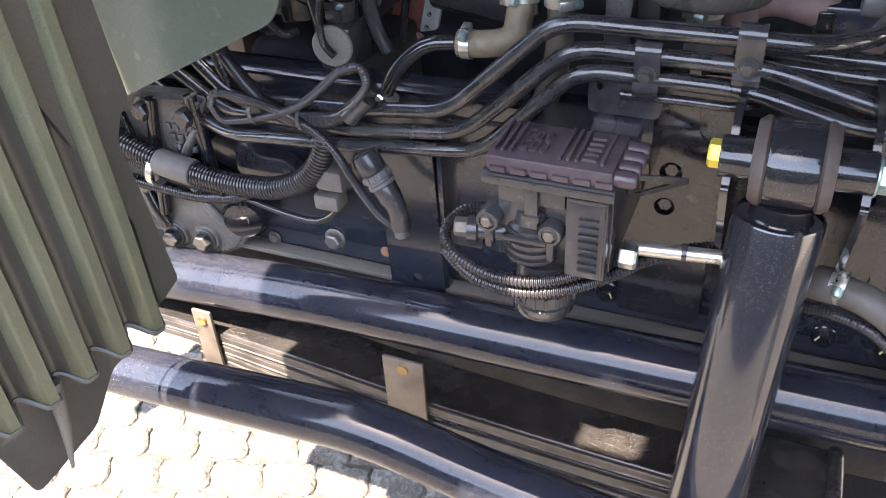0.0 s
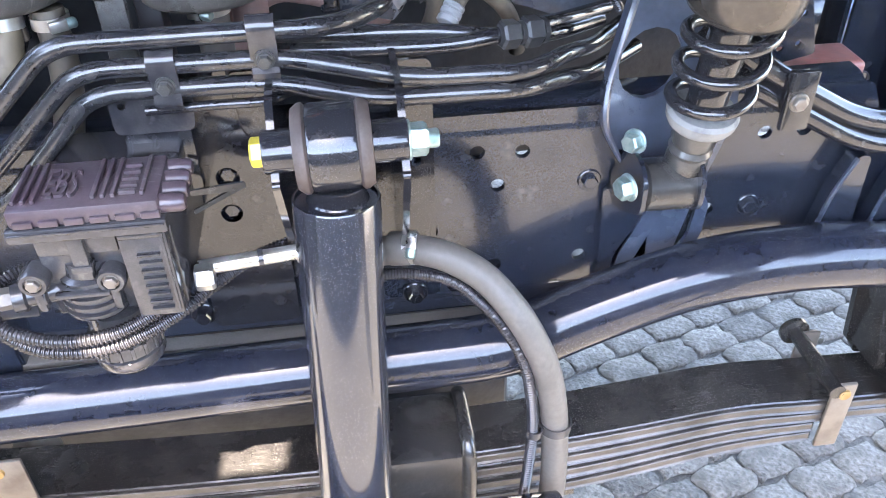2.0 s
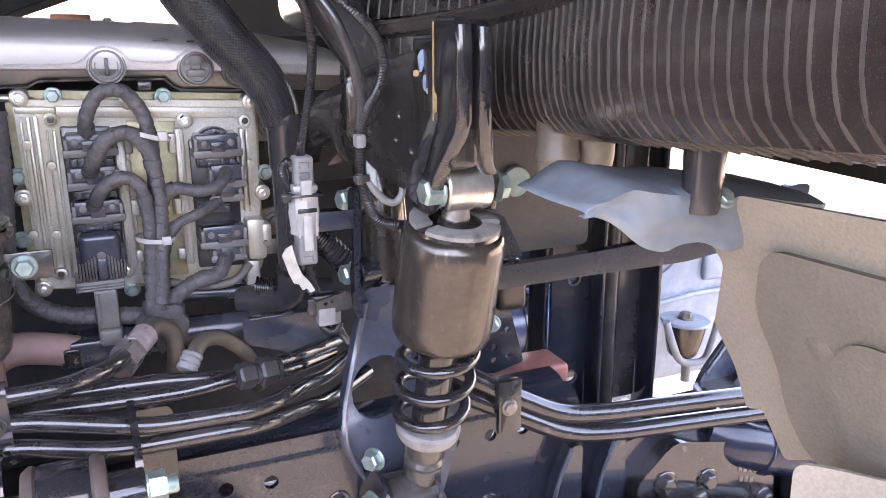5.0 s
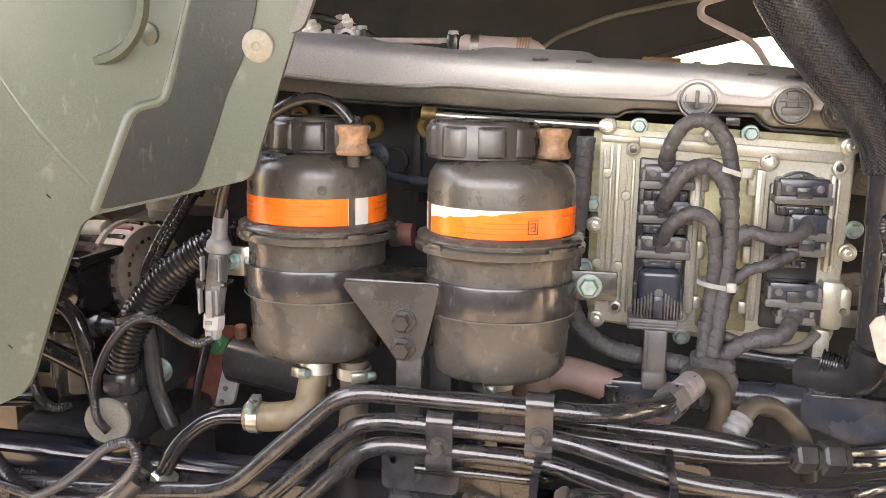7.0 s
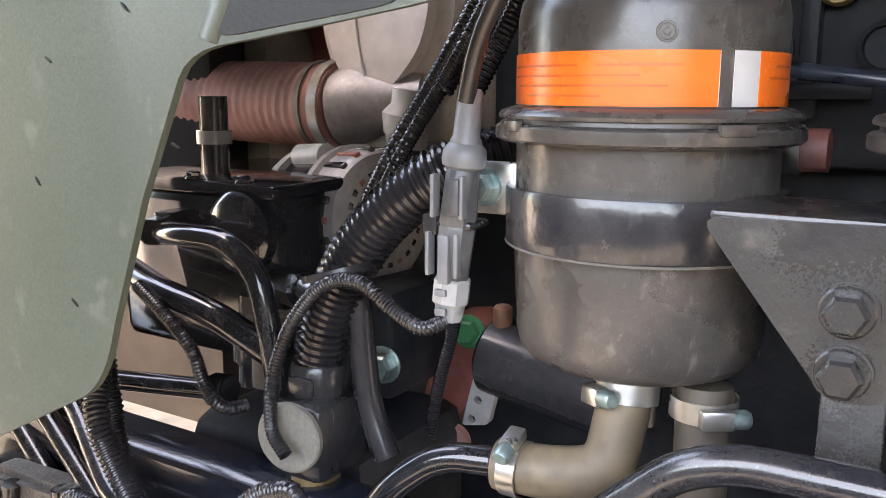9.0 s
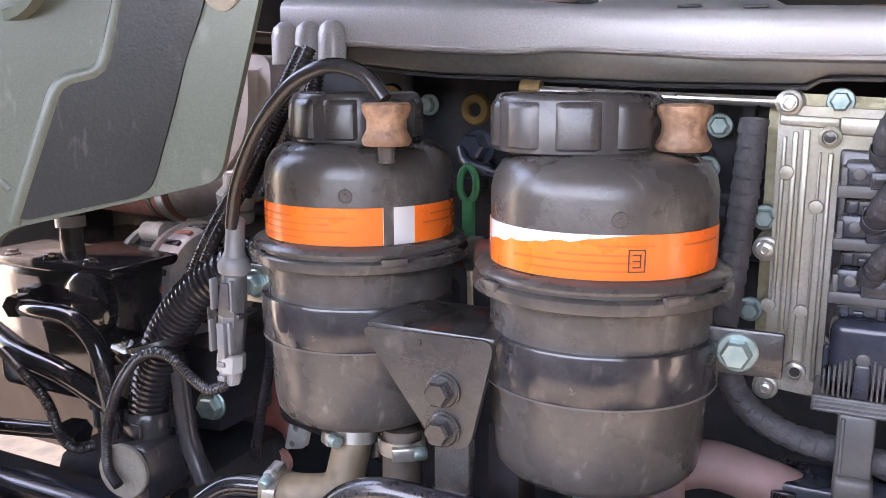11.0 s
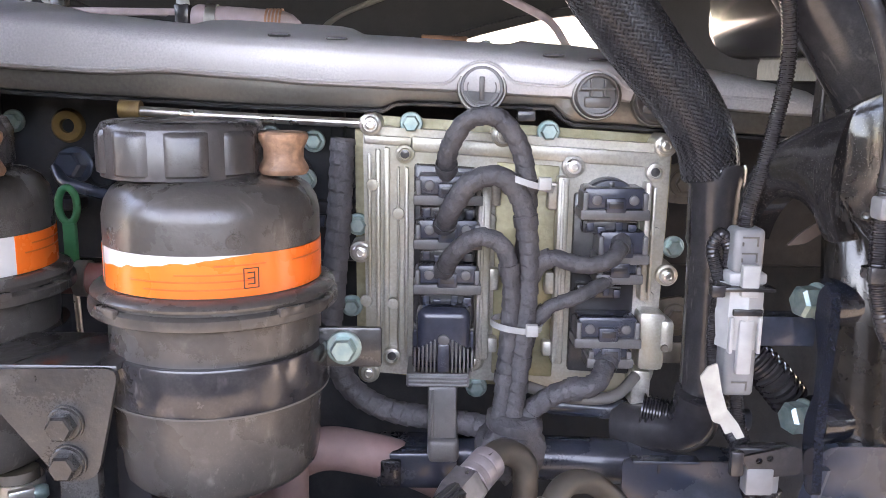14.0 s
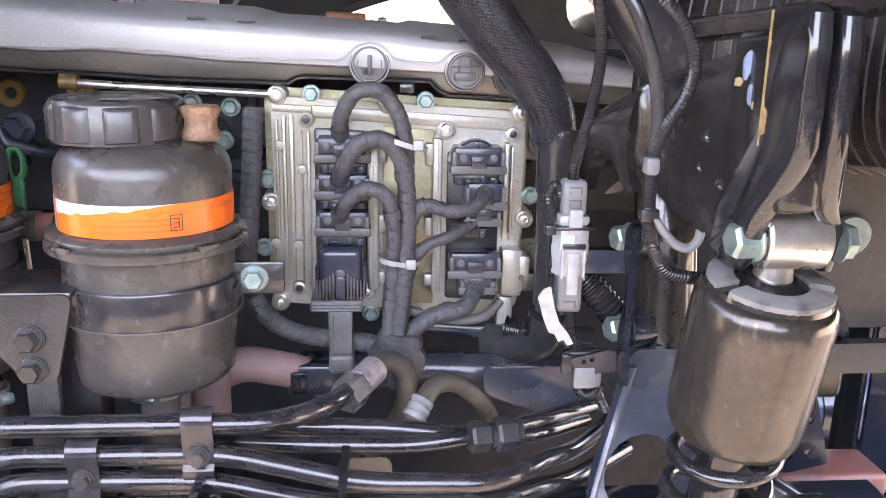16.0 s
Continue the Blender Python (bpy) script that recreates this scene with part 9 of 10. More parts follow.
# ---- front end: compressor, alternator, hoses ----
def radiator_side():
    t = thing("radiator_shroud", (-0.95, 1.5, 0.9), "tan plastic radiator shroud in front of the engine", "radiator")
    part("shroud", block(-1.10, -0.78, 1.30, 2.1, 0.95, 1.50, 0.03), M_BEIGE, t)
    part("lower_guard", block(-1.40, -0.60, 1.10, 1.35, 0.55, 1.02, 0.03), M_BLOCK, t)
    part("cross_panel", block(-0.80, -0.50, 1.42, 1.47, 0.9, 1.53, 0.01), M_BEIGE, t)
    # dark filler where sunlit brightness would show behind the compressor
    part("dark_panel", block(-1.4, -0.79, 1.22, 1.28, 0.5, 2.0, 0.01), M_CAB, t, "dark panel added to close a bright gap")
    # shelf added only to keep the sun off hose, alternator and compressor
    part("cross_shelf", block(-1.40, -0.70, 1.02, 2.2, 1.585, 1.605, 0.006), M_CAB, t, "dark shelf added to shade the engine's front end")
    part("front_wall", block(-1.45, -1.40, 0.9, 2.2, 0.6, 2.02, 0.01), M_CAB, t)
    h = thing("charge_air_hose", (-0.75, 1.25, 1.41), "dull red ribbed charge-air hose with clamps", "hose")
    path = resample([(-1.05, 1.27, 1.415), (-0.622, 1.248, 1.404)], 0.003)
    part("hose", sweep(path, [0.044 * (1 + 0.025 * ((i // 2) % 2)) for i in range(len(path))], 32), M_PINKHOSE, h)
    part("clamp_band", band((-0.632, 1.249, 1.4045), (1, 0, 0), 0.0455, 0.012, 0.0018), M_STEEL, h)
    part("clamp_band", band((-0.652, 1.249, 1.405), (1, 0, 0), 0.0455, 0.006, 0.0014), M_DULL, h)
    part("stub", lathe([(0.041, 0), (0.041, 0.025), (0.034, 0.045), (0.028, 0.08), (0.026, 0.10)], (-0.624, 1.248, 1.404), (1, 0.1, 0.1), 32), M_ALT, h, "pale cast stub")
    f = thing("red_fan_duct", (-0.75, 1.42, 1.4), "dull red moulded fan duct behind the hose", "duct")
    part("duct", block(-0.86, -0.62, 1.385, 1.42, 1.40, 1.57, 0.02, segs=3), M_RED, f)
    w = thing("washer_bottle", (-0.55, 1.2, 1.38), "cloudy white plastic bottle beside the engine", "bottle")
    b = plate(soften([(-0.655, 1.56), (-0.650, 1.475), (-0.634, 1.432), (-0.608, 1.398), (-0.575, 1.388), (-0.535, 1.415), (-0.505, 1.450), (-0.492, 1.49), (-0.490, 1.56)], 0.02), [], 0.085, (0, 1.315, 0), (1, 0, 0), (0, 0, 1))
    bmesh.ops.bevel(b, geom=[e for e in b.edges if len(e.link_faces) == 2 and e.calc_face_angle(0) > 1.0], offset=0.018, segments=4, affect="EDGES")
    part("shell", b, M_BOTTLE, w, sharp=50)
    part("seam", sweep(rounded([(-0.60, 1.229, 1.55), (-0.592, 1.229, 1.46), (-0.575, 1.231, 1.405)], 0.04), 0.0018, 6), M_BOTTLE, w)
    part("outlet_pipe", pipe([(-0.575, 1.27, 1.40), (-0.562, 1.26, 1.375), (-0.59, 1.25, 1.358), (-0.64, 1.25, 1.352)], 0.013, 0.03, 16), M_BOTTLE, w)
    part("neck", lathe([(0.020, 0), (0.024, 0.02), (0.017, 0.03), (0.017, 0.045)], (-0.545, 1.24, 1.378), (0.15, 0, 1), 20), M_LAMPWHITE, w)
    part("cap", lathe([(0.019, 0), (0.021, 0.003), (0.021, 0.014), (0.018, 0.016)], (-0.543, 1.24, 1.366), (0.15, 0, 1), 20), M_GREYPLUG, w)


radiator_side()


def alternator():
    t = thing("alternator", (-0.55, 1.2, 1.25), "silver alternator with slotted end cover", "alternator")
    c, ax = Vector((-0.572, 1.19, 1.300)), Vector((0.97, -0.20, 0.06)).normalized()
    part("stator", lathe([(0.055, -0.05), (0.064, -0.045), (0.064, 0.0)], c, ax, 36), M_PLASTIC, t)
    shell = [(0.066, 0.0), (0.070, 0.003), (0.070, 0.010), (0.066, 0.013), (0.065, 0.036), (0.061, 0.044), (0.046, 0.048), (0.02, 0.050)]
    part("end_cover", lathe(shell, c, ax, 48), M_ALT, t, "pale slotted alloy end cover")
    part("rear_cover", lathe([(0.03, -0.085), (0.058, -0.08), (0.068, -0.06), (0.068, -0.05)], c, ax, 36), M_LAMPWHITE, t)
    u = ax.orthogonal().normalized()
    v = ax.cross(u)
    for k in range(22):
        a = 2 * math.pi * k / 22
        d = u * math.cos(a) + v * math.sin(a)
        m = Matrix.Translation(c + ax * 0.024 + d * 0.0655) @ Matrix((ax, ax.cross(d), d)).transposed().to_4x4()
        part("vent_slot", block(-0.012, 0.016, -0.0036, 0.0036, -0.004, 0.0018, 0.0018, m), M_PLASTIC if k % 4 else M_RED, t, "dark vent slot")
        m = Matrix.Translation(c + ax * 0.0455 + d * 0.038) @ Matrix((d, ax.cross(d), ax)).transposed().to_4x4()
        part("face_slot", block(-0.010, 0.009, -0.0036, 0.0036, -0.004, 0.0028, 0.001, m), M_PLASTIC if k % 5 else M_RED, t, "dark vent slot")
    part("hub_nut", lathe([(0.016, 0.046), (0.016, 0.056), (0.010, 0.058)], c, ax, 20), M_LAMPWHITE, t)
    for d2 in (0.9, -0.4):
        part("lug", lathe([(0.012, -0.02), (0.012, 0.02), (0.007, 0.022)], c + Vector((-0.03, -0.02, 0.065 * d2)), ax, 16), M_LAMPWHITE, t)


alternator()


def compressor():
    t = thing("air_compressor", (-0.62, 1.1, 1.2), "glossy black air compressor with pipes", "compressor")
    part("housing", block(-0.74, -0.55, 1.05, 1.25, 1.19, 1.335, 0.012), M_GLOSS, t)
    part("head_plate", block(-0.75, -0.54, 1.045, 1.26, 1.333, 1.345, 0.004), M_GLOSS, t)
    for x in (-0.70, -0.64, -0.58):
        part("bolt", hexbolt((x, 1.055, 1.345), (0, 0, 1), 0.006, 0.006), M_GLOSS, t, sharp=25)
    part("round_boss", lathe([(0.034, 0), (0.034, 0.012), (0.028, 0.016)], (-0.575, 1.052, 1.305), (0, -1, 0), 28), M_GLOSS, t)
    part("nozzle", lathe([(0.013, 0), (0.013, 0.07)], (-0.66, 1.10, 1.345), (0, 0, 1), 20), M_PLASTIC, t)
    part("collar", lathe([(0.016, 0), (0.016, 0.012)], (-0.66, 1.10, 1.372), (0, 0, 1), 20), M_GREYPLUG, t)
    part("port", lathe([(0.016, 0), (0.016, 0.03), (0.012, 0.032), (0.012, 0.06)], (-0.545, 1.06, 1.262), (1, -0.3, 0), 6), M_GLOSS, t, sharp=25)
    part("port", lathe([(0.016, 0), (0.016, 0.03), (0.012, 0.032), (0.012, 0.05)], (-0.65, 1.05, 1.305), (0.3, -1, 0), 6), M_GLOSS, t, sharp=25)
    part("unloader", lathe([(0.018, 0), (0.018, 0.02), (0.022, 0.022), (0.022, 0.05), (0.016, 0.055), (0.016, 0.08)], (-0.575, 1.06, 1.17), (0, 0, 1), 20), M_PLASTIC, t)
    part("unloader", lathe([(0.014, 0), (0.014, 0.03), (0.018, 0.032), (0.018, 0.06)], (-0.545, 1.04, 1.18), (0, 0, 1), 20), M_DULL, t)
    for pts, r in (([(-0.66, 1.02, 1.30), (-0.60, 1.0, 1.308), (-0.545, 1.0, 1.307), (-0.515, 1.0, 1.285), (-0.504, 1.0, 1.236), (-0.49, 1.0, 1.16), (-0.48, 1.01, 1.10)], 0.0095),
                   ([(-0.70, 1.02, 1.27), (-0.62, 1.0, 1.256), (-0.565, 1.0, 1.248), (-0.50, 1.01, 1.215), (-0.48, 1.03, 1.19)], 0.0115)):
        single("air_pipe", pipe(pts, r, 0.04), M_GLOSS, pts[2], "glossy black bent air pipe", "pipe", "air pipes of the compressor")
    p = [(-0.64, 0.99, 1.262), (-0.60, 0.985, 1.242), (-0.572, 0.985, 1.22), (-0.562, 0.985, 1.19), (-0.542, 0.985, 1.176), (-0.53, 1.0, 1.178)]
    single("conduit", corrugated(p, 0.0058, 0.003), M_CONDUIT, p[2], "thin black corrugated conduit to the compressor", "cable conduit")
    p = [(-0.67, 0.97, 1.25), (-0.64, 0.95, 1.235), (-0.627, 0.945, 1.19), (-0.616, 0.94, 1.145), (-0.588, 0.93, 1.105), (-0.53, 0.905, 1.112)]
    single("conduit", corrugated(p, 0.0105, 0.0045), M_CONDUIT, p[2], "black corrugated conduit hanging beside the fender liner", "cable conduit")
    b = thing("pump_housing", (-0.55, 1.05, 1.05), "dark smooth casting below the compressor", "pump")
    part("casting", block(-0.66, -0.45, 1.04, 1.22, 1.00, 1.135, 0.03), M_BLOCK, b)
    part("rod", pipe([(-0.72, 1.0, 1.165), (-0.57, 1.02, 1.175)], 0.009, 0.02), M_GLOSS, b)
    part("rod_nut", lathe([(0.014, 0), (0.014, 0.02)], (-0.59, 1.018, 1.174), (1, 0.1, 0.05), 6), M_GLOSS, b, sharp=25)


compressor()


def ribbed_hose():
    t = thing("air_hose", (-0.45, 1.02, 1.2), "thick black corrugated air hose with a collar", "hose")
    p = [(-0.25, 1.16, 1.392), (-0.31, 1.08, 1.388), (-0.362, 1.025, 1.370), (-0.394, 1.02, 1.350), (-0.425, 1.02, 1.322), (-0.452, 1.02, 1.285), (-0.469, 1.02, 1.245), (-0.475, 1.02, 1.212)]
    part("hose", corrugated(p, 0.0205, 0.0062, 0.13, 20, 0.04), M_CONDUIT, t)
    part("collar", lathe([(0.0215, 0), (0.023, 0.002), (0.023, 0.024), (0.0215, 0.026)], (-0.476, 1.02, 1.194), (0, 0, 1), 24), M_PLASTIC, t)
    part("collar_latch", block(-0.484, -0.462, 0.994, 1.0, 1.198, 1.212, 0.002), M_PLASTIC, t)
    part("housing", block(-0.498, -0.446, 0.985, 1.045, 1.135, 1.195, 0.008), M_PLASTIC, t)
    part("disc", lathe([(0.0265, 0), (0.0265, 0.004), (0.025, 0.0055), (0.006, 0.0055)], (-0.470, 0.982, 1.172), (0.15, -1, 0), 32), M_BEIGE, t, "pale round washer disc")
    part("lower_stub", lathe([(0.017, -0.06), (0.019, -0.05), (0.017, -0.045), (0.019, -0.03), (0.019, 0)], (-0.472, 1.01, 1.137), (0, 0, 1), 20), M_BRASS, t, "yellowed stub")
    single("rubber_hose", pipe([(-0.455, 1.03, 1.30), (-0.443, 1.03, 1.264), (-0.44, 1.03, 1.22), (-0.434, 1.03, 1.182), (-0.418, 1.03, 1.15)], 0.0105, 0.05), M_PLASTIC, (-0.44, 1.03, 1.15), "black smooth rubber hose beside the ribbed hose", "hose")
    p = [(-0.332, 0.972, 1.283), (-0.345, 0.965, 1.276), (-0.37, 0.97, 1.283), (-0.40, 0.975, 1.300), (-0.432, 0.975, 1.294), (-0.462, 0.975, 1.262), (-0.480, 0.972, 1.215), (-0.474, 0.965, 1.18), (-0.458, 0.962, 1.168)]
    single("conduit", corrugated(p, 0.0052, 0.0028), M_CONDUIT, p[4], "thin grey-black conduit looping to the round disc", "cable conduit")
    for dx in (0.0, 0.0095):
        p = [(-0.36 + dx, 1.13, 1.56), (-0.395 + dx, 1.10, 1.47), (-0.424 + dx, 1.10, 1.425), (-0.452 + dx, 1.09, 1.379), (-0.480 + dx, 1.09, 1.330), (-0.492 + dx, 1.10, 1.305)]
        single("conduit", corrugated(p, 0.0068, 0.0036), M_CONDUIT, p[2], "black corrugated conduit climbing behind the reservoir", "cable conduit")
    single("cable_tie", band((-0.437, 1.0, 1.296), (-0.3, 0, 1), 0.026, 0.005, 0.0013), M_PLASTIC, (-0.437, 1.0, 1.296), "black cable tie round the ribbed hose", "cable tie")


ribbed_hose()


def sensor_lead():
    p = [(-0.322, 0.975, 1.415), (-0.312, 0.97, 1.448), (-0.285, 0.965, 1.494), (-0.248, 0.962, 1.529), (-0.214, 0.962, 1.541), (-0.186, 0.962, 1.534), (-0.171, 0.962, 1.516)]
    single("sensor_cable", pipe(p, 0.0056, 0.05), M_PLASTIC, p[3], "black cable arching from the reservoir's brown sleeve", "cable")
    t = thing("plug_connector", (-0.333, 0.985, 1.28), "black and pale grey in-line plug connector", "connector")
    def piece(name, w, z0, z1, material, lab=""):
        c = -0.322 - 0.10 * (1.415 - (z0 + z1) / 2)
        return part(name, block(c - w, c + w, 0.972, 0.972 + 2 * w, z0, z1, 0.003), material, t, lab)
    def ring(name, prof, z, material, lab="", sides=20):
        c = -0.322 - 0.10 * (1.415 - z)
        return part(name, lathe(prof, (c, 0.980, z), (0.10, 0, 1), sides), material, t, lab)
    ring("boot", [(0.0095, 0.0), (0.0095, 0.002), (0.0082, 0.004), (0.0076, 0.030), (0.0062, 0.032)], 1.390, M_GREYPLUG, "grey rubber boot")
    ring("boot_flare", [(0.0100, 0), (0.0128, 0.002), (0.0135, 0.006), (0.0128, 0.012), (0.0090, 0.016)], 1.375, M_GREYPLUG)
    ring("socket", [(0.0112, 0), (0.0118, 0.002), (0.0105, 0.034), (0.0092, 0.036)], 1.341, M_LEVER, "dark grey socket half", 8)
    ring("plug", [(0.0090, -0.036), (0.0102, -0.034), (0.0118, -0.002), (0.0110, 0.0)], 1.341, M_LEVER, "dark grey plug half", 8)
    piece("latch_ring", 0.0132, 1.3385, 1.3440, M_PLASTIC)
    part("latch_lug", block(-0.3500, -0.3400, 0.972, 0.982, 1.3345, 1.3475, 0.0015), M_PLASTIC, t)
    for dx in (-0.0115, 0.0085):
        part("side_rail", block(-0.3310 + dx, -0.3280 + dx, 0.9680, 0.976, 1.346, 1.372, 0.001), M_GREYPLUG, t)
        part("side_rail", block(-0.3345 + dx, -0.3315 + dx, 0.9680, 0.976, 1.310, 1.337, 0.001), M_GREYPLUG, t)
    part("latch_tongue", block(-0.3290, -0.3215, 0.9665, 0.9725, 1.348, 1.370, 0.001), M_LEVER, t)
    part("latch_tongue", block(-0.3360, -0.3285, 0.9665, 0.9725, 1.306, 1.336, 0.001), M_GREYPLUG, t)
    ring("plug_end", [(0.0082, 0), (0.0092, 0.003), (0.0098, 0.010), (0.0118, 0.012), (0.0118, 0.026), (0.0095, 0.028)], 1.281, M_LAMPWHITE, "pale grey plug end", 8)
    for z in (1.286, 1.298):
        part("end_mark", block(-0.3385, -0.3305, 0.9672, 0.9705, z, z + 0.0045, 0.0008), M_GREYPLUG, t)


sensor_lead()


def front_mount():
    t = thing("engine_mount", (-0.45, 1.2, 1.1), "red-brown painted engine mount casting with bolts", "engine mount")
    part("casting", plate(soften([(-0.52, 1.07), (-0.485, 1.08), (-0.452, 1.126), (-0.430, 1.153), (-0.425, 1.203), (-0.445, 1.215), (-0.475, 1.21), (-0.50, 1.13)], 0.008), [], 0.04, (0, 1.25, 0), (1, 0, 0), (0, 0, 1)), M_RED, t, "dull red cast arm")
    bolt((-0.45, 1.208, 1.199), (0.1, -1, 0.1), t, 0.012, 0.012, M_GREEN, label="green-topped bolt")
    part("clamp_plate", plate(soften([(-0.448, 1.112), (-0.420, 1.118), (-0.405, 1.182), (-0.430, 1.185)], 0.005), [(-0.437, 1.12, 0.004), (-0.431, 1.14, 0.004), (-0.425, 1.16, 0.004)], 0.008, (0, 1.20, 0), (1, 0, 0), (0, 0, 1)), M_LAMPWHITE, t, "pale alloy strip with holes")
    part("ring_nut", lathe([(0.016, 0), (0.016, 0.008), (0.009, 0.008)], (-0.455, 1.195, 1.095), (0, -1, 0), 20), M_PINKHOSE, t)
    bolt((-0.483, 1.115, 1.187), (0.2, -1, 0), t, 0.0125, 0.014, M_ZINC, label="pale blue zinc bolt head")
    part("hidden_arm", block(-0.56, -0.478, 1.12, 1.22, 1.15, 1.25, 0.01), M_BLOCK, t)
    p = [(-0.42, 1.14, 1.27), (-0.432, 1.15, 1.219), (-0.447, 1.15, 1.17), (-0.458, 1.15, 1.11)]
    single("conduit", corrugated(p, 0.006, 0.0032), M_CONDUIT, p[1], "black corrugated conduit before the engine mount", "cable conduit")
    c = thing("starter_cable_cylinder", (-0.36, 1.15, 1.2), "black cylinder with red cable terminals", "starter")
    part("cylinder", lathe([(0.03, 0), (0.034, 0.004), (0.034, 0.13)], (-0.40, 1.16, 1.20), (1, -0.1, -0.12), 28), M_PLASTIC, c)
    for x in (-0.385, -0.362):
        part("terminal", lathe([(0.008, 0), (0.008, 0.016), (0.006, 0.018)], (x, 1.15, 1.228), (0, 0, 1), 12), M_RUST, c, "brown copper terminal")
    g = thing("dipstick_handle", (-0.214, 1.19, 1.37), "green plastic dipstick ring handle behind the reservoirs", "dipstick")
    ring = [(-0.214 + 0.0085 * math.cos(a), 1.19, 1.432 + 0.0165 * math.sin(a)) for a in (2 * math.pi * k / 28 for k in range(29))]
    part("ring", sweep(ring, 0.0036, 10), M_GREEN, g)
    part("stem", block(-0.2195, -0.2075, 1.186, 1.194, 1.370, 1.416, 0.002), M_GREEN, g)
    part("rod", pipe([(-0.213, 1.19, 1.375), (-0.21, 1.19, 1.28)], 0.003, 0.02), M_STEEL, g)
    s = thing("coolant_stub", (-0.155, 1.085, 1.387), "chrome clamped stub between the reservoirs", "pipe fitting")
    part("stub", lathe([(0.013, 0), (0.013, 0.04)], (-0.18, 1.089, 1.387), (1, 0, 0), 20), M_RED, s)
    part("clamp_band", band((-0.160, 1.089, 1.387), (1, 0, 0), 0.0135, 0.010, 0.0015), M_STEEL, s)


front_mount()


# ---- left end of the rail ----
def steering_gear():
    t = thing("steering_gear", (-0.75, 0.95, 0.82), "rough cast-iron steering gear bolted to the rail", "steering gear")
    for nm, out, y in (("upper_casting", [(-0.875, 1.06), (-0.834, 1.052), (-0.775, 1.094), (-0.645, 1.100), (-0.668, 1.060), (-0.700, 1.015), (-0.715, 0.985), (-0.80, 0.985), (-0.87, 0.99)], 0.958),
                       ("lower_casting", [(-0.88, 0.93), (-0.842, 0.915), (-0.80, 0.868), (-0.790, 0.818), (-0.715, 0.808), (-0.650, 0.850), (-0.612, 0.905), (-0.622, 0.935), (-0.672, 0.958), (-0.72, 0.975), (-0.88, 0.985)], 0.962)):
        b = plate(soften(out, 0.010), [], 0.032, (0, y, 0), (1, 0, 0), (0, 0, 1))
        bmesh.ops.bevel(b, geom=[e for e in b.edges if len(e.link_faces) == 2 and e.calc_face_angle(0) > 1.0], offset=0.006, segments=2, affect="EDGES")
        part(nm, b, M_GEARCAST, t)
    for x0, z0, x1, z1, r in ((-0.80, 1.060, -0.782, 0.985, 0.010), (-0.735, 1.09, -0.765, 0.90, 0.009), (-0.79, 0.93, -0.768, 0.875, 0.009), (-0.668, 1.055, -0.712, 0.990, 0.006), (-0.70, 0.955, -0.66, 0.905, 0.007)):
        part("web", pipe([(x0, 0.924, z0), ((x0 + x1) / 2, 0.920, (z0 + z1) / 2), (x1, 0.922, z1)], r, 0.02, 10), M_GLOSS if r > 0.0085 else M_GEARCAST, t)
    for k in range(3):
        for m in range(4):
            x, z = -0.722 + 0.013 * m + 0.005 * k, 1.046 - 0.016 * k
            part("cast_letter", block(x, x + 0.009, 0.9225, 0.9265, z, z + 0.010, 0.001), M_GEARCAST, t)
    for x, z in ((-0.761, 0.857), (-0.703, 0.862)):
        part("bolt_seat", lathe([(0.024, 0), (0.022, 0.006), (0.016, 0.008)], (x, 0.931, z), (0, -1, 0), 24), M_GEARCAST, t)
        bolt((x, 0.923, z), (0, -1, 0), t, 0.0135, 0.016, M_DUSTY)
    for x, z in ((-0.679, 1.072), (-0.751, 1.072)):
        bolt((x, 0.926, z), (0, -1, 0), t, 0.0135, 0.018, M_DUSTY)
    part("rear_stub", lathe([(0.034, 0), (0.034, 0.02), (0.028, 0.03), (0.014, 0.032)], (-0.640, 0.958, 0.905), (0.3, -1, 0), 28), M_GLOSS, t)
    h = thing("hook_bracket", (-0.57, 0.95, 1.0), "black folded hook bracket on the rail", "bracket")
    b = plate(soften([(-0.625, 0.985), (-0.622, 1.025), (-0.600, 1.045), (-0.585, 1.020), (-0.545, 1.020), (-0.520, 1.000), (-0.530, 0.970), (-0.58, 0.962)], 0.006), [], 0.028, (0, 0.962, 0), (1, 0, 0), (0, 0, 1))
    bmesh.ops.bevel(b, geom=[e for e in b.edges if len(e.link_faces) == 2 and e.calc_face_angle(0) > 1.0], offset=0.003, segments=2, affect="EDGES")
    part("plate", b, M_GLOSS, h)
    s = thing("rail_stiffener", (-0.36, 0.94, 0.83), "black folded bracket plate on the rail", "bracket")
    out = soften([(-0.405, 1.06), (-0.325, 1.065), (-0.318, 0.84), (-0.40, 0.83)], 0.008)
    part("sheet", plate(out, [(-0.36, 0.86, 0.008)], 0.006, (0, 0.948, 0), (1, 0, 0), (0, 0, 1)), M_RAIL, s)
    part("fold", block(-0.322, -0.314, 0.945, 0.972, 0.84, 1.062, 0.002), M_RAIL, s)
    part("pocket", lathe([(0.022, 0), (0.024, 0.02), (0.012, 0.022)], (-0.39, 0.94, 0.83), (0, -1, -0.2), 20), M_GLOSS, s)
    bolt((-0.501, 0.968, 0.878), (0, -1, 0), s, 0.0125, 0.014, M_DULL)
    bolt((-0.609, 0.968, 0.856), (0, -1, 0), s, 0.008, 0.006, M_DULL)
    bolt((-0.412, 0.955, 0.884), (0, -1, 0), s, 0.006, 0.005, M_RUST)


steering_gear()


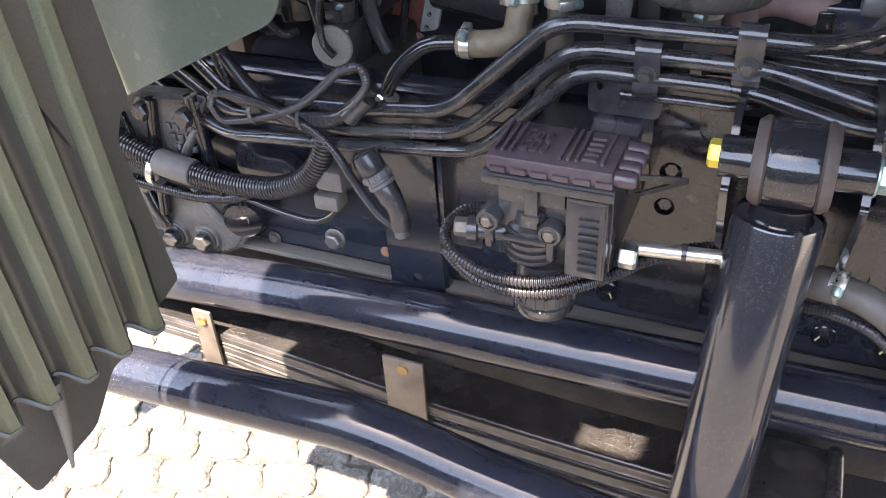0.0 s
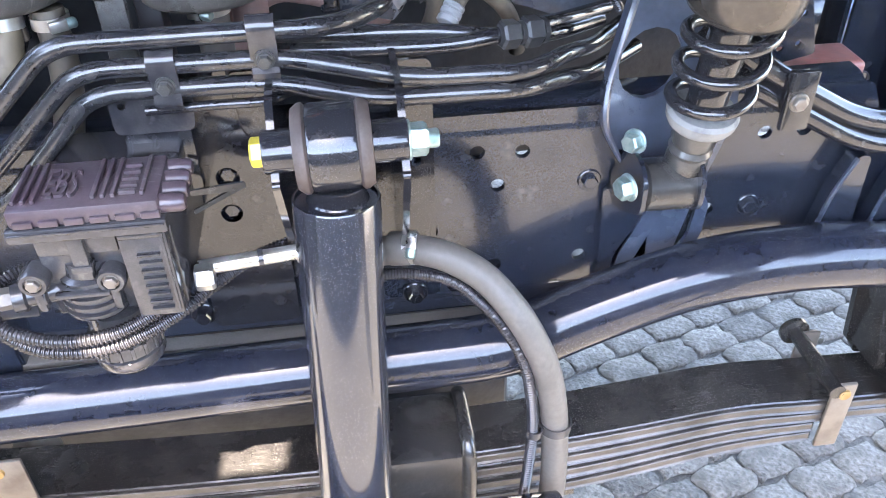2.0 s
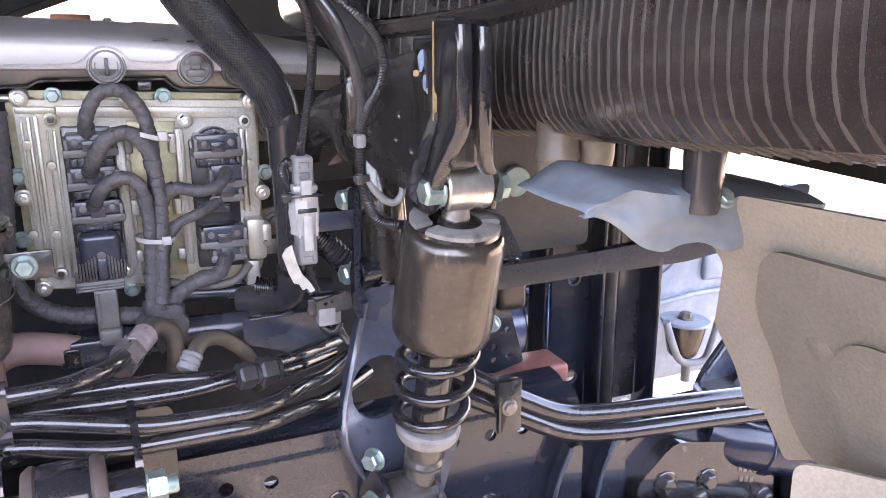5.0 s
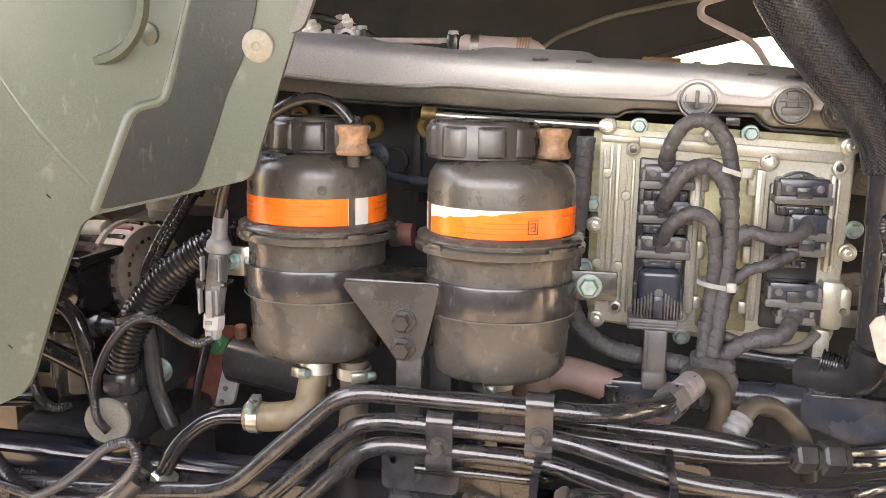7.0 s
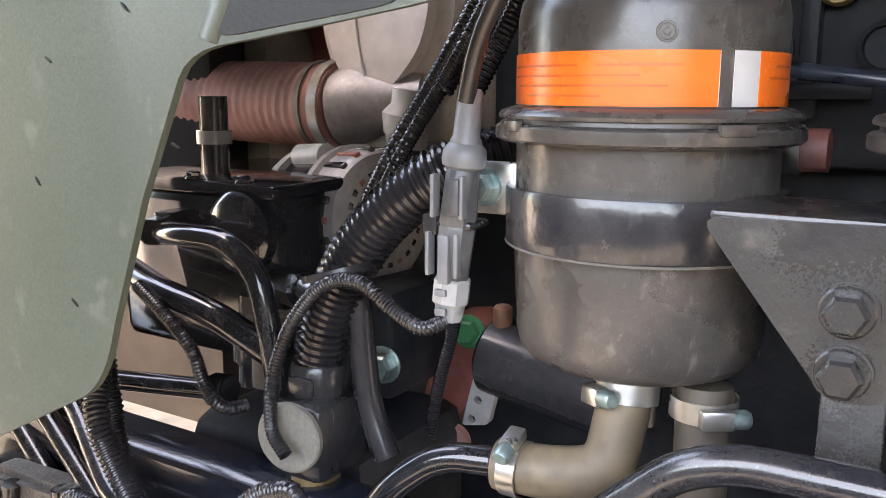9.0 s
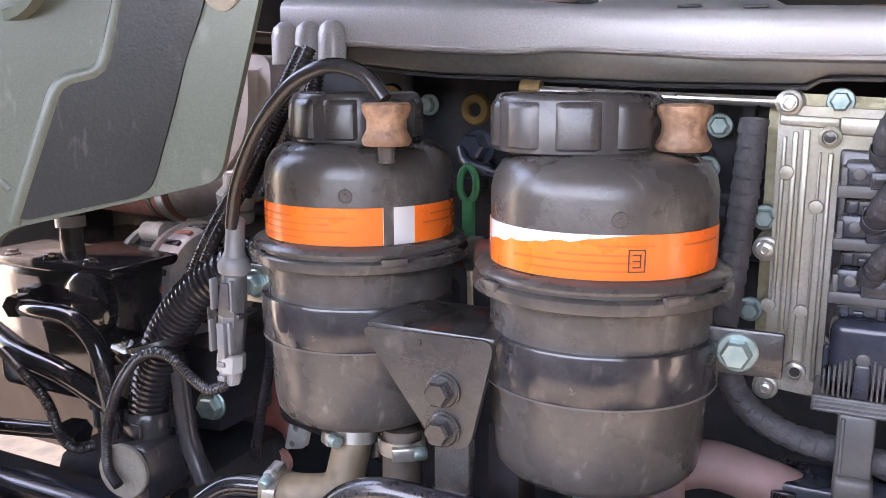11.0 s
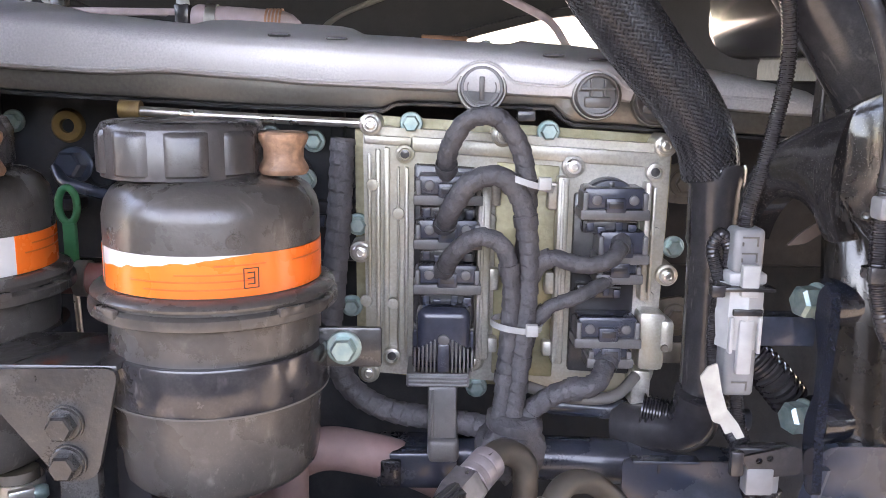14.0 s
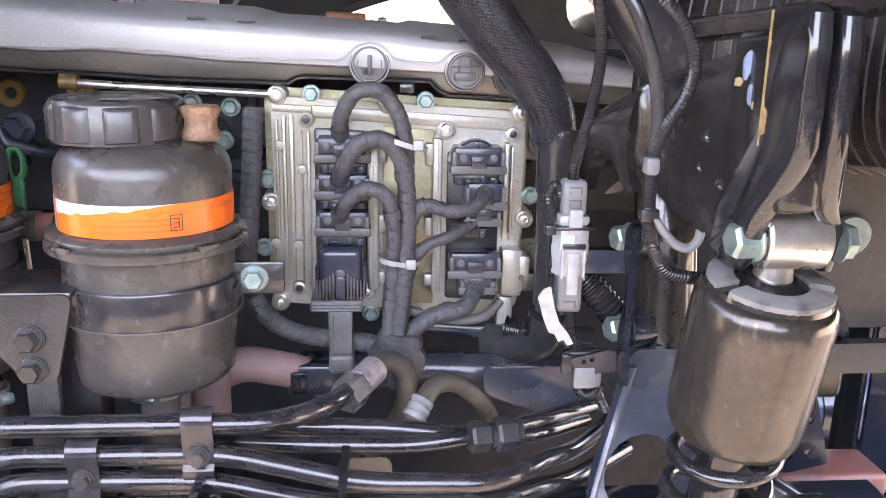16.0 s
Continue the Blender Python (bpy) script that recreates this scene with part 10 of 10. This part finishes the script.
def rail_looms():
    p = [(-0.90, 0.91, 1.05), (-0.815, 0.90, 1.035), (-0.738, 0.90, 1.010), (-0.693, 0.90, 1.000), (-0.619, 0.90, 0.990), (-0.535, 0.90, 0.995), (-0.478, 0.90, 1.025), (-0.452, 0.905, 1.075), (-0.45, 0.91, 1.11)]
    t = thing("loom_conduit", (-0.6, 0.9, 0.99), "thick black corrugated loom conduit with a grey joint sleeve", "cable conduit")
    part("conduit", corrugated(p, 0.0160, 0.0052, 0.12, 18, 0.05), M_CONDUIT, t)
    part("joint_sleeve", lathe([(0.018, -0.03), (0.019, -0.028), (0.019, 0.028), (0.018, 0.03)], (-0.700, 0.90, 1.0015), (1, 0, -0.15), 24), M_RUBBER, t, "grey rubber joint sleeve")
    part("grip_band", band((-0.735, 0.905, 0.992), (1, 0, -0.2), 0.024, 0.010, 0.003), M_STEEL, t, "bare metal band")
    for p, r in (([(-0.90, 0.915, 1.02), (-0.83, 0.912, 1.005), (-0.76, 0.91, 0.992), (-0.70, 0.912, 0.975), (-0.64, 0.92, 0.965)], 0.012),
                 ([(-0.90, 0.92, 0.965), (-0.82, 0.92, 0.950), (-0.745, 0.92, 0.945), (-0.69, 0.92, 0.942), (-0.62, 0.92, 0.955), (-0.60, 0.925, 0.965)], 0.0095)):
        single("conduit", corrugated(p, r, 0.0042), M_CONDUIT, p[2], "black corrugated conduit beside the thick loom", "cable conduit")
    single("clip_wire", pipe([(-0.63, 0.93, 0.952), (-0.56, 0.93, 0.935), (-0.50, 0.93, 0.93), (-0.465, 0.93, 0.955), (-0.46, 0.93, 1.0)], 0.005, 0.03), M_GLOSS, (-0.55, 0.93, 0.93), "thin black pipe below the loom", "pipe")
    t = thing("loom_plug", (-0.44, 0.91, 1.0), "small grey plug beside the loom", "connector")
    part("shell", block(-0.472, -0.432, 0.895, 0.93, 1.010, 1.040, 0.005), M_DULLPLUG, t)
    part("shell", block(-0.482, -0.446, 0.90, 0.93, 0.975, 0.998, 0.004), M_DULLPLUG, t)
    s = thing("pressure_sensor", (-0.36, 0.88, 1.03), "black angled sensor plug with a conduit", "sensor")
    d = Vector((0.52, -0.05, -0.85)).normalized()
    at = Vector((-0.366, 0.875, 1.060))
    part("barrel", lathe([(0.010, -0.036), (0.0155, -0.033), (0.0165, -0.020), (0.0165, -0.010), (0.015, -0.008)], at, d, 24), M_PLASTIC, s)
    part("collar", lathe([(0.015, -0.008), (0.018, -0.007), (0.018, 0.001), (0.016, 0.002), (0.016, 0.005), (0.0175, 0.006), (0.0175, 0.010), (0.015, 0.012)], at, d, 28), M_LEVER, s, "grey knurled collar")
    for k in range(14):
        q = Matrix.Translation(at) @ d.to_track_quat("Z", "Y").to_matrix().to_4x4() @ Matrix.Rotation(2 * math.pi * k / 14, 4, "Z")
        part("collar_rib", block(0.0172, 0.0192, -0.0012, 0.0012, -0.006, 0.0005, 0.0004, q), M_LEVER, s)
    part("backshell", lathe([(0.0145, 0.011), (0.0150, 0.014), (0.0150, 0.028), (0.0135, 0.034)], at, d, 24), M_PLASTIC, s)
    part("elbow", pipe([at + d * 0.026, at + d * 0.046, at + d * 0.052 + Vector((-0.002, 0, -0.022))], 0.0128, 0.012, 20), M_PLASTIC, s)
    part("cable_stub", lathe([(0.0085, 0), (0.0085, 0.016), (0.007, 0.018)], at + d * 0.052 + Vector((-0.002, 0, -0.034)), (0, 0, 1), 16), M_LEVER, s)
    a = [(-0.60, 0.885, 1.118), (-0.588, 0.88, 1.140), (-0.55, 0.88, 1.138), (-0.50, 0.88, 1.128), (-0.462, 0.88, 1.115), (-0.427, 0.88, 1.089), (-0.405, 0.88, 1.045), (-0.375, 0.88, 1.0), (-0.350, 0.88, 0.985)]
    b = [(-0.60, 0.885, 1.118), (-0.585, 0.88, 1.100), (-0.534, 0.88, 1.110), (-0.47, 0.88, 1.133), (-0.43, 0.88, 1.165), (-0.405, 0.88, 1.190), (-0.375, 0.88, 1.200), (-0.368, 0.88, 1.178), (-0.39, 0.882, 1.150), (-0.424, 0.89, 1.124), (-0.48, 0.89, 1.118)]
    for p in (a, b):
        single("conduit", corrugated(p, 0.0058, 0.003, bend=0.03), M_CONDUIT, p[3], "thin black conduit looped over the pipes", "cable conduit")
    p = [(-0.60, 0.92, 1.22), (-0.582, 0.90, 1.19), (-0.560, 0.90, 1.158), (-0.527, 0.895, 1.126), (-0.49, 0.89, 1.110), (-0.43, 0.89, 1.117), (-0.40, 0.895, 1.138), (-0.372, 0.90, 1.165)]
    single("conduit", corrugated(p, 0.0095, 0.004), M_CONDUIT, p[3], "black corrugated conduit tied to the pipes", "cable conduit")
    part_t = thing("loom_joint", (-0.39, 0.89, 1.14), "black plastic joint of the tied conduits", "connector")
    part("joint", pipe([(-0.405, 0.888, 1.128), (-0.378, 0.892, 1.155)], 0.0125, 0.02), M_PLASTIC, part_t)
    for x, z in ((-0.535, 1.118), (-0.466, 1.118)):
        single("cable_tie", band((x, 0.89, z), (1, 0, 0.1), 0.017, 0.005, 0.0013), M_PLASTIC, (x, 0.89, z), "black cable tie round pipes and conduits", "cable tie", "cable ties along the pipes")
    single("brace_rod", pipe([(-0.672, 0.93, 1.10), (-0.664, 0.93, 0.98)], 0.010, 0.02), M_GLOSS, (-0.67, 0.93, 0.98), "black upright brace at the steering gear", "rod")


rail_looms()


# ---- paving ----
def paving():
    t = thing("paving", (0, 1, 0), "grey wavy-edged concrete paving stones with sandy joints", "paving", kind="structure")
    PU, PV = 0.128, 0.094
    rng = random.Random(5)

    def stone_mesh(seed):
        r2 = random.Random(seed)
        bm = bmesh.new()
        ring = []
        for i in range(20):
            side, f = divmod(i, 5)
            f = f / 5
            c = [(-1, -1), (1, -1), (1, 1), (-1, 1)]
            a, b = c[side], c[(side + 1) % 4]
            u = a[0] + (b[0] - a[0]) * f
            v = a[1] + (b[1] - a[1]) * f
            # the long sides zigzag, the short ones bow
            if side % 2 == 0:
                v += 0.13 * math.sin((u + 1) * math.pi)
            else:
                u += 0.10 * math.sin((v + 1) * math.pi)
            k = 0.95 if f == 0 else 1.0
            ring.append((u * PU * 0.486 * k + r2.uniform(-1, 1) * 0.004, v * PV * 0.480 * k + r2.uniform(-1, 1) * 0.0035))
        low = [bm.verts.new((x, y, -0.02)) for x, y in ring]
        mid = [bm.verts.new((x, y, -0.008)) for x, y in ring]
        top = [bm.verts.new((x * 0.94, y * 0.92, -0.0018 + r2.uniform(-0.0012, 0.0012))) for x, y in ring]
        for a, b in ((low, mid), (mid, top)):
            for i in range(20):
                j = (i + 1) % 20
                bm.faces.new((a[i], a[j], b[j], b[i]))
        inner = [bm.verts.new((top[2 * i].co.x * 0.6, top[2 * i].co.y * 0.6, 0.0008 + r2.uniform(-0.0014, 0.0014))) for i in range(10)]
        for i in range(10):
            a, b, c = top[2 * i], top[2 * i + 1], top[(2 * i + 2) % 20]
            bm.faces.new((a, b, inner[i]))
            bm.faces.new((b, c, inner[(i + 1) % 10], inner[i]))
        bm.faces.new(inner)
        for f in bm.faces:
            f.smooth = True
        me = bpy.data.meshes.new("paving_stone")
        bm.to_mesh(me)
        bm.free()
        me.materials.append(M_STONE)
        return me

    kinds = [stone_mesh(s) for s in range(10)]
    turn = radians(17)
    rest = []
    count = 0
    for i in range(-48, 62):
        for j in range(-62, 76):
            u, v = i * PU + (0.5 * PU if j % 2 else 0.0), j * PV
            x = u * math.cos(turn) - v * math.sin(turn)
            y = u * math.sin(turn) + v * math.cos(turn) + 1.0
            if not (-5.0 < x < 5.6 and -3.4 < y < 6.6):
                continue
            m = Matrix.Translation((x, y - 1.0, rng.uniform(-0.004, 0.004))) @ Matrix.Rotation(turn + rng.choice((0, math.pi)) + rng.uniform(-0.045, 0.045), 4, "Z") @ Matrix.Rotation(rng.uniform(-0.03, 0.03), 4, "X")
            near = 0.15 < x < 1.75 and 0.75 < y < 2.35
            if near and count < 290:
                ob = new("paving_stone", kinds[(i * 7 + j * 3) % 10])
                ob.parent = t
                ob.matrix_basis = m
                count += 1
            else:
                rest.append((kinds[(i * 7 + j * 3) % 10], m))
    bed = bmesh.new()
    bmesh.ops.create_grid(bed, x_segments=2, y_segments=2, size=1)
    for v in bed.verts:
        v.co = Vector((0.3 + v.co.x * 5.35, 0.6 + v.co.y * 5.05, -0.009))
    BASE[t.name] = Vector((0, 0, 0))
    part("joint_bed", bed, M_JOINT, t, "dark soil in the joints")
    verts, faces = [], []
    for me, m in rest:
        k = len(verts)
        verts += [tuple(m @ v.co) for v in me.vertices]
        faces += [tuple(a + k for a in p.vertices) for p in me.polygons]
    me = bpy.data.meshes.new("paving_field")
    me.from_pydata(verts, [], faces)
    for p in me.polygons:
        p.use_smooth = True
    me.materials.append(M_STONE)
    ob = new("paving_field", me)
    ob.parent = t
    tagged(ob, kind="stuff")


paving()
